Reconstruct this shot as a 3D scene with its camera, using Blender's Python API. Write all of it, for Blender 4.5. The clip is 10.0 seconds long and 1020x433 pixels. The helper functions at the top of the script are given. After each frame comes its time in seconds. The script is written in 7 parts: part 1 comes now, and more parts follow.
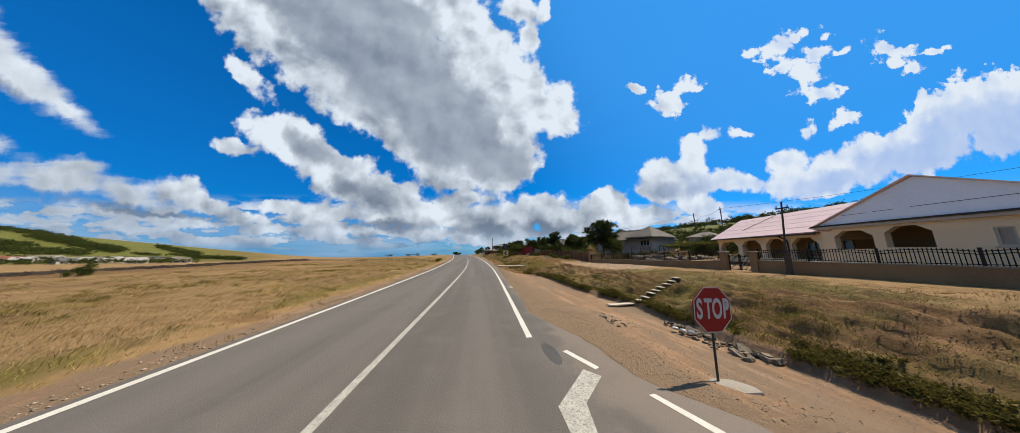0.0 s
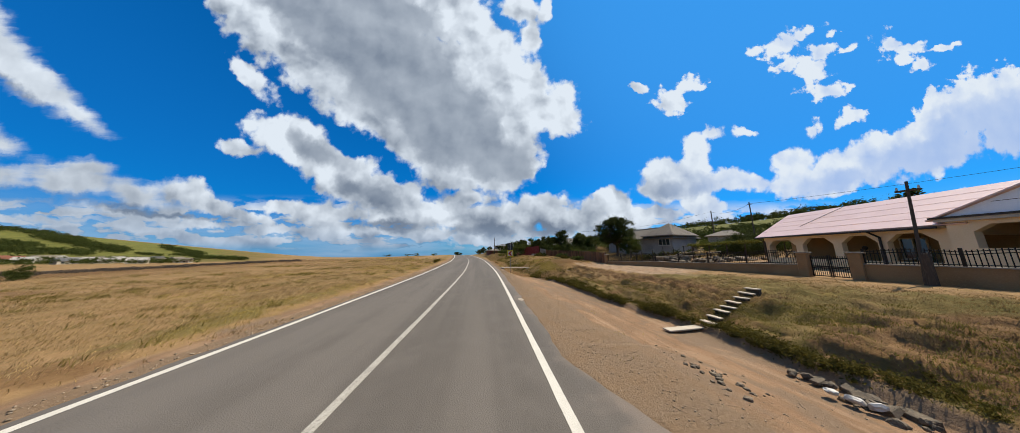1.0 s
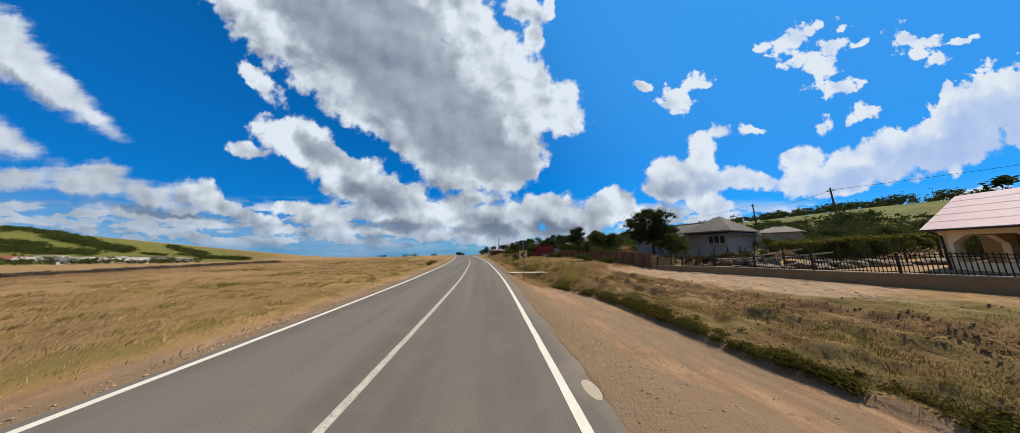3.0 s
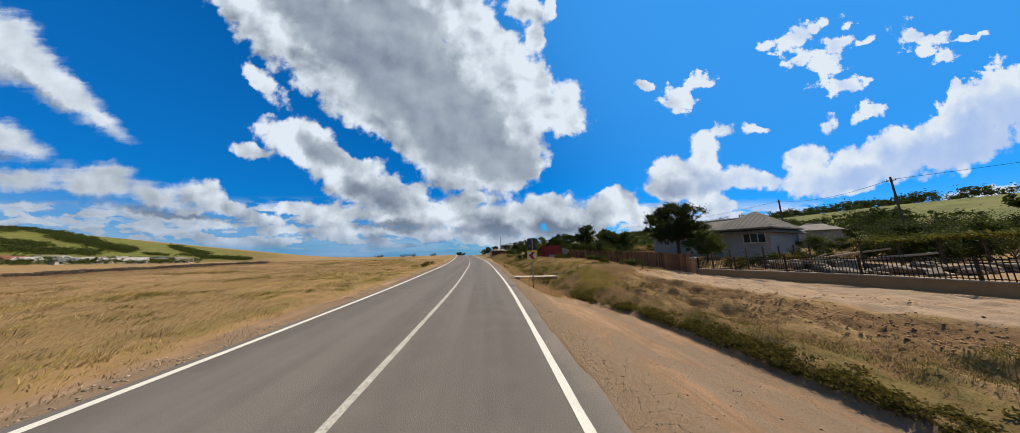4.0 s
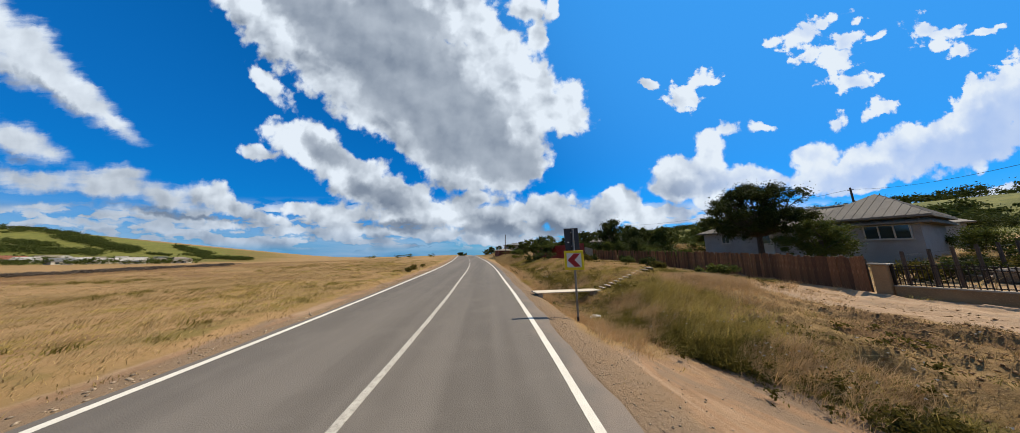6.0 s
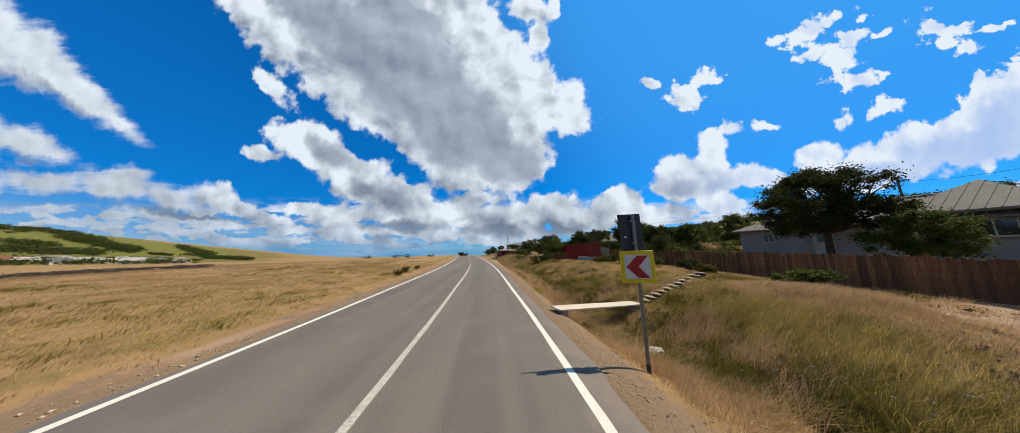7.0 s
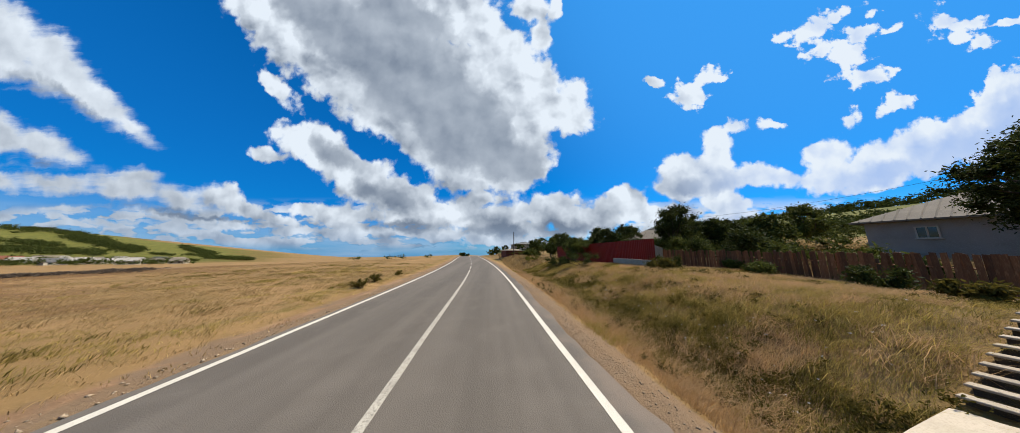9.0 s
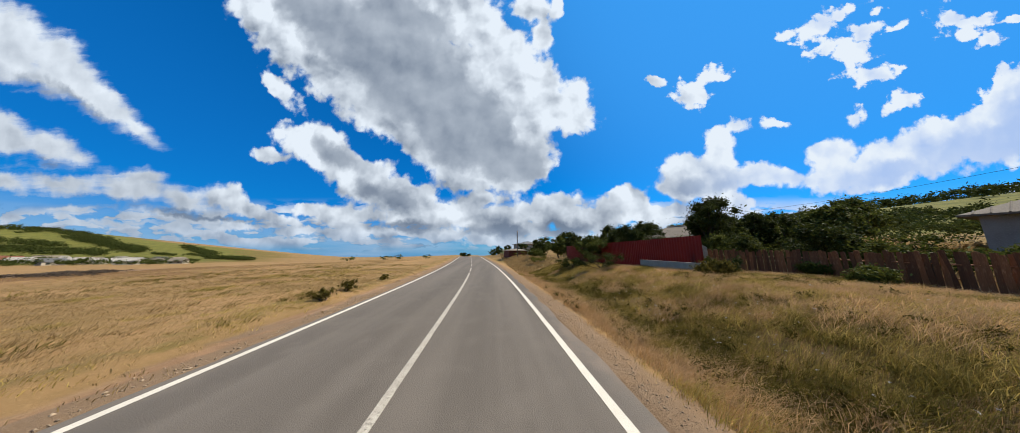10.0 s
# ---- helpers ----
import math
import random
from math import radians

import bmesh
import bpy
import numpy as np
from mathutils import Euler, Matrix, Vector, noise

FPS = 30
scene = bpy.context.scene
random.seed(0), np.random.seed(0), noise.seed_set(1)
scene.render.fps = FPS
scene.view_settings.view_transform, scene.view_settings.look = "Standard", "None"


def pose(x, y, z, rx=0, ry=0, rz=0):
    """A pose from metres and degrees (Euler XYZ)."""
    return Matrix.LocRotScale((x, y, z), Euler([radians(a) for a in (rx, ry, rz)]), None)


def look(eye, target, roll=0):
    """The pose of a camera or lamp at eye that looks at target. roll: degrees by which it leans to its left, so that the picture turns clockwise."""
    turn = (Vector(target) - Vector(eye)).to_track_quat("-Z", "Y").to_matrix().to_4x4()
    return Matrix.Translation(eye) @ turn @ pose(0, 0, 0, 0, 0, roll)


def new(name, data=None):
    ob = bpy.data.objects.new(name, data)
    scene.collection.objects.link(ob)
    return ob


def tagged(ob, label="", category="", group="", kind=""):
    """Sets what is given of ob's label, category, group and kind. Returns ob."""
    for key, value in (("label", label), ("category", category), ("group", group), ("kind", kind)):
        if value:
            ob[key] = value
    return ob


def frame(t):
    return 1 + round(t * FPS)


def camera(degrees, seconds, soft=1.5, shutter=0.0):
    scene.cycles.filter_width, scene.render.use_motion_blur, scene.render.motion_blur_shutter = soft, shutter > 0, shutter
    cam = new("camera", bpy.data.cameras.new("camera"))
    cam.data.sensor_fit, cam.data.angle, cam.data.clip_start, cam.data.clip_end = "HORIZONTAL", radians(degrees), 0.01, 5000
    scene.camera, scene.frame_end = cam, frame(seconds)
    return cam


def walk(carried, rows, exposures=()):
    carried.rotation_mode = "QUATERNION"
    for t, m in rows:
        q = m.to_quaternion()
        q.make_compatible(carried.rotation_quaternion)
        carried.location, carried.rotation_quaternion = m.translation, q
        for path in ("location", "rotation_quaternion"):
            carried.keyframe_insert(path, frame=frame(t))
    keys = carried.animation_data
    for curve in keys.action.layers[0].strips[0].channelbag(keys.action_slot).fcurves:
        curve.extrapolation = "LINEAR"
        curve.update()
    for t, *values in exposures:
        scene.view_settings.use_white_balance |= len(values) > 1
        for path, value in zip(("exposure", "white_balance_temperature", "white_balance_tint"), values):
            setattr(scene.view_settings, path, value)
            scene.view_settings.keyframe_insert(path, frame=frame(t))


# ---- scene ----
cam = camera(134.9, 10.0, soft=0.6)
# seconds, x, y, heading
ROWS = [(0, 1.872, 0.000, -8.63), (0.5, 1.949, 1.722, -8.35), (1, 2.016, 3.439, -8.11), (1.5, 2.063, 5.149, -7.87),
        (2, 2.094, 6.844, -7.63), (2.5, 2.125, 8.520, -7.42), (4, 2.266, 13.541, -6.79), (4.5, 2.309, 15.303, -6.59),
        (5, 2.337, 17.082, -6.38), (5.5, 2.347, 18.822, -6.20), (7, 2.254, 23.757, -5.62), (7.5, 2.197, 25.459, -5.47),
        (8, 2.138, 27.177, -5.26), (8.5, 2.082, 28.865, -5.11), (9, 2.021, 30.521, -4.93), (9.5, 1.950, 32.156, -4.74),
        (10, 1.872, 33.782, -4.56)]
PITCH = 9.08
walk(cam, [(t, pose(x, y, 2.34, 90 + PITCH, 0, yaw)) for t, x, y, yaw in ROWS], exposures=[(0, 0.40), (2.5, 0.36), (5, 0.42), (10, 0.47)])

# ---------------------------------------------------------------- world and sun
SUN = Vector((0.60, 0.06, 0.80)).normalized()
sun = new("sun", bpy.data.lights.new("sun", "SUN"))
sun.data.energy, sun.data.angle, sun.data.color = 5.0, radians(0.53), (1.0, 0.93, 0.81)
sun.matrix_basis = look(SUN * 100, (0, 0, 0))


def link(tree, a, b):
    tree.links.new(a, b)


def node(tree, kind, **values):
    """A shader node; values: its attributes, or in_<number> for its inputs (a socket or a number)."""
    n = tree.nodes.new("ShaderNode" + kind)
    for key, v in values.items():
        if key.startswith("in_"):
            slot = n.inputs[int(key[3:])]
            if isinstance(v, bpy.types.NodeSocket):
                tree.links.new(v, slot)
            else:
                slot.default_value = v
        elif key == "operation":
            n.operation = v
        elif key == "blend":
            n.blend_type = v
        elif key == "clamp":
            n.use_clamp = v
        elif key == "kind":
            n.vector_type = v
        elif key == "interp":
            n.interpolation_type = v
    return n


def mth(tree, op, a, b=0.0, c=0.0, clamp=False):
    return node(tree, "Math", operation=op, in_0=a, in_1=b, in_2=c, clamp=clamp).outputs[0]


def vec(tree, op, a, b=(0, 0, 0)):
    n = node(tree, "VectorMath", operation=op, in_0=a, in_1=b)
    return n.outputs[1] if op in ("DOT_PRODUCT", "LENGTH") else n.outputs[0]


def smooth(tree, x, lo, hi, a=0.0, b=1.0):
    return node(tree, "MapRange", interp="SMOOTHSTEP", in_0=x, in_1=lo, in_2=hi, in_3=a, in_4=b).outputs[0]


def mixc(tree, fac, a, b, blend="MIX"):
    n = tree.nodes.new("ShaderNodeMix")
    n.data_type, n.blend_type = "RGBA", blend
    for slot, v in ((0, fac), (6, a), (7, b)):
        if isinstance(v, bpy.types.NodeSocket):
            tree.links.new(v, n.inputs[slot])
        else:
            n.inputs[slot].default_value = v if slot == 0 else (*v[:3], 1)
    return n.outputs[2]


def noise_tex(tree, co, scale, detail=4.0, rough=0.55, distort=0.0):
    n = tree.nodes.new("ShaderNodeTexNoise")
    n.inputs["Scale"].default_value, n.inputs["Detail"].default_value = scale, detail
    n.inputs["Roughness"].default_value, n.inputs["Distortion"].default_value = rough, distort
    tree.links.new(co, n.inputs["Vector"])
    return n


# clouds: centre, half axes and turn on a plane before the sky, one unit across is about 17 degrees at its middle
CLOUDS = """4.45 .3 1.6 .7 38;5.5 .85 1.5 .98 38;6.5 1.48 1.4 .98 40;7.3 2.1 1.1 .85 20;7.5 1.2 .92 .85 0;8.15 1.55 .62 .55 0;8.72 1.5 .3 .24 0;8.75 1.88 .3 .32 0
8 2.5 .48 .5 0;7.3 2.62 .78 .3 0;6.2 0 1.4 .7 0;7.1 .3 .55 .5 0;4.08 1.3 .52 .19 42;8.05 .15 .3 .3 0;8.26 .55 .2 .28 0;8.46 .1 .12 .35 15
4.55 2.12 .62 .28 8;4.95 2.35 .52 .36 25;5.45 2.75 .55 .4 20;6.05 2.95 .62 .34 12;3.95 2.32 .32 .13 15;6.4 3.05 .3 .22 0
4.75 3.2 .55 .14 -5;5.3 3.3 .6 .2 0;6.2 3.38 .6 .22 0;6.8 3.22 .5 .22 0;7.5 3.42 .75 .28 0;7.3 3.08 .5 .2 0;8.4 3.28 .7 .32 0;8.9 3.4 .5 .25 0
9.45 3.12 .4 .27 -15;9.6 3.35 .45 .16 0;5.5 3.6 .8 .12 0;4.4 3.55 .8 .1 0;6.6 3.62 .8 .13 0;7.8 3.7 1 .14 0;10.1 3.3 .75 .14 0
10.3 2.62 .33 .3 -20;10.9 2.25 .3 .3 0;11.15 2.02 .24 .16 -20;10.8 2.7 .5 .38 0;11.5 2.72 .62 .18 5;10.4 2.95 .5 .18 0;11 3.15 .48 .2 0
10.45 1.5 .29 .2 -20;10.75 1.22 .23 .15 -25;11.1 1.13 .17 .07 -35;9.95 1.32 .13 .07 20;11.65 1.99 .18 .07 0
12.2 .55 .34 .2 -25;12.6 .4 .32 .1 -20;11.9 .62 .24 .07 -20;12.4 .85 .35 .12 -10;12.75 1 .34 .32 -10;12.92 .7 .2 .15 -20;13.1 1.3 .36 .14 -20;13.33 1.2 .17 .07 0
14.1 .45 .32 .18 15;14.4 .55 .32 .13 -20;14.35 .7 .3 .12 0;14.65 .8 .2 .12 0;15 .55 .24 .06 -8;13.45 1.73 .32 .15 -10;12.78 1.87 .15 .13 -50;13.4 .6 .18 .06 -25;13.1 .37 .15 .05 -15
12.45 2.45 .4 .25 -10;12.6 2.75 .55 .25 -12;13.2 2.6 .7 .36 -5;13.9 2.35 .7 .42 -20;14.3 2.05 .4 .28 -15;15 1.7 .5 .5 -20;15.6 1.55 .9 .6 -20;14.9 2.15 .9 .48 -15;16.4 1.5 1.2 .8 -10;13 2.88 .8 .13 -8;15.3 2.95 .7 .1 -8
.3 .8 .78 .55 38;.9 1.3 1.05 .33 38;1.6 1.85 .68 .15 32;-.6 .4 1 .7 30;-.7 1.9 .8 .42 25;.1 2.15 .62 .33 20;-.8 2.7 .8 .2 8;.6 2.35 .42 .14 15
.5 2.75 1.05 .2 5;1.5 2.85 .75 .28 10;1.75 2.7 .38 .2 0;2.5 3.05 .62 .24 0;3.1 3 .46 .24 0;3.5 3.2 .55 .16 15;4.1 3.35 .45 .1 15;2.3 3.3 1.4 .14 8;.5 3.2 .7 .12 3;1.3 3.42 1.2 .08 0;3.3 3.5 1 .09 0"""


# shaded bellies, the same measures
BELLIES = """5.15 .4 1.35 .55 40;6.25 1.15 1.2 .82 40;7.05 1.95 .85 .72 25;7.7 2.5 .68 .34 0;6 .3 1.0 .5 20;5.05 2.36 .4 .14 25;6 3.08 .48 .2 12;5.6 2.92 .36 .15 20
15.5 1.95 .95 .55 -20;14.6 2.35 .9 .3 -15;13.3 2.74 .7 .18 -8;16.2 1.9 1 .6 -15;10.4 2.9 .4 .12 0;10.85 2.88 .32 .12 -20;.85 1.6 .9 .1 38;0 1.25 .5 .16 35;.2 2.45 .5 .06 10;1.6 3.12 1.1 .07 8;2.8 3.32 .8 .05 6
7.6 3.55 .6 .1 0;8.5 3.5 .5 .1 0;6.1 3.5 .5 .08 0"""


def blob_group(shapes):
    """How deep inside the cloud shapes a place on the plane lies."""
    g = bpy.data.node_groups.new("cloud_shapes", "ShaderNodeTree")
    g.interface.new_socket("place", in_out="INPUT", socket_type="NodeSocketVector")
    g.interface.new_socket("depth", in_out="OUTPUT", socket_type="NodeSocketFloat")
    src, dst = g.nodes.new("NodeGroupInput"), g.nodes.new("NodeGroupOutput")
    total, spot = None, src.outputs[0]
    for k, text in enumerate(shapes.replace("\n", ";").split(";")):
        # shapes are taken ten at a time: a hair's breadth of the sum so far keeps them in order
        if k and k % 10 == 0:
            spot = vec(g, "ADD", src.outputs[0], mth(g, "MULTIPLY", total, 1e-6))
        cx, cy, rx, ry, turn = [float(v) for v in text.split()]
        m = g.nodes.new("ShaderNodeMapping")
        m.vector_type = "TEXTURE"
        m.inputs["Location"].default_value = (cx, cy, 0)
        m.inputs["Rotation"].default_value = (0, 0, radians(turn))
        m.inputs["Scale"].default_value = (rx * 1.0, ry * 1.0, 1)
        g.links.new(spot, m.inputs[0])
        inside = mth(g, "SUBTRACT", 1.0, vec(g, "LENGTH", m.outputs[0]))
        size = math.sqrt(min(rx, ry) / 0.5)
        inside = mth(g, "MULTIPLY", inside, min(1.6, max(0.5, size)))
        total = inside if total is None else mth(g, "SMOOTH_MAX", total, inside, 0.22)
    g.links.new(total, dst.inputs[0])
    return g


def build_world():
    w = bpy.data.worlds.new("world")
    scene.world = w
    w.use_nodes = True
    t = w.node_tree
    t.nodes.clear()
    sky = t.nodes.new("ShaderNodeTexSky")
    sky.sky_type, sky.sun_disc = "NISHITA", False
    sky.sun_elevation, sky.sun_rotation = math.asin(SUN.z), math.atan2(SUN.x, SUN.y)
    sky.air_density, sky.dust_density, sky.ozone_density, sky.altitude = 1.0, 0.3, 2.5, 300
    hue = node(t, "HueSaturation", in_0=0.5, in_1=SKY_SAT, in_2=SKY_VAL, in_3=1.0)
    link(t, mixc(t, 1.0, sky.outputs[0], SKY_TINT, "MULTIPLY"), hue.inputs[4])
    way = t.nodes.new("ShaderNodeTexCoord").outputs["Generated"]
    m = pose(0, 0, 0, 90 + PITCH, 0, -6.38).to_3x3()
    right, up, ahead = m.col[0], m.col[1], -m.col[2]
    dz = vec(t, "DOT_PRODUCT", way, tuple(ahead))
    dzs = mth(t, "MAXIMUM", dz, 0.12)
    px = mth(t, "MULTIPLY_ADD", mth(t, "DIVIDE", vec(t, "DOT_PRODUCT", way, tuple(right)), dzs), 3.252, 7.84)
    py = mth(t, "MULTIPLY_ADD", mth(t, "DIVIDE", vec(t, "DOT_PRODUCT", way, tuple(up)), dzs), -3.252, 3.33)
    place = node(t, "CombineXYZ", in_0=px, in_1=py, in_2=0.0).outputs[0]
    # billows: rounded heads at two sizes, and finer tatters
    n1 = noise_tex(t, place, 1.3, 3.0, 0.5)
    n2 = noise_tex(t, place, 5.0, 5.0, 0.6)
    def centred(c, amount):
        return vec(t, "MULTIPLY", vec(t, "SUBTRACT", c, (0.5, 0.5, 0.5)), (amount, amount, 0))
    smear = smooth(t, px, 3.6, 2.2)
    loose = vec(t, "ADD", place, centred(n1.outputs["Color"], 0.30))
    warped = vec(t, "ADD", loose, centred(n2.outputs["Color"], 0.16))
    def heads(v, size, detail=2.0):
        n = t.nodes.new("ShaderNodeTexVoronoi")
        n.voronoi_dimensions, n.feature = "2D", "SMOOTH_F1"
        for key, value in (("Scale", size), ("Detail", detail), ("Roughness", 0.5), ("Lacunarity", 2.2), ("Smoothness", 0.25)):
            n.inputs[key].default_value = value
        link(t, v, n.inputs["Vector"])
        return mth(t, "SUBTRACT", 0.5, n.outputs["Distance"])
    grp, belly = blob_group(CLOUDS), blob_group(BELLIES)
    def depth(v, tree=None):
        g = t.nodes.new("ShaderNodeGroup")
        g.node_tree = tree or grp
        link(t, v, g.inputs[0])
        return g.outputs[0]
    puffed = vec(t, "ADD", place, centred(n2.outputs["Color"], 0.14))
    big = heads(puffed, 2.6)
    tatter = mth(t, "SUBTRACT", noise_tex(t, place, 4.0, 8.0, 0.57).outputs[0], 0.5)
    d0 = depth(warped)
    lie = node(t, "Mapping", in_0=puffed, in_2=(0, 0, radians(-34)), in_3=(0.55, 5.5, 1)).outputs[0]
    lie_up = node(t, "Mapping", in_0=puffed, in_2=(0, 0, radians(24)), in_3=(1.6, 6.0, 1)).outputs[0]
    streak_up = mth(t, "SUBTRACT", noise_tex(t, lie_up, 1.0, 4.0, 0.6).outputs[0], 0.5)
    streak = mth(t, "SUBTRACT", noise_tex(t, lie, 1.0, 5.0, 0.6).outputs[0], 0.5)
    dens = mth(t, "ADD", d0, mth(t, "MULTIPLY", mth(t, "ADD", mth(t, "MULTIPLY", big, 0.34), mth(t, "MULTIPLY", tatter, 0.62)), smooth(t, smear, 0.0, 1.0, 1.0, 0.3)))
    wisp = mth(t, "MULTIPLY", smooth(t, px, 9.0, 10.0), smooth(t, py, 2.2, 1.6))
    dens = mth(t, "ADD", dens, mth(t, "MULTIPLY", wisp, mth(t, "MULTIPLY_ADD", tatter, 1.0, mth(t, "MULTIPLY_ADD", streak_up, 0.9, -0.03))))
    dens = mth(t, "MULTIPLY_ADD", mth(t, "MULTIPLY", streak, smear), 0.9, dens)
    front = smooth(t, dz, 0.12, 0.2)
    rim = mth(t, "MULTIPLY_ADD", smear, 0.30, 0.26)
    cover = mth(t, "MULTIPLY", mth(t, "DIVIDE", mth(t, "ADD", dens, 0.14), rim, clamp=True), front)
    cover = smooth(t, cover, 0.0, 1.0)
    # far behind the camera the same kind of scattered clouds goes on
    back = noise_tex(t, way, 2.2, 7.0, 0.58).outputs[0]
    cover_back = mth(t, "MULTIPLY", smooth(t, back, 0.52, 0.64), mth(t, "SUBTRACT", 1.0, front))
    # thin haze of far clouds over the horizon
    up_z = node(t, "SeparateXYZ", in_0=way).outputs[2]
    low = smooth(t, up_z, 0.16, 0.02)
    haze = mth(t, "MULTIPLY", low, mth(t, "MULTIPLY_ADD", smooth(t, noise_tex(t, node(t, "Mapping", in_0=way, in_3=(1, 1, 7)).outputs[0], 3.0, 5.0).outputs[0], 0.3, 0.7), 0.35, 0.28))
    # rows of small flat-bottomed clouds far off, low over the horizon
    row_place = vec(t, "ADD", vec(t, "MULTIPLY", place, (1.0, 3.4, 0)), centred(n2.outputs["Color"], 0.25))
    row = noise_tex(t, row_place, 1.45, 5.0, 0.55).outputs[0]
    row_up = noise_tex(t, vec(t, "ADD", row_place, (0.10, -0.32, 0)), 1.45, 5.0, 0.55).outputs[0]
    band = mth(t, "MULTIPLY", smooth(t, py, 3.0, 3.3), smooth(t, up_z, -0.02, 0.03))
    cover_row = mth(t, "MULTIPLY", mth(t, "MULTIPLY", smooth(t, row, 0.43, 0.53), band), front)
    solid_cover = mth(t, "MAXIMUM", mth(t, "MAXIMUM", cover, cover_row), cover_back)
    cover = mth(t, "MAXIMUM", solid_cover, haze, clamp=True)
    # grey bellies; each head is light towards the sun and dim behind
    to_sun = vec(t, "DOT_PRODUCT", way, tuple(SUN))
    soft_warp = vec(t, "ADD", loose, centred(n2.outputs["Color"], 0.22))
    d2 = mth(t, "ADD", depth(soft_warp, belly), mth(t, "MULTIPLY", big, -0.30))
    under = smooth(t, d2, -0.30, 0.42)
    def lump(shift, size, detail):
        return noise_tex(t, vec(t, "ADD", puffed, shift), size, detail, 0.55).outputs[0]
    broad = mth(t, "SUBTRACT", heads(vec(t, "ADD", puffed, (0.13, -0.13, 0)), 1.7, 0.6), heads(puffed, 1.7, 0.6))
    relief = mth(t, "ADD", mth(t, "MULTIPLY", broad, 0.8), mth(t, "MULTIPLY", mth(t, "SUBTRACT", lump((0.10, -0.12, 0), 2.2, 3.0), lump((0, 0, 0), 2.2, 3.0)), 1.3))
    relief = mth(t, "MULTIPLY", relief, mth(t, "MULTIPLY", smooth(t, under, 0.0, 1.0, 1.0, 0.22), smooth(t, smear, 0.0, 1.0, 1.0, 0.35)))
    mottle = mth(t, "MULTIPLY", mth(t, "SUBTRACT", noise_tex(t, place, 1.7, 4.0, 0.5).outputs[0], 0.5), 0.5)
    inner = mth(t, "MULTIPLY", smooth(t, d0, 0.05, 0.9), 0.16)
    row_shade = mth(t, "MULTIPLY", mth(t, "MULTIPLY", smooth(t, row_up, 0.40, 0.62), smooth(t, cover_row, 0.0, 0.5)), smooth(t, cover, 0.6, 0.1))
    mottle = mth(t, "MULTIPLY_ADD", mth(t, "MULTIPLY", streak, smear), 1.2, mottle)
    d1 = depth(vec(t, "ADD", loose, (0.34, -0.30, 0)))
    away = mth(t, "MULTIPLY", smooth(t, mth(t, "SUBTRACT", d1, d0), -0.05, 0.55), smooth(t, px, 10.5, 8.5, 0.12, 0.36))
    body = mth(t, "MULTIPLY", mth(t, "MAXIMUM", under, mth(t, "MULTIPLY", smear, 0.12)), mth(t, "ADD", 0.60, mottle))
    shade = mth(t, "ADD", mth(t, "MAXIMUM", mth(t, "ADD", mth(t, "MAXIMUM", body, away), inner), mth(t, "MULTIPLY", row_shade, 0.6)), mth(t, "ADD", relief, smooth(t, up_z, 0.36, 0.08, 0.0, 0.34)), clamp=True)
    # the clouds nearer the sun let blue light through
    sunward = smooth(t, px, 9.4, 12.0)
    dark = mixc(t, sunward, (0.172, 0.222, 0.305), (0.42, 0.57, 0.88))
    colour = mixc(t, shade, (0.80, 0.88, 0.97), dark)
    colour = mixc(t, smooth(t, solid_cover, 0.5, 0.0), colour, (0.44, 0.57, 0.74))
    low_haze = mth(t, "MULTIPLY", smooth(t, up_z, 0.13, 0.0), 0.5)
    colour = mixc(t, low_haze, colour, (0.36, 0.49, 0.68))
    glow = mixc(t, smooth(t, to_sun, 0.35, 0.95, 0.0, 0.9), hue.outputs[0], (0.50, 3.4, 8.9))
    glow = mixc(t, smooth(t, to_sun, 0.5, -0.3, 0.0, 0.6), glow, (0.07, 1.42, 4.9))
    b_sky, b_cloud, mix = t.nodes.new("ShaderNodeBackground"), t.nodes.new("ShaderNodeBackground"), t.nodes.new("ShaderNodeMixShader")
    link(t, glow, b_sky.inputs[0])
    b_sky.inputs[1].default_value = 0.075
    link(t, colour, b_cloud.inputs[0])
    b_cloud.inputs[1].default_value = 0.72
    link(t, cover, mix.inputs[0])
    link(t, b_sky.outputs[0], mix.inputs[1])
    link(t, b_cloud.outputs[0], mix.inputs[2])
    out = t.nodes.new("ShaderNodeOutputWorld")
    link(t, mix.outputs[0], out.inputs[0])


SKY_SAT, SKY_VAL, SKY_TINT = 1.3, 1.0, (0.20, 0.79, 1.36)
build_world()


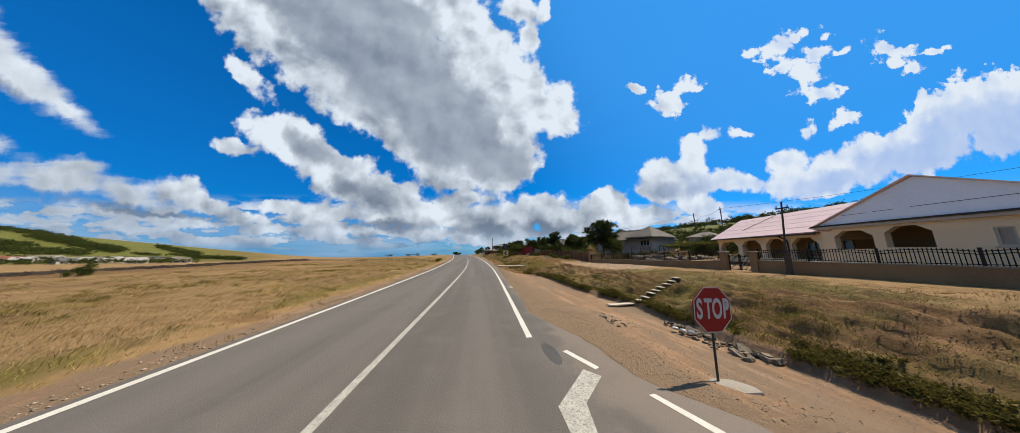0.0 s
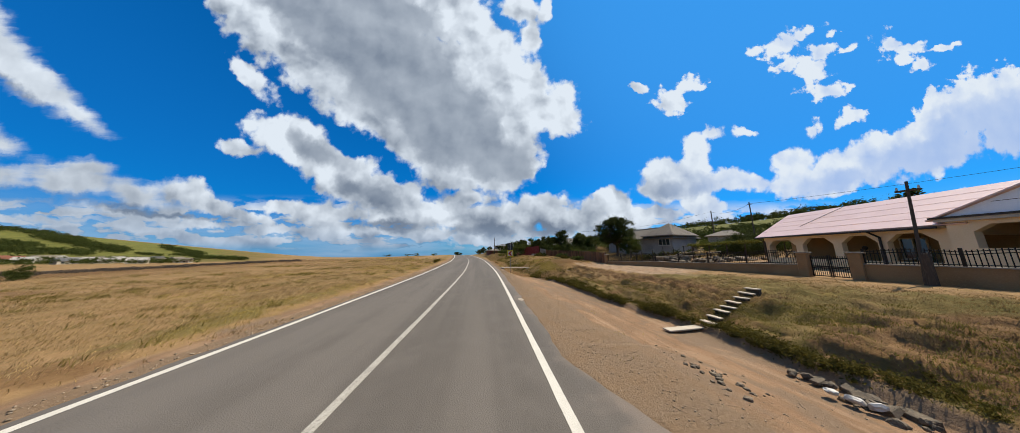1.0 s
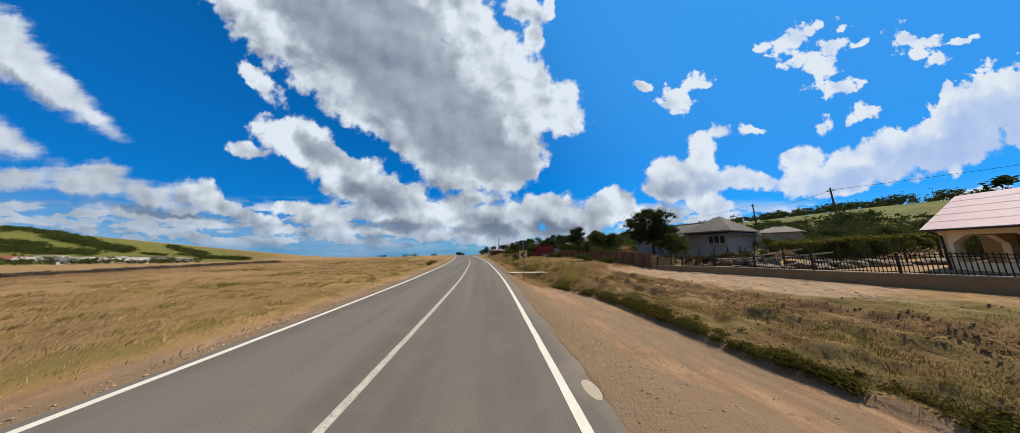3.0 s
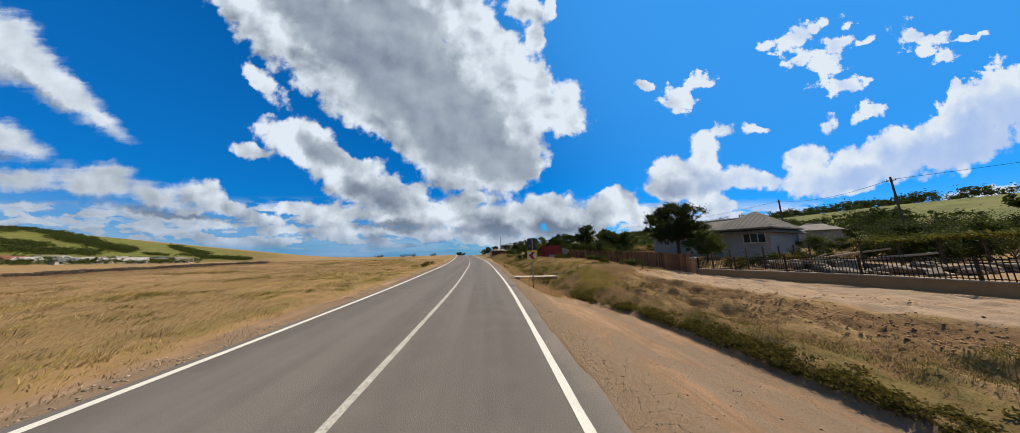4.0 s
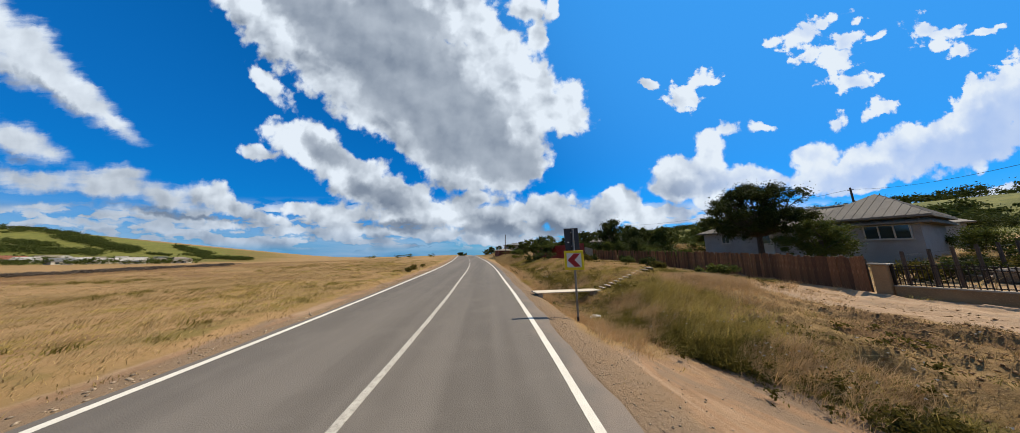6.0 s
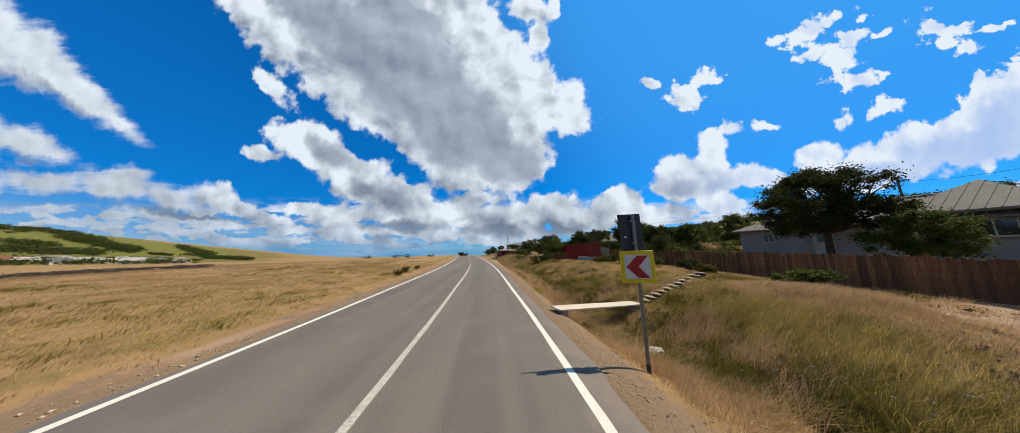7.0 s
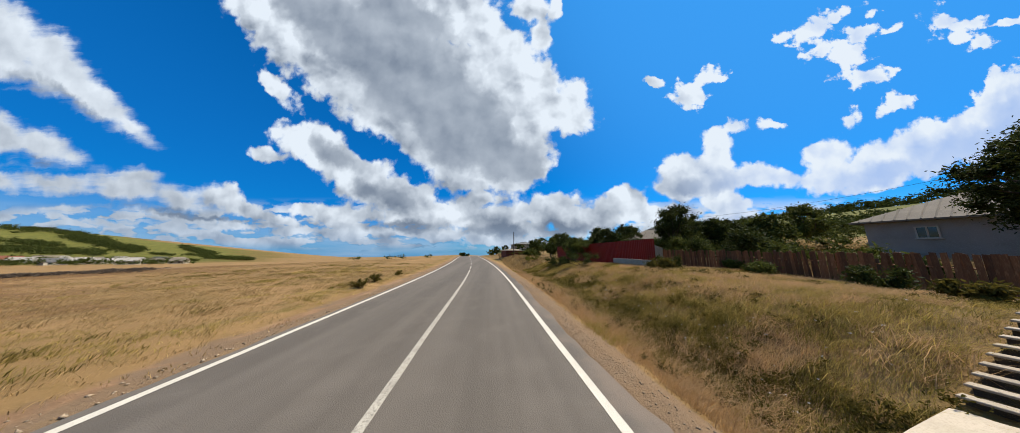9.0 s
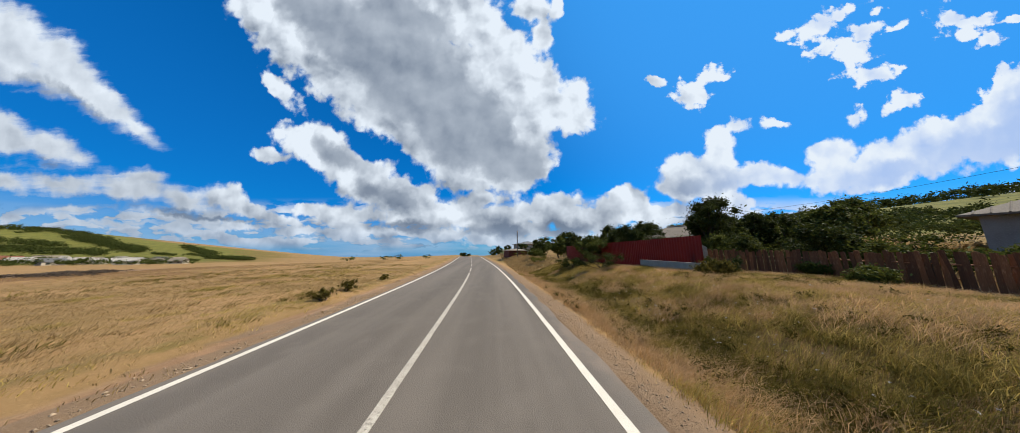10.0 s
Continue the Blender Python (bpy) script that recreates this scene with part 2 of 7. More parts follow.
# ---------------------------------------------------------------- materials
def mk(name, cols, scale=2.0, rough=0.85, bump=0.3, bscale=40.0, metal=0.0, spec=0.3, rand=0.0, stretch=(1, 1, 1), island=0.0, sheen=0.0):
    """Three tones mixed by noise at two sizes, relief from the finer one; rand, island: how far each piece's tone strays."""
    cols = [(c[0] * 0.69, c[1] * 0.63, c[2] * 0.52) for c in cols]
    mat = bpy.data.materials.new(name)
    mat.use_nodes = True
    t = mat.node_tree
    b = t.nodes["Principled BSDF"]
    co = node(t, "Mapping", in_0=t.nodes.new("ShaderNodeTexCoord").outputs["Object"], in_3=stretch).outputs[0]
    big = noise_tex(t, co, scale, 4.0, 0.6, 0.3).outputs[0]
    fine = noise_tex(t, co, bscale, 5.0, 0.65).outputs[0]
    a = mixc(t, smooth(t, big, 0.35, 0.65), cols[0], cols[1])
    c = mixc(t, smooth(t, fine, 0.45, 0.72), a, cols[2 % len(cols)])
    if rand or island:
        r = t.nodes.new("ShaderNodeObjectInfo").outputs["Random"] if rand else t.nodes.new("ShaderNodeNewGeometry").outputs["Random Per Island"]
        k = rand or island
        v = node(t, "MapRange", in_0=r, in_1=0.0, in_2=1.0, in_3=1 - k, in_4=1 + k).outputs[0]
        h = node(t, "HueSaturation", in_0=0.5, in_1=1.0, in_3=1.0)
        link(t, v, h.inputs[2])
        link(t, c, h.inputs[4])
        c = h.outputs[0]
    link(t, c, b.inputs["Base Color"])
    b.inputs["Roughness"].default_value, b.inputs["Metallic"].default_value = rough, metal
    b.inputs["Specular IOR Level"].default_value = spec
    link(t, smooth(t, fine, 0.2, 0.8, max(0.02, rough - 0.1), min(1, rough + 0.1)), b.inputs["Roughness"])
    if bump:
        bp = node(t, "Bump", in_0=bump, in_1=0.02)
        link(t, fine, bp.inputs["Height"])
        link(t, bp.outputs[0], b.inputs["Normal"])
    return mat


def mk_leaf(name, cols, rough=0.55, island=0.35, through_light=0.35):
    mat = mk(name, cols, 0.6, rough + 0.2, 0.0, 8.0, spec=0.08, island=island)
    t = mat.node_tree
    b = t.nodes["Principled BSDF"]
    tr = t.nodes.new("ShaderNodeBsdfTranslucent")
    link(t, b.inputs["Base Color"].links[0].from_socket, tr.inputs[0])
    mix = t.nodes.new("ShaderNodeMixShader")
    mix.inputs[0].default_value = through_light
    link(t, b.outputs[0], mix.inputs[1])
    link(t, tr.outputs[0], mix.inputs[2])
    link(t, mix.outputs[0], t.nodes["Material Output"].inputs[0])
    return mat


def mk_glass(name, col):
    mat = mk(name, [col, col, col], 1.0, 0.06, 0.0, 3.0, spec=0.8)
    return mat


def mk_asphalt():
    mat = bpy.data.materials.new("asphalt")
    mat.use_nodes = True
    t = mat.node_tree
    b = t.nodes["Principled BSDF"]
    co = t.nodes.new("ShaderNodeTexCoord").outputs["Object"]
    lane = noise_tex(t, node(t, "Mapping", in_0=co, in_3=(0.8, 0.03, 1)).outputs[0], 1.0, 3.0, 0.55).outputs[0]
    patch = noise_tex(t, co, 0.9, 5.0, 0.6).outputs[0]
    grit = noise_tex(t, co, 110.0, 3.0, 0.7).outputs[0]
    vor = t.nodes.new("ShaderNodeTexVoronoi")
    vor.inputs["Scale"].default_value = 55.0
    link(t, co, vor.inputs["Vector"])
    c = mixc(t, smooth(t, lane, 0.35, 0.65), (0.124, 0.099, 0.069), (0.172, 0.138, 0.098))
    c = mixc(t, smooth(t, patch, 0.45, 0.75, 0.0, 0.5), c, (0.192, 0.154, 0.110))
    c = mixc(t, smooth(t, grit, 0.5, 0.75, 0.0, 0.55), c, (0.262, 0.222, 0.170))
    c = mixc(t, smooth(t, grit, 0.5, 0.25, 0.0, 0.55), c, (0.052, 0.043, 0.032))
    # dust blown on from the shoulder
    across = node(t, "SeparateXYZ", in_0=co).outputs[0]
    dust = mth(t, "ADD", across, mth(t, "MULTIPLY", mth(t, "SUBTRACT", patch, 0.5), 2.2))
    c = mixc(t, smooth(t, dust, 3.75, 4.5, 0.0, 0.85), c, (0.235, 0.172, 0.115))
    link(t, mixc(t, 1.0, c, (0.74, 0.75, 0.79), "MULTIPLY"), b.inputs["Base Color"])
    b.inputs["Roughness"].default_value, b.inputs["Specular IOR Level"].default_value = 0.8, 0.3
    bp = node(t, "Bump", in_0=0.35, in_1=0.01)
    link(t, mth(t, "ADD", grit, vor.outputs[0]), bp.inputs["Height"])
    link(t, bp.outputs[0], b.inputs["Normal"])
    return mat


def mk_ground():
    """Dry grass, gravel (red), bare earth (green) and fresh green (blue) by the zones laid down in the mesh."""
    mat = bpy.data.materials.new("ground")
    mat.use_nodes = True
    t = mat.node_tree
    b = t.nodes["Principled BSDF"]
    co = t.nodes.new("ShaderNodeTexCoord").outputs["Object"]
    zone = t.nodes.new("ShaderNodeVertexColor")
    zone.layer_name = "zone"
    z = node(t, "SeparateColor", in_0=zone.outputs[0])
    n_big = noise_tex(t, co, 0.16, 5.0, 0.6).outputs[0]
    n_mid = noise_tex(t, co, 1.3, 6.0, 0.65).outputs[0]
    n_fine = noise_tex(t, co, 14.0, 6.0, 0.7).outputs[0]
    n_grit = noise_tex(t, co, 70.0, 4.0, 0.7).outputs[0]
    vor = t.nodes.new("ShaderNodeTexVoronoi")
    vor.inputs["Scale"].default_value = 48.0
    link(t, co, vor.inputs["Vector"])
    dry = mixc(t, smooth(t, n_big, 0.35, 0.65), (0.360, 0.232, 0.116), (0.250, 0.168, 0.074))
    dry = mixc(t, smooth(t, n_mid, 0.45, 0.75, 0.0, 0.7), dry, (0.200, 0.138, 0.049))
    dry = mixc(t, smooth(t, n_fine, 0.5, 0.75, 0.0, 0.6), dry, (0.408, 0.283, 0.158))
    green = mixc(t, smooth(t, n_mid, 0.35, 0.65), (0.150, 0.124, 0.036), (0.210, 0.160, 0.056))
    green = mixc(t, smooth(t, n_fine, 0.45, 0.75, 0.0, 0.6), green, (0.075, 0.066, 0.019))
    lush = mixc(t, smooth(t, n_big, 0.4, 0.6), (0.175, 0.175, 0.042), (0.115, 0.125, 0.030))
    green = mixc(t, smooth(t, z.outputs[2], 0.82, 0.98), green, lush)
    earth = mixc(t, smooth(t, n_mid, 0.35, 0.65), (0.335, 0.212, 0.130), (0.262, 0.164, 0.098))
    earth = mixc(t, smooth(t, n_fine, 0.5, 0.72, 0.0, 0.6), earth, (0.41, 0.282, 0.184))
    n_patch = noise_tex(t, node(t, "Mapping", in_0=co, in_3=(1.0, 0.4, 1)).outputs[0], 0.75, 5.0, 0.65, 0.8).outputs[0]
    n_track = noise_tex(t, node(t, "Mapping", in_0=co, in_3=(2.4, 0.14, 1)).outputs[0], 1.0, 5.0, 0.65, 0.4).outputs[0]
    earth = mixc(t, smooth(t, n_track, 0.50, 0.62, 0.0, 0.6), earth, (0.215, 0.142, 0.088))
    earth = mixc(t, smooth(t, n_track, 0.46, 0.36, 0.0, 0.5), earth, (0.43, 0.315, 0.22))
    earth = mixc(t, smooth(t, n_patch, 0.45, 0.56, 0.0, 0.8), earth, (0.225, 0.166, 0.118))
    earth = mixc(t, smooth(t, n_patch, 0.45, 0.30, 0.0, 0.5), earth, (0.40, 0.30, 0.21))
    earth = mixc(t, smooth(t, n_grit, 0.60, 0.74, 0.0, 0.7), earth, (0.480, 0.390, 0.300))
    aside = node(t, "SeparateXYZ", in_0=co).outputs[0]
    earth = mixc(t, smooth(t, aside, 12.4, 13.6, 0.0, 0.38), earth, (0.56, 0.42, 0.29))
    stones = mixc(t, vor.outputs["Color"], (0.190, 0.138, 0.094), (0.285, 0.210, 0.148))
    stones = mixc(t, smooth(t, n_mid, 0.35, 0.7, 0.2, 0.9), stones, (0.250, 0.170, 0.105))
    stones = mixc(t, smooth(t, n_grit, 0.55, 0.8, 0.0, 0.6), stones, (0.380, 0.305, 0.235))
    def edge(ch):
        stray = mth(t, "ADD", mth(t, "MULTIPLY", mth(t, "SUBTRACT", n_mid, 0.5), 0.9), mth(t, "MULTIPLY", mth(t, "SUBTRACT", n_patch, 0.5), 0.8))
        return smooth(t, mth(t, "ADD", ch, stray), 0.3, 0.7)
    soil = mixc(t, smooth(t, n_mid, 0.35, 0.65), (0.190, 0.112, 0.052), (0.262, 0.160, 0.078))
    soil = mixc(t, smooth(t, n_fine, 0.45, 0.7, 0.0, 0.7), soil, (0.112, 0.062, 0.028))
    c = mixc(t, edge(z.outputs[2]), dry, green)
    c = mixc(t, edge(zone.outputs[1]), c, soil)
    c = mixc(t, edge(z.outputs[1]), c, earth)
    c = mixc(t, edge(z.outputs[0]), c, stones)
    link(t, mixc(t, 1.0, c, (0.79, 0.72, 0.61), "MULTIPLY"), b.inputs["Base Color"])
    b.inputs["Roughness"].default_value, b.inputs["Specular IOR Level"].default_value = 0.95, 0.1
    bp = node(t, "Bump", in_0=0.7, in_1=0.06)
    link(t, mth(t, "ADD", n_fine, mth(t, "MULTIPLY", n_grit, 0.3)), bp.inputs["Height"])
    link(t, bp.outputs[0], b.inputs["Normal"])
    return mat


M_ASPHALT, M_GROUND = mk_asphalt(), mk_ground()
M_LINE = mk("road_paint", [(0.86, 0.84, 0.8), (0.78, 0.76, 0.72), (0.66, 0.64, 0.6)], 3.0, 0.7, 0.3, 60)
M_WORN = mk("worn_road_paint", [(0.62, 0.6, 0.56), (0.5, 0.48, 0.45), (0.2, 0.19, 0.17)], 5.0, 0.75, 0.4, 25)
M_TAR = mk("tar", [(0.075, 0.07, 0.065), (0.1, 0.094, 0.088), (0.12, 0.115, 0.11)], 4.0, 0.6, 0.3, 80)
M_CONC = mk("concrete", [(0.42, 0.38, 0.33), (0.33, 0.3, 0.26), (0.5, 0.46, 0.41)], 1.5, 0.9, 0.4, 30)
M_SLAB = mk("pale_concrete", [(0.56, 0.49, 0.41), (0.48, 0.42, 0.35), (0.38, 0.33, 0.28)], 1.2, 0.9, 0.3, 35)
M_BRIDGE = mk("bleached_concrete", [(0.72, 0.64, 0.55), (0.64, 0.57, 0.48), (0.55, 0.49, 0.41)], 1.4, 0.9, 0.3, 30)
M_STONE = mk("stone", [(0.24, 0.19, 0.135), (0.13, 0.105, 0.08), (0.38, 0.315, 0.24)], 4.0, 0.9, 0.5, 22, rand=0.35)
M_PLINTH = mk("fence_plinth", [(0.42, 0.265, 0.14), (0.34, 0.21, 0.11), (0.48, 0.31, 0.17)], 0.9, 0.9, 0.25, 30)
M_IRON = mk("dark_iron", [(0.03, 0.026, 0.023), (0.045, 0.038, 0.032), (0.07, 0.05, 0.04)], 6.0, 0.55, 0.1, 50, metal=0.6)
M_STEEL = mk("galvanised_steel", [(0.3, 0.3, 0.3), (0.22, 0.22, 0.23), (0.4, 0.39, 0.38)], 5.0, 0.5, 0.1, 60, metal=0.8)
M_POST = mk("weathered_post_and_riser_shade", [(0.09, 0.072, 0.055), (0.06, 0.048, 0.037), (0.14, 0.115, 0.09)], 5.0, 0.7, 0.2, 60)
M_POLE = mk("utility_pole_wood", [(0.10, 0.078, 0.062), (0.07, 0.055, 0.045), (0.16, 0.125, 0.1)], 3.0, 0.85, 0.3, 40, stretch=(1, 1, 0.1))
M_CREAM = mk("cream_render", [(1.20, 0.97, 0.68), (1.12, 0.90, 0.62), (1.24, 1.04, 0.76)], 0.8, 0.9, 0.15, 45)
# cream render again, darkened: the shade behind the arches is put into its colour
M_INNER_SHADED = mk("shaded_porch_render", [(0.42, 0.28, 0.14), (0.36, 0.24, 0.12), (0.47, 0.33, 0.18)], 0.8, 0.9, 0.15, 45)
M_GABLE = mk("grey_gable_sheet", [(1.15, 1.34, 1.68), (1.06, 1.25, 1.58), (1.20, 1.40, 1.74)], 0.7, 0.6, 0.05, 20)
M_PINK = mk("pink_roof_sheet", [(0.95, 0.68, 0.64), (0.88, 0.61, 0.57), (0.98, 0.76, 0.72)], 0.9, 0.4, 0.06, 16, spec=0.6)
M_FASCIA = mk("dark_fascia", [(0.05, 0.04, 0.04), (0.035, 0.03, 0.03), (0.08, 0.065, 0.06)], 3.0, 0.5, 0.05, 30)
M_TRIM = mk("white_trim", [(0.7, 0.66, 0.6), (0.62, 0.585, 0.53), (0.76, 0.72, 0.66)], 2.0, 0.7, 0.05, 30)
M_PANE = mk_glass("window_glass", (0.03, 0.045, 0.055))
M_GREYWALL = mk("grey_render", [(0.50, 0.48, 0.48), (0.40, 0.385, 0.385), (0.58, 0.56, 0.56)], 0.8, 0.92, 0.25, 25)
M_GREYROOF = mk("weathered_slate_roof", [(0.27, 0.235, 0.2), (0.21, 0.185, 0.16), (0.34, 0.3, 0.255)], 0.9, 0.85, 0.3, 18, rand=0.12)
M_PLANK = mk("red_brown_planks", [(0.25, 0.110, 0.048), (0.17, 0.072, 0.032), (0.40, 0.22, 0.12)], 2.0, 0.8, 0.4, 30, rand=0.45, stretch=(1, 1, 0.15))
M_REDFENCE = mk("red_sheet", [(0.24, 0.03, 0.026), (0.2, 0.026, 0.023), (0.28, 0.05, 0.042)], 0.6, 0.55, 0.05, 20)
M_WHITEWASH = mk("whitewash", [(0.6, 0.57, 0.52), (0.48, 0.45, 0.4), (0.66, 0.63, 0.58)], 1.5, 0.9, 0.3, 25)
M_STOPRED = mk("sign_red", [(0.42, 0.018, 0.014), (0.37, 0.016, 0.013), (0.46, 0.03, 0.025)], 4.0, 0.45, 0.02, 40)
M_SIGNWHITE = mk("sign_white", [(0.78, 0.77, 0.75), (0.72, 0.7, 0.68), (0.8, 0.79, 0.77)], 4.0, 0.5, 0.02, 40)
M_YELLOW = mk("sign_yellow", [(0.83, 0.66, 0.01), (0.78, 0.6, 0.01), (0.85, 0.7, 0.03)], 4.0, 0.45, 0.02, 40)
M_SIGNBACK = mk("sign_back", [(0.045, 0.048, 0.055), (0.035, 0.038, 0.043), (0.07, 0.072, 0.078)], 3.0, 0.6, 0.05, 50)
M_RAG = mk("white_plastic", [(0.75, 0.74, 0.72), (0.68, 0.66, 0.64), (0.8, 0.79, 0.78)], 6.0, 0.6, 0.2, 20)
M_BARK = mk("bark", [(0.10, 0.08, 0.062), (0.07, 0.056, 0.045), (0.15, 0.12, 0.095)], 4.0, 0.95, 0.6, 18, stretch=(1, 1, 0.3))
M_LEAF = mk_leaf("tree_leaf", [(0.060, 0.078, 0.018), (0.036, 0.050, 0.012), (0.105, 0.125, 0.032)], 0.5, 0.4, 0.28)
M_LEAF_B = mk_leaf("lighter_leaf", [(0.110, 0.136, 0.028), (0.070, 0.092, 0.020), (0.165, 0.185, 0.048)], 0.5, 0.4, 0.32)
M_LEAF_Y = mk_leaf("yellowish_leaf", [(0.17, 0.17, 0.03), (0.13, 0.14, 0.028), (0.2, 0.2, 0.05)])
M_WEED = mk_leaf("ditch_weed", [(0.14, 0.12, 0.026), (0.085, 0.076, 0.017), (0.21, 0.175, 0.045)], 0.7)
M_CURTAIN = mk("curtain", [(0.55, 0.5, 0.44), (0.48, 0.43, 0.38), (0.62, 0.57, 0.5)], 6.0, 0.9, 0.1, 20, stretch=(3, 3, 0.4))
M_GRASS_DRY = mk_leaf("dry_grass", [(0.56, 0.41, 0.21), (0.42, 0.30, 0.14), (0.66, 0.52, 0.31)], 0.7, 0.35, 0.4)
M_GRASS_PINK = mk_leaf("dry_seed_grass", [(0.76, 0.53, 0.30), (0.58, 0.39, 0.2), (0.82, 0.61, 0.39)], 0.7, 0.25, 0.4)
M_GRASS_GRN = mk_leaf("green_grass", [(0.58, 0.46, 0.15), (0.38, 0.31, 0.085), (0.72, 0.57, 0.25)], 0.7, 0.35, 0.45)
M_GRASS_LAWN = mk_leaf("short_olive_grass", [(0.27, 0.235, 0.06), (0.18, 0.155, 0.04), (0.36, 0.30, 0.095)], 0.7, 0.35, 0.3)
M_GRASS_WITHERED = mk_leaf("withered_grass", [(0.40, 0.28, 0.13), (0.29, 0.20, 0.085), (0.48, 0.36, 0.19)], 0.7, 0.35, 0.3)
M_GRASS_DARK = mk_leaf("dark_olive_grass", [(0.25, 0.205, 0.05), (0.15, 0.13, 0.03), (0.36, 0.29, 0.09)], 0.7, 0.35, 0.35)
M_FOREST = mk_leaf("far_leaf", [(0.082, 0.106, 0.026), (0.05, 0.07, 0.018), (0.125, 0.145, 0.04)], 0.7, 0.4, 0.25)
M_BROWNWALL = mk("brown_red_wall", [(0.2, 0.06, 0.045), (0.16, 0.05, 0.04), (0.24, 0.09, 0.065)], 1.0, 0.85, 0.1, 20)
M_TILE = mk("old_red_tiles", [(0.26, 0.095, 0.06), (0.2, 0.075, 0.05), (0.32, 0.14, 0.09)], 1.0, 0.85, 0.3, 6)
M_WIRE = mk("cable", [(0.03, 0.03, 0.03), (0.04, 0.04, 0.04), (0.05, 0.05, 0.05)], 5.0, 0.6, 0.0)


# ---------------------------------------------------------------- mesh helpers
def smoothstep(x, a, b):
    k = np.clip((np.asarray(x, float) - a) / (b - a), 0, 1)
    return k * k * (3 - 2 * k)


def mesh_of(name, bm, mat, flat=True):
    me = bpy.data.meshes.new(name)
    bm.normal_update()
    bm.to_mesh(me)
    bm.free()
    for m in mat if isinstance(mat, (list, tuple)) else [mat]:
        me.materials.append(m)
    if not flat:
        me.polygons.foreach_set("use_smooth", [True] * len(me.polygons))
    return me


def part(name, bm, mat, parent, label="", flat=True):
    ob = new(name, mesh_of(name, bm, mat, flat))
    ob.parent = parent
    return tagged(ob, label)


def solid(name, bm, mat, label, category, group="", kind="", m=None, flat=True):
    """A thing, or a piece of the setting, of one mesh."""
    ob = new(name, mesh_of(name, bm, mat, flat))
    if m is not None:
        ob.matrix_basis = m
    return tagged(ob, label, category, group, kind)


def thing(name, m, label, category, group="", kind=""):
    ob = new(name)
    ob.matrix_basis = m
    ob.empty_display_size = 0.2
    return tagged(ob, label, category, group, kind)


def box(bm, x0, x1, y0, y1, z0, z1, bevel=0.0, m=None):
    mat = Matrix.LocRotScale(((x0 + x1) / 2, (y0 + y1) / 2, (z0 + z1) / 2), None, (x1 - x0, y1 - y0, z1 - z0))
    r = bmesh.ops.create_cube(bm, size=1, matrix=(m @ mat) if m is not None else mat)
    if bevel:
        edges = {e for v in r["verts"] for e in v.link_edges}
        bmesh.ops.bevel(bm, geom=list(edges), offset=bevel, segments=1, affect="EDGES")
    return bm


def tube(bm, a, b, r0, r1, seg=8, cap=True):
    a, b = Vector(a), Vector(b)
    q = (b - a).to_track_quat("Z", "Y").to_matrix().to_4x4()
    bmesh.ops.create_cone(bm, cap_ends=cap, segments=seg, radius1=r0, radius2=r1, depth=(b - a).length,
                          matrix=Matrix.Translation((a + b) / 2) @ q)
    return bm


def pipe(bm, pts, radius, seg=6):
    """One connected tube through the points; radius: a number, or one for each point."""
    pts = [Vector(p) for p in pts]
    rings = []
    for k, p in enumerate(pts):
        way = (pts[min(k + 1, len(pts) - 1)] - pts[max(k - 1, 0)]).normalized()
        side = way.orthogonal().normalized() if not rings else (side - way * side.dot(way)).normalized()
        r = radius[k] if isinstance(radius, (list, tuple)) else radius
        up = way.cross(side)
        rings.append([bm.verts.new(p + (side * math.cos(a) + up * math.sin(a)) * r) for a in (2 * math.pi * i / seg for i in range(seg))])
    for a, b in zip(rings, rings[1:]):
        for i in range(seg):
            bm.faces.new((a[i], a[(i + 1) % seg], b[(i + 1) % seg], b[i]))
    bm.faces.new(rings[0][::-1])
    bm.faces.new(rings[-1])
    return bm


def prism(bm, outline, y0, y1, hole=None, m=None):
    """An outline in x and z, drawn out along y. hole: outlines cut through it."""
    m = m or Matrix()
    def loop(pts, y):
        return [bm.verts.new(m @ Vector((x, y, z))) for x, z in pts]
    f0, f1 = loop(outline, y0), loop(outline, y1)
    n = len(outline)
    for i in range(n):
        bm.faces.new((f0[i], f0[(i + 1) % n], f1[(i + 1) % n], f1[i]))
    if not hole:
        bm.faces.new(f0[::-1])
        bm.faces.new(f1)
    else:
        for f, flip in ((f0, True), (f1, False)):
            y = y0 if flip else y1
            rims = [[bm.verts.new(m @ Vector((x, y, z))) for x, z in h] for h in hole]
            edges = [bm.edges.get((f[i], f[(i + 1) % n])) for i in range(n)]
            for r in rims:
                edges += [bm.edges.new((r[i], r[(i + 1) % len(r)])) for i in range(len(r))]
            bmesh.ops.triangle_fill(bm, use_beauty=True, edges=edges)
            if flip:
                first = rims
            else:
                for a, b in zip(first, rims):
                    for i in range(len(a)):
                        j = (i + 1) % len(a)
                        bm.faces.new((a[i], b[i], b[j], a[j]))
    bmesh.ops.recalc_face_normals(bm, faces=bm.faces)
    return bm


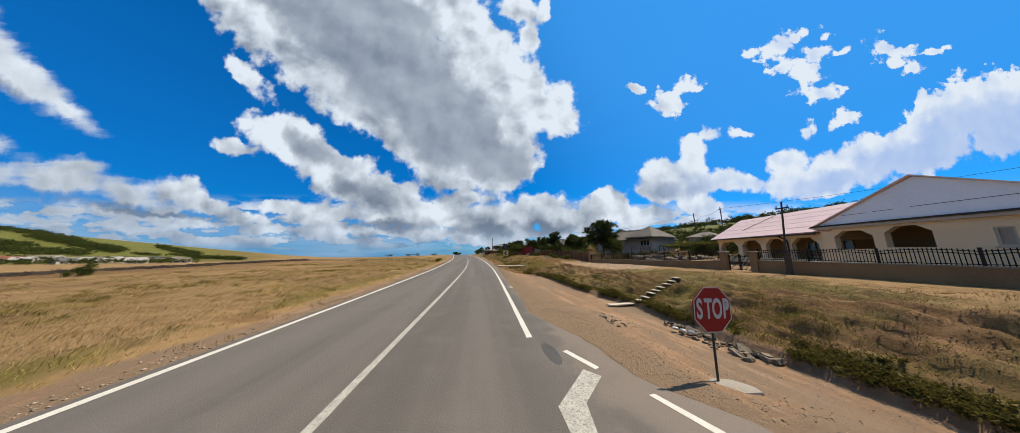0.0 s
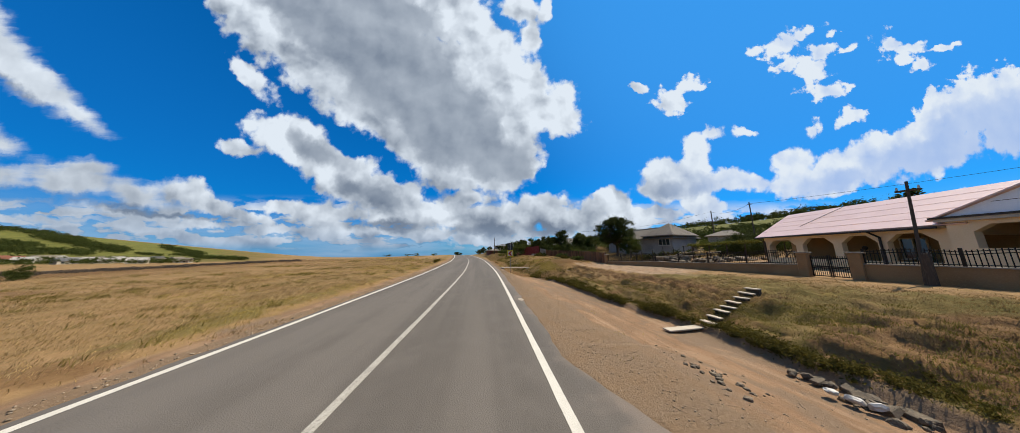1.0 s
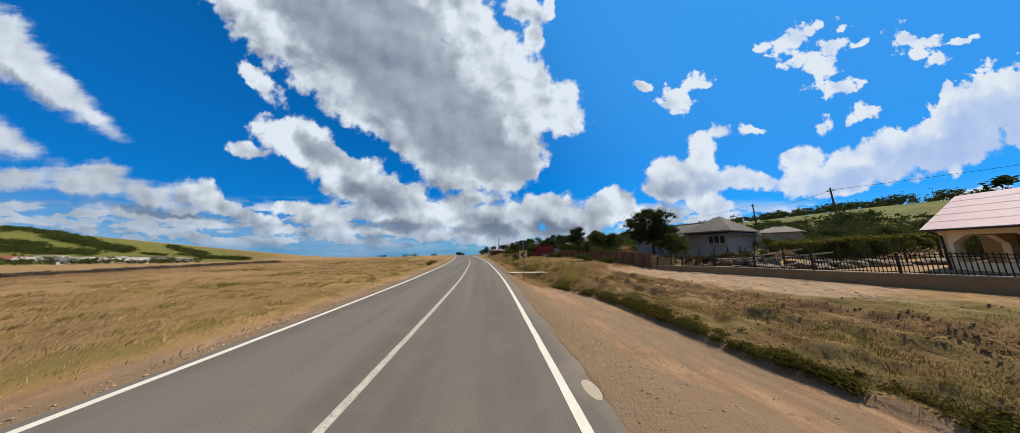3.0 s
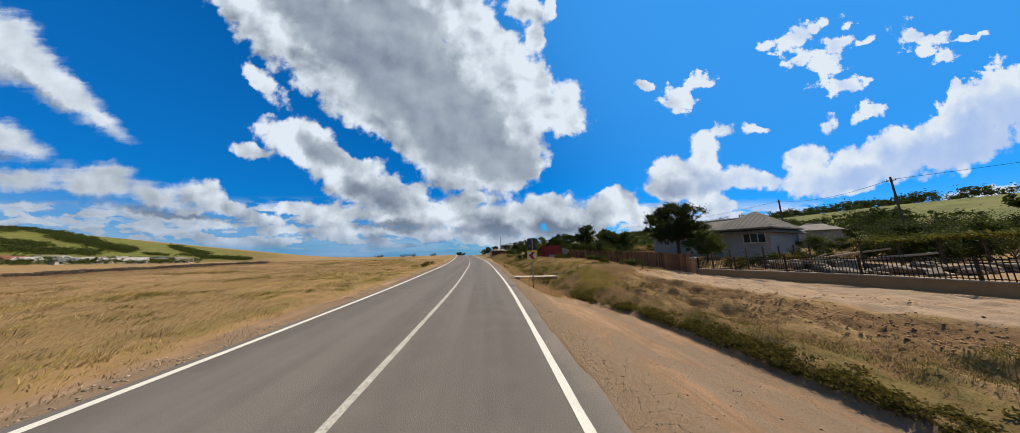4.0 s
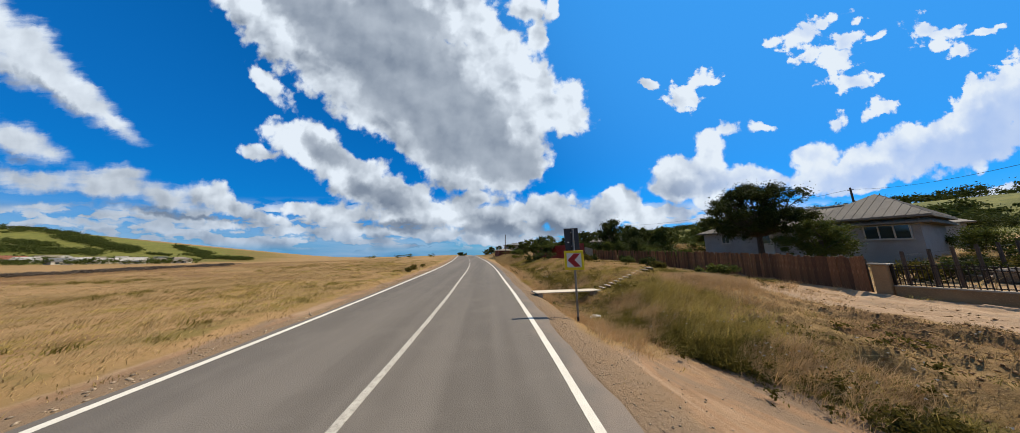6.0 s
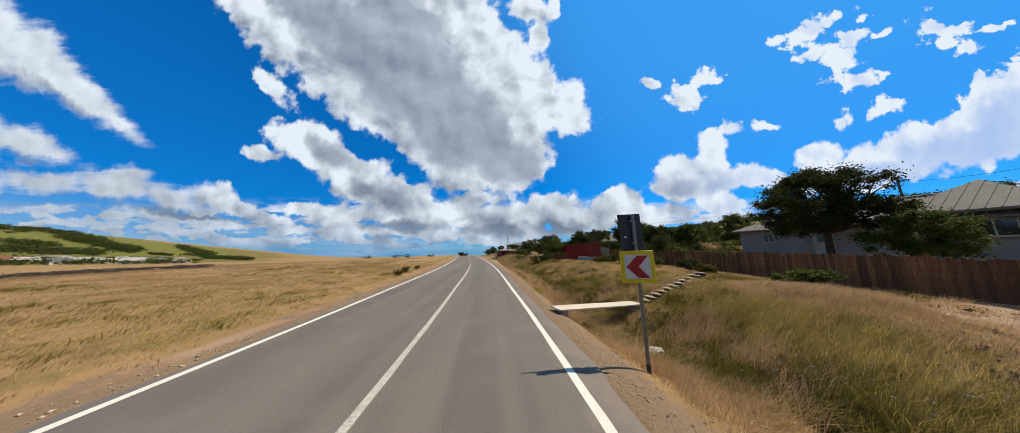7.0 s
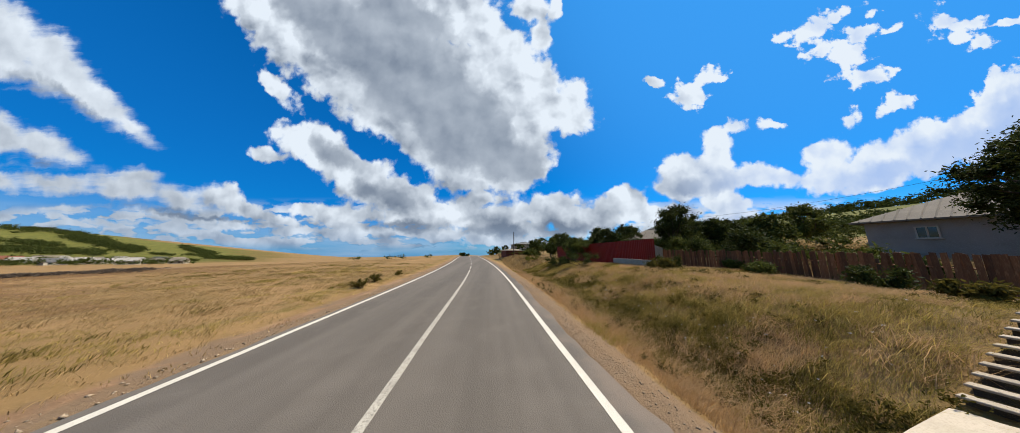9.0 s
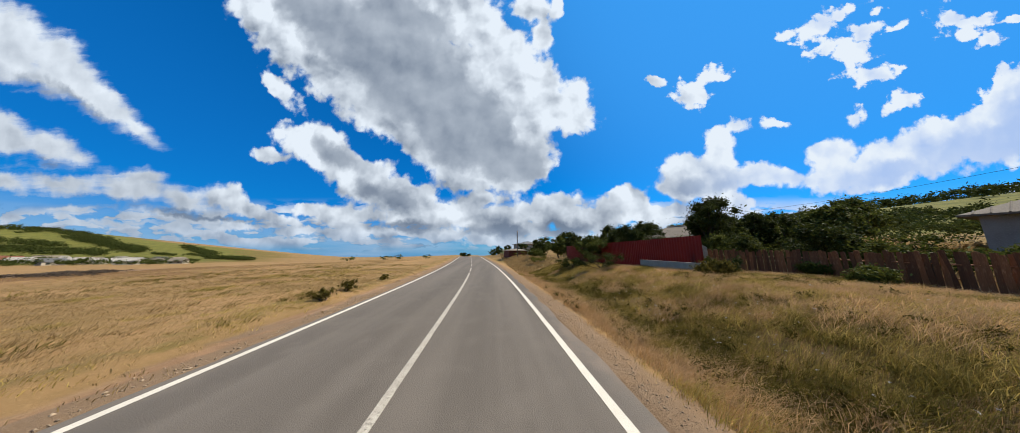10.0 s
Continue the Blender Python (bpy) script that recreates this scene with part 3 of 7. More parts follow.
def raw_mesh(name, verts, faces_flat, corners, mat):
    """A mesh from numpy arrays; every face has the same number of corners."""
    me = bpy.data.meshes.new(name)
    n = len(faces_flat) // corners
    me.vertices.add(len(verts))
    me.vertices.foreach_set("co", np.asarray(verts, np.float32).ravel())
    me.loops.add(len(faces_flat))
    me.loops.foreach_set("vertex_index", np.asarray(faces_flat, np.int32))
    me.polygons.add(n)
    me.polygons.foreach_set("loop_start", np.arange(0, n * corners, corners, dtype=np.int32))
    me.polygons.foreach_set("loop_total", np.full(n, corners, np.int32))
    me.materials.append(mat)
    me.update(calc_edges=True)
    return me


# ---------------------------------------------------------------- the lie of the land
def vnoise(x, y, seed=0):
    """Smooth value noise, 0 to 1."""
    x, y = np.asarray(x, float), np.asarray(y, float)
    xi, yi = np.floor(x), np.floor(y)
    fx, fy = x - xi, y - yi
    fx, fy = fx * fx * (3 - 2 * fx), fy * fy * (3 - 2 * fy)
    def h(a, b):
        v = np.sin(a * 127.1 + b * 311.7 + seed * 74.7) * 43758.5453
        return v - np.floor(v)
    return (h(xi, yi) * (1 - fx) + h(xi + 1, yi) * fx) * (1 - fy) + (h(xi, yi + 1) * (1 - fx) + h(xi + 1, yi + 1) * fx) * fy


def fbm(x, y, seed=0, octaves=4):
    return sum(vnoise(x * 2 ** k, y * 2 ** k, seed + k) / 2 ** (k + 1) for k in range(octaves))


BEND_Y = np.array([-60, 0, 7, 13.4, 20, 27, 33, 37, 43, 49, 57, 68, 85, 100, 300.0])
BEND_X = np.array([-2.6, -0.40, -0.14, 0.08, 0.27, 0.38, 0.33, 0.22, 0.08, -0.12, -0.55, -1.4, -3.1, -4.7, -34])
BEND_T = np.gradient(BEND_X, BEND_Y)


def centre(y):
    """The road's centre line: a slow bend to the left."""
    y = np.clip(np.asarray(y, float), -60, 299.9)
    i = np.clip(np.searchsorted(BEND_Y, y, side="right") - 1, 0, len(BEND_Y) - 2)
    h = BEND_Y[i + 1] - BEND_Y[i]
    k = (y - BEND_Y[i]) / h
    return ((2 * k**3 - 3 * k**2 + 1) * BEND_X[i] + (k**3 - 2 * k**2 + k) * h * BEND_T[i]
            + (-2 * k**3 + 3 * k**2) * BEND_X[i + 1] + (k**3 - k**2) * h * BEND_T[i + 1])


def road_z(y):
    return -0.03 * np.clip(np.asarray(y, float) - 118, 0, None)


def apron(y):
    """How far the asphalt widens into the side road's mouth."""
    return 1.0 * (1 - smoothstep(y, 5.0, 8.4)) + 1.0 * (1 - smoothstep(y, 2.4, 4.2))


def ditch_x(y):
    return np.interp(y, [-20, 7, 10.5, 12.5, 15, 21, 27, 34, 45], [9.6, 9.6, 9.8, 9.25, 8.85, 8.65, 7.4, 7.0, 6.9]) + np.where(np.asarray(y) > 45, centre(y) - centre(45), 0)


WALL_X = [(-30, 19.6), (4, 19.0), (10.7, 18.45), (12.1, 18.3), (27.2, 16.85)]
AZ = [-180, -100, -62, -59, -52, -47.5, -41, -32.5, -21, -7.6, 5, 180]
RISE = [0.03, 0.04, 0.04, 0.038, 0.0205, 0.009, -0.007, -0.026, -0.026, -0.02, -0.03, -0.03]


def land(x, y, rough=True):
    x, y = np.asarray(x, float), np.asarray(y, float)
    s = x - centre(y)
    r = np.hypot(x, y)
    # right of the road
    xd = ditch_x(y)
    depth = np.interp(y, [-20, 8, 13, 22, 28, 31, 34, 38, 45, 200], [-0.54, -0.58, -0.50, -0.42, -0.55, -0.95, -0.95, -0.6, -0.35, -0.3])
    top = np.interp(y, [-20, 4, 12, 20, 26.5, 29, 34, 45, 60, 200], [1.1, 1.0, 0.9, 0.68, 0.56, 0.92, 1.05, 1.15, 1.0, 0.6])
    wall = np.interp(y, [-20, 4, 12, 20, 26.8, 28.6, 34, 45, 60, 200], [1.25, 1.15, 1.04, 0.92, 0.74, 0.78, 0.78, 1.15, 1.4, 1.0])
    edge = 4.1 + np.where(y < 9, 1.2, 0.0) + 1.0 * (1 - smoothstep(y, 2.4, 4.6))
    t1 = smoothstep(s, edge + 0.3, xd - centre(y) - 0.3)
    right = -0.03 * (1 - t1) + depth * t1
    t2 = smoothstep(x, xd + 0.25, xd + 4.8)
    scarp = 0.17 * (1 - smoothstep(y, 22, 27)) * (0.8 + 0.4 * fbm(y * 0.35, y * 0.0, 35, 2))
    right = right + (top - depth) * (scarp * smoothstep(x, xd + 0.15, xd + 0.42) + (1 - scarp) * (0.5 * t2 + 0.5 * np.clip((x - xd - 0.25) / 4.6, 0, 1)))
    right = right + (wall - top) * smoothstep(x, 13.2, 17.5)
    right = right + smoothstep(x, 19, 32) * 0.7 + smoothstep(x, 30, 70) * 2.5
    hill = (17.5 + 6 * fbm(x / 90, y / 90, 5, 3)) * (1 - 0.3 * smoothstep(y, 120, 520))
    right = right + hill * smoothstep(x, 55, 215) * smoothstep(y, -420, -100)
    # left of the road
    left = -0.04 + 0.14 * smoothstep(-s, 5.0, 6.4) - 0.25 * smoothstep(-s, 7, 45)
    left = left - 3.6 * smoothstep(-x, 42, 80)
    z = np.where(s > 0, right, left)
    # the crest ahead, nearer on the left
    crest = np.interp(s, [-60, -34, -6, 10, 60], [66, 70, 118, 118, 150])
    z = z - 0.029 * np.clip(y - crest, 0, 900) * np.where(s > 0, 1 - smoothstep(x, 20, 90), 1)
    az = np.degrees(np.arctan2(x, np.maximum(y, 1e-6)))
    az = np.where(y < 0, np.where(x < 0, -100, 100), az)
    far = 2.34 + r * np.interp(az, AZ, RISE)
    k = smoothstep(r, 330, 900) * np.where(x > 0, 1 - smoothstep(x, 30, 130), 1)
    z = z * (1 - k) + far * k
    flight = smoothstep(x, 9.2, 9.6) * (1 - smoothstep(x, 12.9, 13.5)) * (1 - smoothstep(np.abs(y - 33.42 - 0.158 * (x - 9.45)), 0.35, 0.8))
    z = np.where(flight > 0, np.minimum(z, z * (1 - flight) + flight * (-0.10 + 0.303 * (x - 9.45))), z)
    z = z + np.maximum(0, -0.06 - z) * np.exp(-((x - 9.1) / 0.55) ** 2 - ((y - 33.3) / 0.5) ** 2)
    low_flight = smoothstep(x, 10.1, 10.4) * (1 - smoothstep(x, 13.0, 13.5)) * (1 - smoothstep(np.abs(y - 10.76 - 0.105 * (x - 10.5)), 0.3, 0.6))
    z = np.where(low_flight > 0, np.minimum(z, z * (1 - low_flight) + low_flight * (-0.46 + 0.42 * (x - 10.5))), z)
    if rough:
        near = 1 - smoothstep(r, 60, 140)
        bank = smoothstep(x, xd - 0.1, xd + 1.2) * (1 - smoothstep(x, 16.5, 17.8))
        clods = smoothstep(x, xd + 1.2, xd + 3.0) * (1 - smoothstep(x, 12.4, 14.0)) * (1 - smoothstep(y, 26, 29))
        z = z + near * bank * (0.12 * (fbm(x * 1.1, y * 1.1, 1) - 0.47) + 0.30 * (fbm(x * 3.2, y * 2.6, 21, 3) - 0.44) * (1 - smoothstep(y, 27, 30)))
        z = z + near * clods * (0.16 * (np.abs(fbm(x * 2.6 + y * 0.8, y * 2.2, 2) - 0.5) * 2 - 0.15) + 0.12 * (fbm(x * 6, y * 6, 12, 3) - 0.45))
        ledge = smoothstep(x, xd + 0.4, xd + 1.3) * (1 - smoothstep(x, 12.4 + 1.2 * (y < 11), 13.6 + 1.2 * (y < 11))) * (1 - smoothstep(y, 25, 28.5)) * (1 - smoothstep(np.abs(y - 10.95), 0.9, 0.3) * (x < 13.6))
        z = z + near * ledge * ((0.085 + 0.012 * (y < 14)) * np.tanh((fbm(x * 1.5, y * 0.5, 71, 4) - 0.47) * 11) + (0.05 + 0.03 * (y < 14)) * np.tanh((fbm(x * 4.0, y * 1.5, 73, 3) - 0.45) * 12))
        dirt = smoothstep(s, edge, edge + 0.8) * (1 - bank)
        z = z + near * np.where(s > 0, dirt, smoothstep(-s, 4.3, 5.0)) * 0.045 * (fbm(x * 2.2, y * 1.6, 3) - 0.47)
        z = z + near * np.where(s < 0, smoothstep(-s, 5.2, 7.0), 0) * 0.16 * (fbm(x * 0.5, y * 0.5, 4) - 0.47)
    under = (s > -4.3) & (s < 4.02 + apron(y)) & (y < 300)
    return np.where(under, np.minimum(z, road_z(y)) - 0.05, z)


def at(x, y):
    return float(land(np.array([x]), np.array([y]))[0])


def lines_of(*spans):
    out = [np.linspace(a, b, max(2, int(round((b - a) / step)) + 1))[:-1] for a, b, step in spans]
    return np.concatenate(out + [[spans[-1][1]]])


def build_ground():
    gx = lines_of((-3200, -900, 120), (-900, -300, 30), (-300, -60, 8), (-60, -20, 1.0), (-20, -7, 0.35), (-7, 4, 0.2),
                  (4, 17.6, 0.11), (17.6, 24, 0.4), (24, 60, 1.5), (60, 320, 8), (320, 3200, 160))
    gy = lines_of((-900, -60, 60), (-60, -6, 3), (-6, 2, 0.3), (2, 46, 0.13), (46, 80, 0.5), (80, 160, 2), (160, 400, 10), (400, 1200, 40), (1200, 3600, 160))
    X, Y = np.meshgrid(gx, gy)
    Z = land(X, Y)
    nx, ny = len(gx), len(gy)
    verts = np.stack([X, Y, Z], -1).reshape(-1, 3)
    i = (np.arange(ny - 1)[:, None] * nx + np.arange(nx - 1)[None]).ravel()
    faces = np.stack([i, i + 1, i + nx + 1, i + nx], -1).ravel()
    me = raw_mesh("ground", verts, faces, 4, M_GROUND)
    me.polygons.foreach_set("use_smooth", np.ones(len(i), bool))
    # zones: gravel, bare earth, green
    s, xd, r = X - centre(Y), ditch_x(Y), np.hypot(X, Y)
    n = fbm(X * 0.35, Y * 0.35, 9)
    n2 = fbm(X * 1.1, Y * 1.1, 19)
    south = 1 - smoothstep(Y, 24, 29)
    gw = np.interp(Y, [0, 9, 14, 20, 30], [5.6, 5.5, 4.9, 4.5, 4.3])
    gravel = np.where(s > 0, smoothstep(s, 3.6, 4.0) * (1 - smoothstep(s, gw, gw + 1.5)), smoothstep(-s, 3.9, 4.2) * (1 - smoothstep(-s, 4.7, 5.2)) * 0.75)
    earth = np.where(s > 0, smoothstep(s, 4.3, 5.2) * (1 - smoothstep(X, xd + 0.1, xd + 0.8)) * south, smoothstep(-s, 4.4, 4.8) * (1 - smoothstep(-s, 5.0, 5.8)) * 0.85)
    track = smoothstep(X, 12.9, 13.9) * (1 - smoothstep(X, 16.8, 18.2)) * smoothstep(Y, 13, 19) * (1 - smoothstep(Y, 28, 31))
    brown = smoothstep(X, xd + 2.2, xd + 3.6) * (1 - smoothstep(X, 12.6, 13.6)) * smoothstep(Y, 9, 13) * south * 0.62
    brown2 = smoothstep(X, xd + 0.0, xd + 0.5) * (1 - smoothstep(X, 13.5, 15)) * south * (0.40 - 0.1 * smoothstep(Y, 8, 9.5) * (1 - smoothstep(Y, 10, 12)) + 0.16 * (1 - smoothstep(Y, 7, 9)) * smoothstep(X, 10.4, 11.2))
    yard = smoothstep(X, 19, 20) * (1 - smoothstep(X, 30, 40)) * (Y < 30) * 0.45
    strip = smoothstep(-X, 41, 44) * (1 - smoothstep(-X, 52, 60)) * 0.9
    soil = np.clip(np.maximum(brown, brown2) * 1.15 + (n2 - 0.47) * 0.8, 0, 1) * (np.maximum(brown, brown2) > 0.03)
    earth = np.maximum.reduce([earth, track, yard, strip * (np.hypot(X, Y) < 200)]) 
    green = smoothstep(X, xd + 0.2, xd + 0.6) * (1 - smoothstep(X, xd + 1.2, xd + 3.2)) * 0.72 * south
    green = np.maximum(green, smoothstep(X, xd + 0.3, xd + 1.0) * (1 - smoothstep(X, 14.5, 17)) * (1 - smoothstep(Y, 15, 21)) * 0.62)
    green = np.maximum(green, smoothstep(s, 5.2, 6.5) * (1 - south) * (X < 60) * 0.45)
    green = np.maximum(green, smoothstep(X, 50, 75) * 1.25)
    green = np.maximum(green, np.where(s < 0, smoothstep(-s, 5.4, 6.0) * (1 - smoothstep(-s, 6.5, 9.5)) * (0.75 - 0.3 * smoothstep(Y, 3, 9)), 0))
    az = np.degrees(np.arctan2(X, np.maximum(Y, 1e-6)))
    slope_green = np.interp(az, [-90, -58, -50, -44, -36, -10], [1.2, 1.2, 1.15, 0.85, 0.25, 0.2])
    top_tan = 1 - smoothstep(r, 820, 900) * smoothstep(az, -56, -50)
    green = np.where((X < -60) & (r > 120), slope_green * top_tan * (0.2 + 0.8 * smoothstep(r, 330, 420)), green)
    soil = np.maximum(soil, smoothstep(-X, 35.5, 37) * (1 - smoothstep(-X, 43, 45)) * (r < 80) * 0.95)
    shift = (n - 0.47) * 0.5 + (n2 - 0.47) * 0.35
    patch = fbm(X * 0.12 + 3, Y * 0.22, 29)
    soil = np.where((s < -5.2) & (X > -35.5), np.clip((patch - 0.44) * 3.0 + (n2 - 0.47) * 0.9, 0, 0.7), soil)
    cols = np.stack([np.clip(gravel, 0, 1), np.clip(earth + shift * (earth > 0.02), 0, 1), np.clip(green + shift, 0, 1), soil], -1)
    layer = me.color_attributes.new("zone", "FLOAT_COLOR", "POINT")
    layer.data.foreach_set("color", cols.astype(np.float32).ravel())
    return tagged(new("ground", me), "dry grassy roadside ground with gravel shoulder and earth bank", "ground", kind="structure")


build_ground()


def strip(bm, y0, y1, s0, s1, z=0.0, step=1.0, side=True):
    """A band along the road, from s0 to s1 off its centre line."""
    ys = np.append(np.arange(y0, y1, step), y1)
    rows = []
    for y in ys:
        c, zz = float(centre(y)), float(road_z(y)) + z
        rows.append([bm.verts.new((c + s0(y) if callable(s0) else c + s0, y, zz)), bm.verts.new((c + s1(y) if callable(s1) else c + s1, y, zz))])
    for a, b in zip(rows, rows[1:]):
        bm.faces.new((a[0], a[1], b[1], b[0]))
    return bm


def ragged(base, amp, seed):
    return lambda y: base + amp * (float(fbm(y * 1.7, seed, seed, 3)) - 0.47) * 2


def build_road():
    bm = bmesh.new()
    right = ragged(4.05, 0.14, 3)
    strip(bm, -40, 300, ragged(-4.22, 0.10, 8), lambda y: right(y) + float(apron(y)), 0.0, 0.4)
    r = bmesh.ops.extrude_face_region(bm, geom=bm.faces[:])
    bmesh.ops.translate(bm, verts=[v for v in r["geom"] if isinstance(v, bmesh.types.BMVert)], vec=(0, 0, -0.12))
    bmesh.ops.recalc_face_normals(bm, faces=bm.faces)
    solid("road", bm, M_ASPHALT, "worn grey asphalt country road, two lanes", "road", kind="structure")

    def marking(name, label, bm, mat):
        solid(name, bm, mat, label, "road marking", kind="structure")
    marking("left_edge_line", "solid white painted line along the road's edge", strip(bmesh.new(), -30, 125, ragged(-4.03, 0.012, 4), ragged(-3.87, 0.012, 5), 0.004, 0.5), M_LINE)
    marking("right_edge_line", "solid white painted line along the road's edge", strip(bmesh.new(), 6.05, 125, ragged(3.42, 0.012, 6), ragged(3.58, 0.012, 7), 0.004, 0.5), M_LINE)
    bm = strip(bmesh.new(), -30, 57, ragged(-0.075, 0.01, 1), ragged(0.075, 0.012, 2), 0.004, 0.5)
    for k in range(7):
        strip(bm, 58.5 + k * 9, 63 + k * 9, -0.075, 0.075, 0.004, 1.5)
    marking("centre_line", "worn white centre line, broken further on", bm, M_WORN)

    def flat(points, z=0.004):
        bm = bmesh.new()
        bm.faces.new([bm.verts.new((x, y, z)) for x, y in points])
        return bm
    for pts in (((3.90, 5.16), (4.03, 5.20), (4.37, 4.39), (4.25, 4.33)), ((4.70, 3.50), (4.82, 3.51), (5.12, 2.70), (4.98, 2.68)), ((5.40, 1.95), (5.52, 1.98), (5.86, 1.2), (5.74, 1.15))):
        marking("junction_dash", "short white dash across the side road's mouth", flat(pts[::-1]), M_LINE)
    marking("painted_arrow", "worn white bent arrow stripe", flat(((4.01, 4.37), (4.24, 4.10), (3.60, 3.48), (3.46, 2.90), (3.42, 2.2), (3.05, 2.2), (3.12, 2.95), (3.14, 3.47))[::-1]), M_WORN)
    oval = [(3.62 + 0.16 * math.cos(a), 5.15 + 0.55 * math.sin(a)) for a in np.linspace(0, 2 * math.pi, 14)[:-1]]
    marking("tar_patch", "dark oily stain on the asphalt", flat(oval, 0.003), M_TAR)
    pale = [(4.05 + 0.13 * math.cos(a), 14.0 + 0.28 * math.sin(a)) for a in np.linspace(0, 2 * math.pi, 11)[:-1]]
    marking("mortar_patch", "pale dried mortar spot beside the edge line", flat(pale, 0.005), M_SLAB)


build_road()


# ---------------------------------------------------------------- signs
def octagon(r):
    return [(r * math.cos(math.radians(22.5 + 45 * k)), r * math.sin(math.radians(22.5 + 45 * k))) for k in range(8)]


def ring(bm, outer, inner, y0, y1):
    return prism(bm, outer, y0, y1, hole=[inner])


def text_bm(body, size, depth):
    cu = bpy.data.curves.new("letters", "FONT")
    cu.offset = 0.011
    cu.body, cu.size, cu.extrude, cu.align_x, cu.align_y = body, size, depth, "CENTER", "CENTER"
    ob = bpy.data.objects.new("letters", cu)
    scene.collection.objects.link(ob)
    bpy.context.view_layer.update()
    me = bpy.data.meshes.new_from_object(ob.evaluated_get(bpy.context.evaluated_depsgraph_get()))
    bm = bmesh.new()
    bm.from_mesh(me)
    bpy.data.objects.remove(ob)
    bpy.data.curves.remove(cu)
    bpy.data.meshes.remove(me)
    return bm


def stop_sign():
    z = at(6.3, 3.72)
    th = thing("stop_sign", pose(6.38, 3.76, z, 0, 1.5, 0), "red octagonal stop sign on a thin dark post", "road sign")
    bm = bmesh.new()
    tube(bm, (0, 0, -0.1), (0, 0, 1.5), 0.02, 0.02, 10)
    part("post", bm, M_POST, th, "thin rusty metal post")
    c = Matrix.Translation((0, -0.05, 1.28)) @ pose(0, 0, 0, 2, 0, 0)
    bm = prism(bmesh.new(), octagon(0.462), -0.004, 0.012, m=c)
    part("plate", bm, M_STOPRED, th)
    bm = bmesh.new()
    ring(bm, octagon(0.455), octagon(0.437), -0.008, -0.0045)
    bm.transform(c)
    part("border", bm, M_SIGNWHITE, th, "thin white rim")
    for k, ch in enumerate("STOP"):
        bm = text_bm(ch, 0.38, 0.001)
        for v in bm.verts:
            v.co = Vector((v.co.x * 0.74, v.co.y * 1.34, v.co.z))
        bm.transform(c @ Matrix.Translation((-0.297 + 0.2 * k, -0.0065, 0.0)) @ pose(0, 0, 0, 90, 0, 0))
        part("letter", bm, M_SIGNWHITE, th, "white capital letter")
    bm = box(bmesh.new(), 0.30, 0.352, -0.0095, -0.008, 0.035, 0.115)
    bm.transform(c)
    part("worn_patch", bm, M_SIGNWHITE, th, "pale scuffed patch beside the last letter")
    for zz in (1.1, 1.42):
        bm = box(bmesh.new(), -0.06, 0.06, -0.026, 0.03, zz - 0.02, zz + 0.02)
        part("clamp", bm, M_STEEL, th)
    # the rough pad that the post is set in
    bm = bmesh.new()
    rnd = random.Random(4)
    pts = [((0.36 + 0.14 * rnd.random()) * math.cos(a), (0.17 + 0.09 * rnd.random()) * math.sin(a)) for a in np.linspace(0, 6.283, 15)[:-1]]
    top = [bm.verts.new((x * 0.9, y * 0.9, 0.02 + 0.012 * rnd.random())) for x, y in pts]
    low = [bm.verts.new((x, y, -0.08)) for x, y in pts]
    bm.faces.new(top)
    for i in range(len(pts)):
        j = (i + 1) % len(pts)
        bm.faces.new((low[i], low[j], top[j], top[i]))
    solid("concrete_pad", bm, M_CONC, "rough concrete pad round the stop sign's post", "concrete pad", m=pose(6.5, 3.62, at(6.5, 3.62), 0, 0, -28))


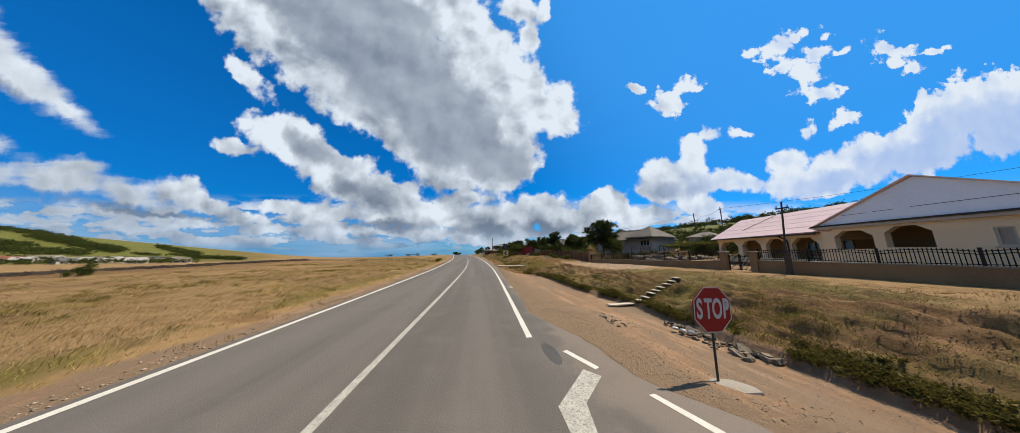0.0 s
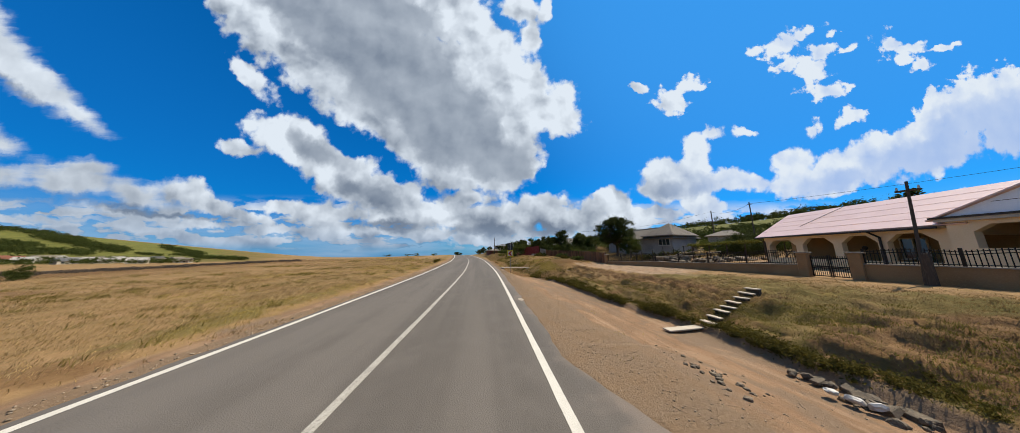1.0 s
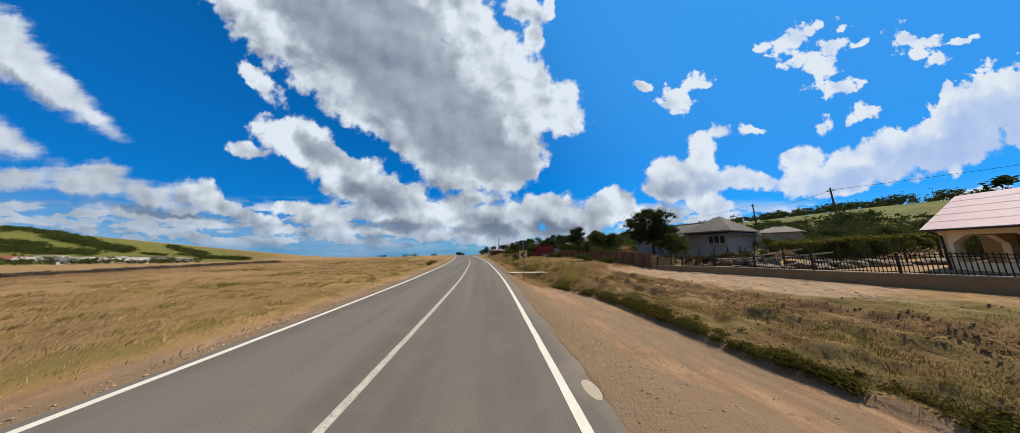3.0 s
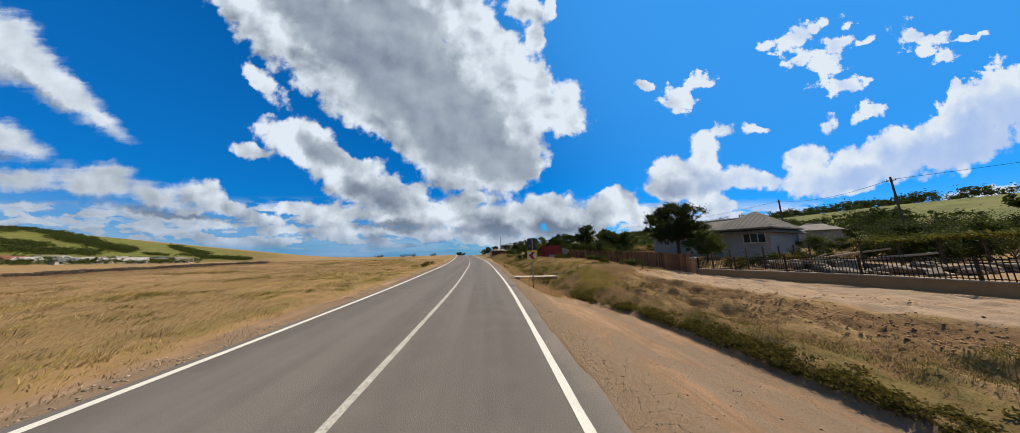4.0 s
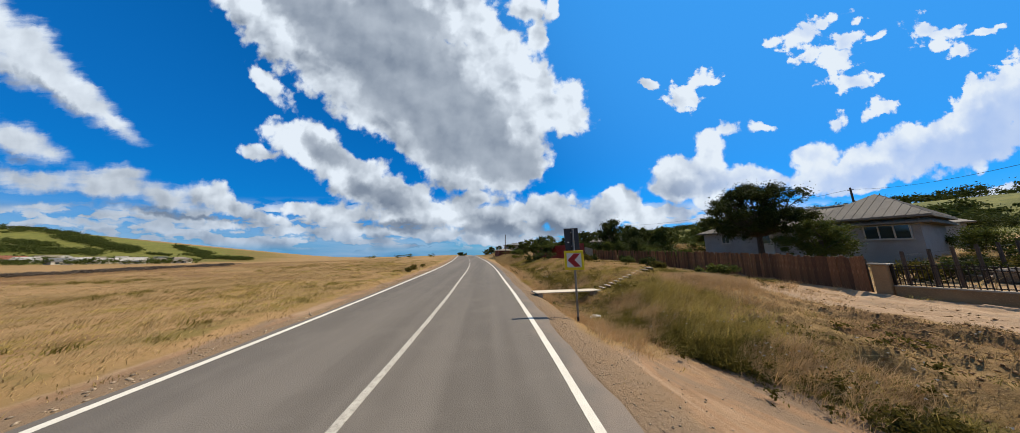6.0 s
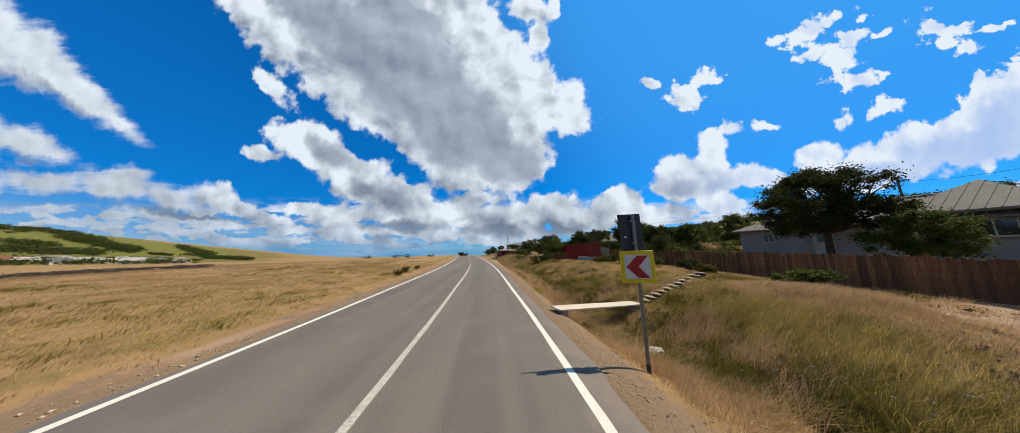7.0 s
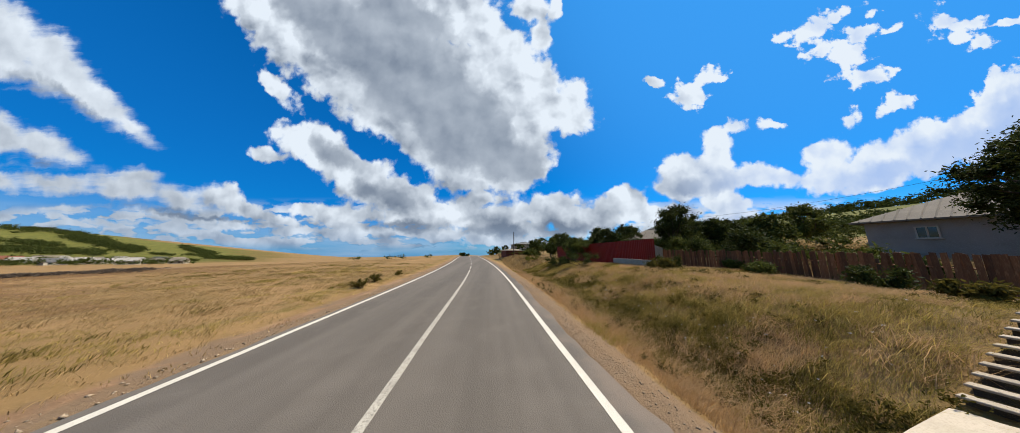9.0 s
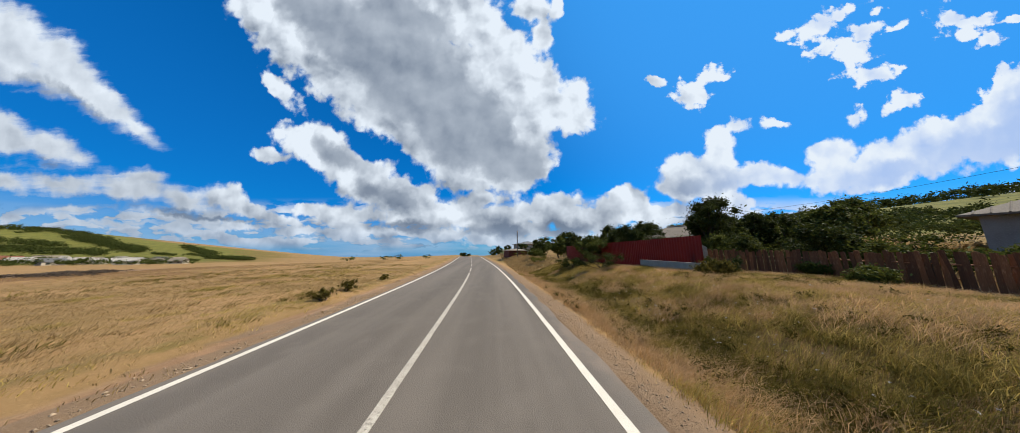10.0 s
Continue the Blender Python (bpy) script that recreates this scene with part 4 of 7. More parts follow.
def chevron_sign():
    x, y = 5.66, 28.37
    z = at(x, y) - 0.03
    th = thing("chevron_sign", pose(x, y, z, 0, -1.5, -16), "yellow-framed chevron bend sign on a grey steel post", "road sign")
    bm = bmesh.new()
    tube(bm, (0, 0, -0.1), (0.03, 0, 3.42), 0.04, 0.04, 12)
    part("post", bm, M_STEEL, th)
    bm = bmesh.new()
    tube(bm, (0, 0, -0.1), (0, 0, 0.22), 0.044, 0.044, 12)
    part("post_foot", bm, M_FASCIA, th, "black-painted foot")
    c = Matrix.Translation((0.0, -0.05, 2.23))
    h = 0.355
    bm = box(bmesh.new(), -h, h, -0.008, 0.01, -h, h, 0.006, m=c)
    part("plate", bm, M_YELLOW, th, "bright yellow square plate")
    q = 0.262
    bm = box(bmesh.new(), -q, q, -0.012, -0.009, -q, q, m=c)
    part("white_field", bm, M_SIGNWHITE, th)
    bm = prism(bmesh.new(), [(-0.235, 0.0), (0.0, 0.245), (0.235, 0.245), (0.02, 0.0), (0.235, -0.245), (0.0, -0.245)], -0.0165, -0.0125, m=c)
    part("arrow", bm, M_STOPRED, th, "red chevron pointing along the bend")
    b = Matrix.Translation((0.02, 0.075, 3.03)) @ pose(0, 0, 0, 0, -2, 16)
    bm = box(bmesh.new(), -0.33, 0.24, -0.02, 0.0, -0.42, 0.42, 0.006, m=b)
    part("back_plate", bm, M_SIGNBACK, th, "dark back of a second sign")
    bm = box(bmesh.new(), -0.23, -0.17, -0.0235, -0.0205, -0.14, -0.1, m=b)
    part("sticker", bm, M_SIGNWHITE, th, "small pale sticker")
    for zz in (2.02, 2.46, 2.76, 3.28):
        bm = box(bmesh.new(), -0.06, 0.06, -0.052, 0.05, zz - 0.018, zz + 0.018)
        part("clamp", bm, M_STEEL, th)


stop_sign()
chevron_sign()


# ---------------------------------------------------------------- stones, steps, footbridge
def stone_mesh(seed, flat=0.6):
    rnd = random.Random(seed)
    bm = bmesh.new()
    bmesh.ops.create_icosphere(bm, subdivisions=2, radius=0.5)
    off = Vector((rnd.random() * 9, rnd.random() * 9, seed))
    for v in bm.verts:
        n = v.co.normalized()
        k = 1 + 0.55 * noise.noise(n * 1.3 + off) + 0.14 * noise.noise(n * 4 + off)
        v.co = Vector((max(-0.42, min(0.42, n.x * 0.5 * k)), max(-0.36, min(0.36, n.y * 0.46 * k)), max(-0.3, min(0.3, n.z * 0.5 * flat * k))))
    return mesh_of("stone", bm, M_STONE)


def slab_mesh(seed):
    bm = box(bmesh.new(), -0.5, 0.5, -0.32, 0.32, -0.14, 0.14, 0.03)
    for v in bm.verts:
        v.co += noise.noise_vector(v.co * 2.5 + Vector((seed, 0, 0))) * 0.08
    return mesh_of("stone", bm, M_STONE)


STONES = [stone_mesh(k, 0.5 + 0.1 * (k % 4)) for k in range(6)] + [slab_mesh(k) for k in range(3)]


CHALK = [me.copy() for me in STONES[:3]]
for me in CHALK:
    me.materials[0] = M_RAG


def stones():
    rnd = random.Random(11)
    for k in range(74):
        f = rnd.random()
        y = 8.0 - 3.1 * f + rnd.uniform(-0.1, 0.1)
        across = rnd.random()
        x = 8.95 + 0.75 * across
        big = k % 8 == 0
        size = rnd.uniform(0.32, 0.46) if big else rnd.uniform(0.07, 0.24)
        ob = new("stone", STONES[6 + k % 3] if big else STONES[rnd.randrange(9)])
        lift = size * 0.07 + (0.06 if across > 0.35 and not big else 0.0)
        ob.matrix_basis = Matrix.LocRotScale((x, y, at(x, y) + lift), Euler((rnd.uniform(-0.4, 0.4), rnd.uniform(-0.4, 0.4), rnd.uniform(0, 6.3))), (size, size, size * 1.15))
        tagged(ob, "grey broken stone in the heap along the ditch", "stone", "stones along the ditch")
    for k, (x, y) in enumerate(((9.0, 7.2), (9.05, 6.95), (9.15, 6.75))):
        ob = new("chalk_lump", CHALK[k])
        ob.matrix_basis = Matrix.LocRotScale((x, y, at(x, y) + 0.14), Euler((0.3 * k, 0.2, 1.3 * k)), (0.26, 0.22, 0.2))
        tagged(ob, "bright white lump lying on the stone heap", "stone", "white lumps")
    for k in range(34):
        a, d = rnd.uniform(0, 6.28), abs(rnd.gauss(0, 0.45))
        x, y = 6.95 + 0.8 * d * math.cos(a), 7.6 + 1.6 * d * math.sin(a)
        size = rnd.uniform(0.05, 0.14)
        ob = new("stone", STONES[rnd.randrange(6)])
        ob.matrix_basis = Matrix.LocRotScale((x, y, at(x, y) + size * 0.12), Euler((0, 0, rnd.uniform(0, 6.3))), (size, size, size))
        tagged(ob, "small pale rubble stone on the gravel shoulder", "stone", "rubble on the shoulder")


stones()


def earth_steps():
    x0, y0, turn = 10.5, 10.76, 6
    th = thing("garden_steps", pose(x0, y0, 0, 0, 0, turn), "weathered concrete steps set into the grassy bank", "steps")
    n = 8
    rnd = random.Random(2)
    for k in range(n):
        f = k / (n - 1)
        x, z = 0.08 + 2.6 * f, -0.30 + 1.10 * f
        z = max(z, at(x0 + x, y0 + 0.1 * x) + 0.10)
        m = Matrix.Translation((x, rnd.uniform(-0.04, 0.04), z)) @ pose(0, 0, 0, rnd.uniform(-2, 2), rnd.uniform(-3, 3), rnd.uniform(-6, 6))
        part("step_slab", box(bmesh.new(), -0.10, 0.12, -0.23, 0.23, -0.045, 0.0, 0.01, m=m), M_BRIDGE, th)
        # dark recessed riser: shade below the slab painted by its colour
        part("riser", box(bmesh.new(), -0.03, 0.10, -0.21, 0.21, -0.45, -0.047, m=m), M_POST, th, "riser in a dark colour that stands for the shade under the slab")
    bm = box(bmesh.new(), -1.02, 1.0, -0.15, 0.15, 0.0, 0.05, 0.01)
    solid("plank", bm, M_BRIDGE, "weathered pale plank lying across the ditch below the steps", "plank", m=pose(9.6, 10.64, -0.45, 0, 0, 4))


def field_steps():
    x0, y0, turn = 9.45, 33.42, 9
    th = thing("garden_steps", pose(x0, y0, 0, 0, 0, turn), "long flight of thin concrete steps up the grassy bank", "steps")
    n = 11
    for k in range(n):
        f = k / (n - 1)
        z = 0.10 + 1.12 * f
        bm = box(bmesh.new(), -0.10, 0.11, -0.24, 0.24, -0.04, 0.0, 0.008, m=Matrix.Translation((3.65 * f, 0, z)))
        part("step_slab", bm, M_SLAB, th)
        # the riser's dark colour paints the shaded gap between slabs
        bm = box(bmesh.new(), -0.02, 0.10, -0.21, 0.21, -0.4, -0.042, m=Matrix.Translation((3.65 * f + 0.06, 0, z)))
        part("riser", bm, M_POST, th, "riser in a dark colour that stands for the shade under the slab")


def footbridge():
    th = thing("footbridge", pose(6.9, 32.76, 0.03, 0, 1.6, 13.5), "pale concrete slab footbridge across the ditch", "footbridge")
    bm = box(bmesh.new(), -2.1, 2.15, -0.31, 0.31, -0.02, 0.035, 0.01)
    bmesh.ops.subdivide_edges(bm, edges=bm.edges[:], cuts=5, use_grid_fill=True)
    for v in bm.verts:
        ragged_end = 0.09 * noise.noise(Vector((v.co.y * 4, 3.3, 0))) if abs(v.co.x) > 2.0 else 0.0
        v.co.x += ragged_end
        v.co.z += 0.02 * noise.noise(v.co * 1.5)
        v.co.y += 0.03 * noise.noise(v.co * 2.1 + Vector((5, 0, 0)))
    part("slab", bm, M_BRIDGE, th)
    for x in (-1.78, 1.9):
        bm = box(bmesh.new(), x - 0.14, x + 0.14, -0.22, 0.2, -0.7, -0.035, 0.02)
        part("abutment", bm, M_CONC, th)


earth_steps()
field_steps()
footbridge()


def litter():
    bm = bmesh.new()
    bmesh.ops.create_grid(bm, x_segments=9, y_segments=6, size=0.5)
    for v in bm.verts:
        v.co = Vector((v.co.x * 0.52, v.co.y * 0.26, 0.07 * noise.noise(v.co * 3.2) + 0.05 * noise.noise(v.co * 7)))
    r = bmesh.ops.solidify(bm, geom=bm.faces[:], thickness=0.008)
    x, y = 7.2, 30.2
    solid("plastic_sack", bm, M_RAG, "crumpled white plastic sack lying in the ditch grass", "litter", m=pose(x, y, at(x, y) + 0.22, 10, -14, -30), flat=False)


litter()


# ---------------------------------------------------------------- fence on its plinth, gate
def wall_x(y):
    return float(np.interp(y, [p[0] for p in WALL_X], [p[1] for p in WALL_X]))


def plinth_fence():
    th = thing("garden_fence", pose(0, 0, 0), "dark wrought-iron fence on a low brown rendered plinth", "fence")
    def run(y0, y1, panel):
        n = max(1, int(round((y1 - y0) / panel)))
        for k in range(n):
            a, b = y0 + (y1 - y0) * k / n, y0 + (y1 - y0) * (k + 1) / n
            xa, xb = wall_x(a), wall_x(b)
            ga, gb = at(xa - 0.4, a), at(xb - 0.4, b)
            ta, tb = (np.interp(v, [-20, 12, 12.4, 20.5, 20.6, 27.2], [1.9, 1.72, 1.60, 1.28, 1.33, 1.05]) for v in (a, b))
            bm = bmesh.new()
            vs = [bm.verts.new(p) for p in ((xa, a, ga - 0.2), (xb, b, gb - 0.2), (xb, b, tb), (xa, a, ta))]
            ws = [bm.verts.new((v.co.x + 0.22, v.co.y, v.co.z)) for v in vs]
            bm.faces.new(vs[::-1])
            bm.faces.new(ws)
            for i in range(4):
                bm.faces.new((vs[i], vs[(i + 1) % 4], ws[(i + 1) % 4], ws[i]))
            part("plinth", bm, M_PLINTH, th)
            bm = bmesh.new()
            vs = [bm.verts.new(p) for p in ((xa - 0.03, a, ta + 0.002), (xb - 0.03, b, tb + 0.002), (xb + 0.25, b, tb + 0.002), (xa + 0.25, a, ta + 0.002))]
            r = bmesh.ops.extrude_face_region(bm, geom=[bm.faces.new(vs)])
            bmesh.ops.translate(bm, verts=[v for v in r["geom"] if isinstance(v, bmesh.types.BMVert)], vec=(0, 0, 0.045))
            bmesh.ops.recalc_face_normals(bm, faces=bm.faces)
            part("coping", bm, M_CONC, th)
            xm = 0.11
            iron = 0.54 if a < 11 else 0.66
            bm = box(bmesh.new(), xb + xm - 0.03, xb + xm + 0.03, b - 0.03, b + 0.03, tb + 0.04, tb + iron + 0.14)
            part("fence_post", bm, M_IRON, th)
            count = max(4, int((b - a) / 0.085))
            for rz in (0.1, iron - 0.1, iron):
                bow = [(xa + (xb - xa) * f + xm, a + (b - a) * f, ta + (tb - ta) * f + rz + (0.09 * math.sin(math.pi * f) if rz > 0.3 else 0)) for f in (i / 8 for i in range(9))]
                part("rail", pipe(bmesh.new(), bow, 0.02, 4), M_IRON, th)
            for i in range(1, count):
                f = i / count
                z0 = ta + (tb - ta) * f
                x, y = xa + (xb - xa) * f + xm, a + (b - a) * f
                bm = bmesh.new()
                tube(bm, (x, y, z0 + 0.05), (x, y, z0 + iron + 0.06 + 0.09 * math.sin(math.pi * f)), 0.012, 0.012, 4)
                part("bar", bm, M_IRON, th)
    run(3.0, 10.55, 1.9)
    run(12.4, 26.9, 2.05)

    bm = box(bmesh.new(), 0, 0.22, -12.0, -0.005, -0.6, 0.82)
    part("plinth", bm, M_PLINTH, th).matrix_basis = pose(wall_x(3.0), 3.0, 1.0, 0, 0, 2)

    def pier(x, y, h, w=0.34):
        g = at(x - 0.3, y)
        p = thing("gate_pier", pose(x + 0.1, y, g, 0, 0, 5), "square brown rendered pier with a flat cap", "pier", "fence piers")
        part("shaft", box(bmesh.new(), -w / 2, w / 2, -w / 2, w / 2, -0.2, h, 0.015), M_PLINTH, p)
        part("cap", box(bmesh.new(), -w / 2 - 0.05, w / 2 + 0.05, -w / 2 - 0.05, w / 2 + 0.05, h + 0.001, h + 0.07, 0.02), M_CONC, p)
    pier(18.42, 10.72, 1.15)
    pier(18.28, 12.22, 1.15)
    pier(16.85, 27.1, 1.0, 0.32)

    gate = thing("garden_gate", pose(18.5, 11.47, at(18.2, 11.47), 0, 0, 5), "closed dark iron double gate between two piers", "gate")
    for side in (-1, 1):
        y0, y1 = (0.015, 0.56) if side > 0 else (-0.56, -0.015)
        leaf = bmesh.new()
        for z in (0.08, 0.45, 0.52, 0.92):
            box(leaf, -0.015, 0.015, y0, y1, z - 0.02, z + 0.02)
        for y in (y0 + 0.015, y1 - 0.015):
            box(leaf, -0.02, 0.02, y - 0.018, y + 0.018, 0.03, 1.05)
        lf = part("leaf_frame", leaf, M_IRON, gate)
        for k in range(1, 9):
            y = y0 + (y1 - y0) * k / 9
            bm = bmesh.new()
            tube(bm, (0, y, 0.1), (0, y, 1.02), 0.011, 0.011, 4)
            part("bar", bm, M_IRON, lf)


plinth_fence()


# ---------------------------------------------------------------- poles and cables
def utility_pole(x, y, h, label, r=0.11, lean=(0, 0)):
    z = at(x, y)
    th = thing("utility_pole", pose(x, y, z, lean[0], lean[1], 0), label, "utility pole", "utility poles")
    bm = bmesh.new()
    tube(bm, (0, 0, -0.3), (0, 0, h), r, r * 0.72, 10)
    part("pole", bm, M_POLE, th)
    bm = box(bmesh.new(), -0.04, 0.04, -0.26, 0.26, h - 0.4, h - 0.34)
    part("crossarm", bm, M_POLE, th)
    for yy in (-0.22, 0.22):
        bm = bmesh.new()
        tube(bm, (0, yy, h - 0.34), (0, yy, h - 0.2), 0.035, 0.02, 8)
        part("insulator", bm, M_SIGNWHITE, th)
    return Vector((x, y, z + h - 0.25))


def cable(a, b, sag, r=0.012):
    a, b = Vector(a), Vector(b)
    cu = pipe(bmesh.new(), [a.lerp(b, k / 14) - Vector((0, 0, sag * 4 * (k / 14) * (1 - k / 14))) for k in range(15)], r, 4)
    solid("cable", cu, M_WIRE, "thin dark overhead cable between the poles", "cable", "overhead cables")


tp1 = utility_pole(18.15, 9.22, 4.0, "thin dark pole clamped to a thicker stub before the garden fence", r=0.05, lean=(0, 8))
STUB = tube(bmesh.new(), (18.15, 9.1, at(18.15, 9.1) - 0.3), (18.15, 9.1, at(18.15, 9.1) + 1.15), 0.13, 0.11, 10)
solid("pole_stub", STUB, M_POLE, "dark weathered stub that the thin pole is clamped to", "pole")
tp2 = utility_pole(41.4, 28.8, 9.4 - at(41.4, 28.8), "tall dark utility pole on the slope", r=0.085)
tp3 = utility_pole(56.1, 45.6, 11.6 - at(56.1, 45.6), "utility pole on the hillside behind the grey house", r=0.13)
tp4 = utility_pole(7.6, 84.0, 6.3, "utility pole beside the road further on", r=0.13)
cable(tp3, tp2 + Vector((0, 0, 0)), 0.8, 0.018)
cable(tp2, (60, -8, 12.5), 1.0, 0.018)
cable(tp3, (38, 75, 9.0), 1.2, 0.018)


# ---------------------------------------------------------------- houses
def slab_quad(bm, pts, thick):
    """A sheet with thickness through four corners."""
    vs = [bm.verts.new(p) for p in pts]
    f = bm.faces.new(vs)
    f.normal_update()
    r = bmesh.ops.extrude_face_region(bm, geom=[f])
    n = f.normal * (-thick if f.normal.z > 0 else thick)
    bmesh.ops.translate(bm, verts=[v for v in r["geom"] if isinstance(v, bmesh.types.BMVert)], vec=n)
    bmesh.ops.recalc_face_normals(bm, faces=bm.faces)
    return bm


def arch(x0, x1, z0, z1, cut=0.42, shoulder=0.42):
    """An opening with slanted upper corners."""
    return [(x0, z0), (x1, z0), (x1, z1 - shoulder), (x1 - cut, z1), (x0 + cut, z1), (x0, z1 - shoulder)]


def window(th, m, w, h, sashes=2, frame_mat=None, depth=0.1, pane=None):
    """A window at m: x along the wall, -y outwards, its lower left corner at the origin."""
    fm = frame_mat or M_TRIM
    fr = bmesh.new()
    prism(fr, [(0, 0), (w, 0), (w, h), (0, h)], -0.03, depth, hole=[[(0.06 + (w - 0.06) * k / sashes, 0.06), ((w - 0.06) * (k + 1) / sashes, 0.06), ((w - 0.06) * (k + 1) / sashes, h - 0.06), (0.06 + (w - 0.06) * k / sashes, h - 0.06)] for k in range(sashes)], m=m)
    win = part("window", fr, fm, th)
    for k in range(sashes):
        bm = box(bmesh.new(), 0.04 + (w - 0.06) * k / sashes, 0.02 + (w - 0.06) * (k + 1) / sashes, 0.02, 0.035, 0.04, h - 0.04, m=m)
        part("pane", bm, pane or M_PANE, win)
    bm = box(bmesh.new(), -0.06, w + 0.06, -0.09, 0.0, -0.06, -0.003, 0.008, m=m)
    part("window_sill", bm, fm, win)
    return win


def cream_house():
    th = thing("house", pose(26.0, 18.9, 1.0, 0, 0, -110), "cream rendered house with arched porch, pink sheet roof and grey gable", "house")
    # long porch under the pink roof
    holes = [arch(0.5, 2.55, 0.75, 2.12), arch(3.0, 4.78, 0.75, 2.18), arch(5.2, 6.75, 0.75, 2.2), arch(7.1, 8.7, 0.75, 2.2)]
    part("porch_wall", prism(bmesh.new(), [(0.15, -0.3), (9.3, -0.3), (9.3, 2.36), (0.15, 2.36)], 0.5, 0.75, hole=holes), M_CREAM, th)
    side = pose(0.15, 0.76, 0, 0, 0, 90)
    part("side_wall", prism(bmesh.new(), [(0, -0.3), (2.2, -0.3), (2.2, 2.36), (0, 2.36)], -0.22, 0.0, hole=[arch(0.3, 1.9, 0.75, 2.1)], m=side), M_CREAM, th)
    # this wall and wing_inner carry the porch's shade in their colour
    part("inner_wall", box(bmesh.new(), -0.6, 9.6, 2.97, 3.2, -0.3, 2.5), M_INNER_SHADED, th)
    part("end_wall", prism(bmesh.new(), [(3.2, -0.3), (8.4, -0.3), (8.4, 2.3), (4.3, 4.25), (3.2, 3.6)], -0.05, 0.2, m=pose(0.2, 0, 0, 0, 0, 0) @ Matrix(((0, 1, 0, 0), (1, 0, 0, 0), (0, 0, 1, 0), (0, 0, 0, 1)))), M_CREAM, th)
    part("back_wall", box(bmesh.new(), 0.2, 17.0, 8.4, 8.62, -0.3, 2.4), M_CREAM, th)
    part("porch_floor", box(bmesh.new(), 0.2, 9.3, 0.76, 2.96, 0.1, 0.3), M_CONC, th)
    part("porch_ceiling", box(bmesh.new(), 0.0, 9.3, 0.3, 2.96, 2.38, 2.44), M_TRIM, th)
    rb = bmesh.new()
    slab_quad(rb, ((0.0, 0.0, 2.44), (9.9, 0.0, 2.52), (9.9, 4.4, 4.66), (-2.0, 4.4, 4.62)), 0.06)
    roof = part("roof", rb, M_PINK, th, "sun-bleached pink metal roof")
    part("roof_back", slab_quad(bmesh.new(), ((-2.0, 4.43, 4.62), (9.9, 4.43, 4.66), (9.9, 9.0, 2.4), (0, 9.0, 2.4)), 0.06), M_PINK, th)
    for k in range(1, 5):
        f = k / 5
        bm = bmesh.new()
        tube(bm, (-2.0 * f, 4.4 * f, 2.455 + 2.18 * f), (9.9, 4.4 * f, 2.535 + 2.14 * f), 0.008, 0.008, 4)
        part("sheet_seam", bm, M_PINK, roof)
    bm = bmesh.new()
    tube(bm, (2.1, 1.4, 3.18), (2.1, 4.2, 4.58), 0.02, 0.02, 5)
    part("roof_lead", bm, M_FASCIA, roof, "thin dark cable down the roof")
    part("gutter", box(bmesh.new(), -0.03, 9.2, -0.09, -0.005, 2.34, 2.43, 0.015), M_FASCIA, th, "dark gutter along the eave")
    for x in (0.28, 6.93):
        bm = bmesh.new()
        tube(bm, (x, -0.05, 2.36), (x, 0.42, 2.05), 0.045, 0.045, 8)
        tube(bm, (x, 0.42, 2.07), (x, 0.42, -0.1), 0.045, 0.045, 8)
        part("downpipe", bm, M_FASCIA, th, "dark brown downpipe")
    # cross wing with the grey gable
    gh = [arch(9.95, 11.5, 1.42, 2.42, 0.4, 0.3), arch(11.9, 13.3, 1.48, 2.5, 0.4, 0.3), [(14.62, 1.5), (15.02, 1.5), (15.02, 2.22), (14.62, 2.22)]]
    part("wing_wall", prism(bmesh.new(), [(9.35, -0.3), (17.2, -0.3), (17.2, 2.64), (9.35, 2.64)], 0.08, 0.34, hole=gh), M_CREAM, th)
    part("wing_side", box(bmesh.new(), 9.33, 9.58, 0.36, 2.96, 2.0, 2.66), M_CREAM, th)
    part("wing_side", box(bmesh.new(), 16.96, 17.2, 0.36, 8.4, -0.3, 2.64), M_CREAM, th)
    part("wing_inner", box(bmesh.new(), 9.6, 16.9, 2.2, 2.4, -0.3, 2.6), M_INNER_SHADED, th)
    part("gable", prism(bmesh.new(), [(9.25, 2.80), (17.35, 2.80), (13.3, 4.68)], -0.02, 0.10), M_GABLE, th, "grey sheet-clad gable")
    for k, (a, b) in enumerate(((10.6, 11.6), (11.8, 12.5), (13.0, 15.6))):
        part("gable_seam", box(bmesh.new(), a, b, -0.026, -0.0205, 3.28 + 0.02 * k, 3.30 + 0.02 * k), M_FASCIA, th)
    part("fascia", box(bmesh.new(), 9.1, 17.5, -0.16, -0.03, 2.74, 2.82), M_FASCIA, th, "dark strip under the gable")
    part("fascia_board", box(bmesh.new(), 9.2, 17.4, -0.10, 0.075, 2.60, 2.735), M_TRIM, th, "white board under the gable")
    for sx in (-1, 1):
        tip = (13.3, 4.79)
        low = (13.3 + sx * 4.3, 2.72)
        bm = bmesh.new()
        slab_quad(bm, ((low[0], -0.14, low[1]), (tip[0], -0.14, tip[1]), (tip[0], 9.0, tip[1] - 1.75), (low[0], 9.0, low[1] - 0.3)), 0.06)
        part("wing_roof", bm, M_PINK, th)
    window(th, pose(5.45, 2.93, 0.85), 1.0, 1.2)
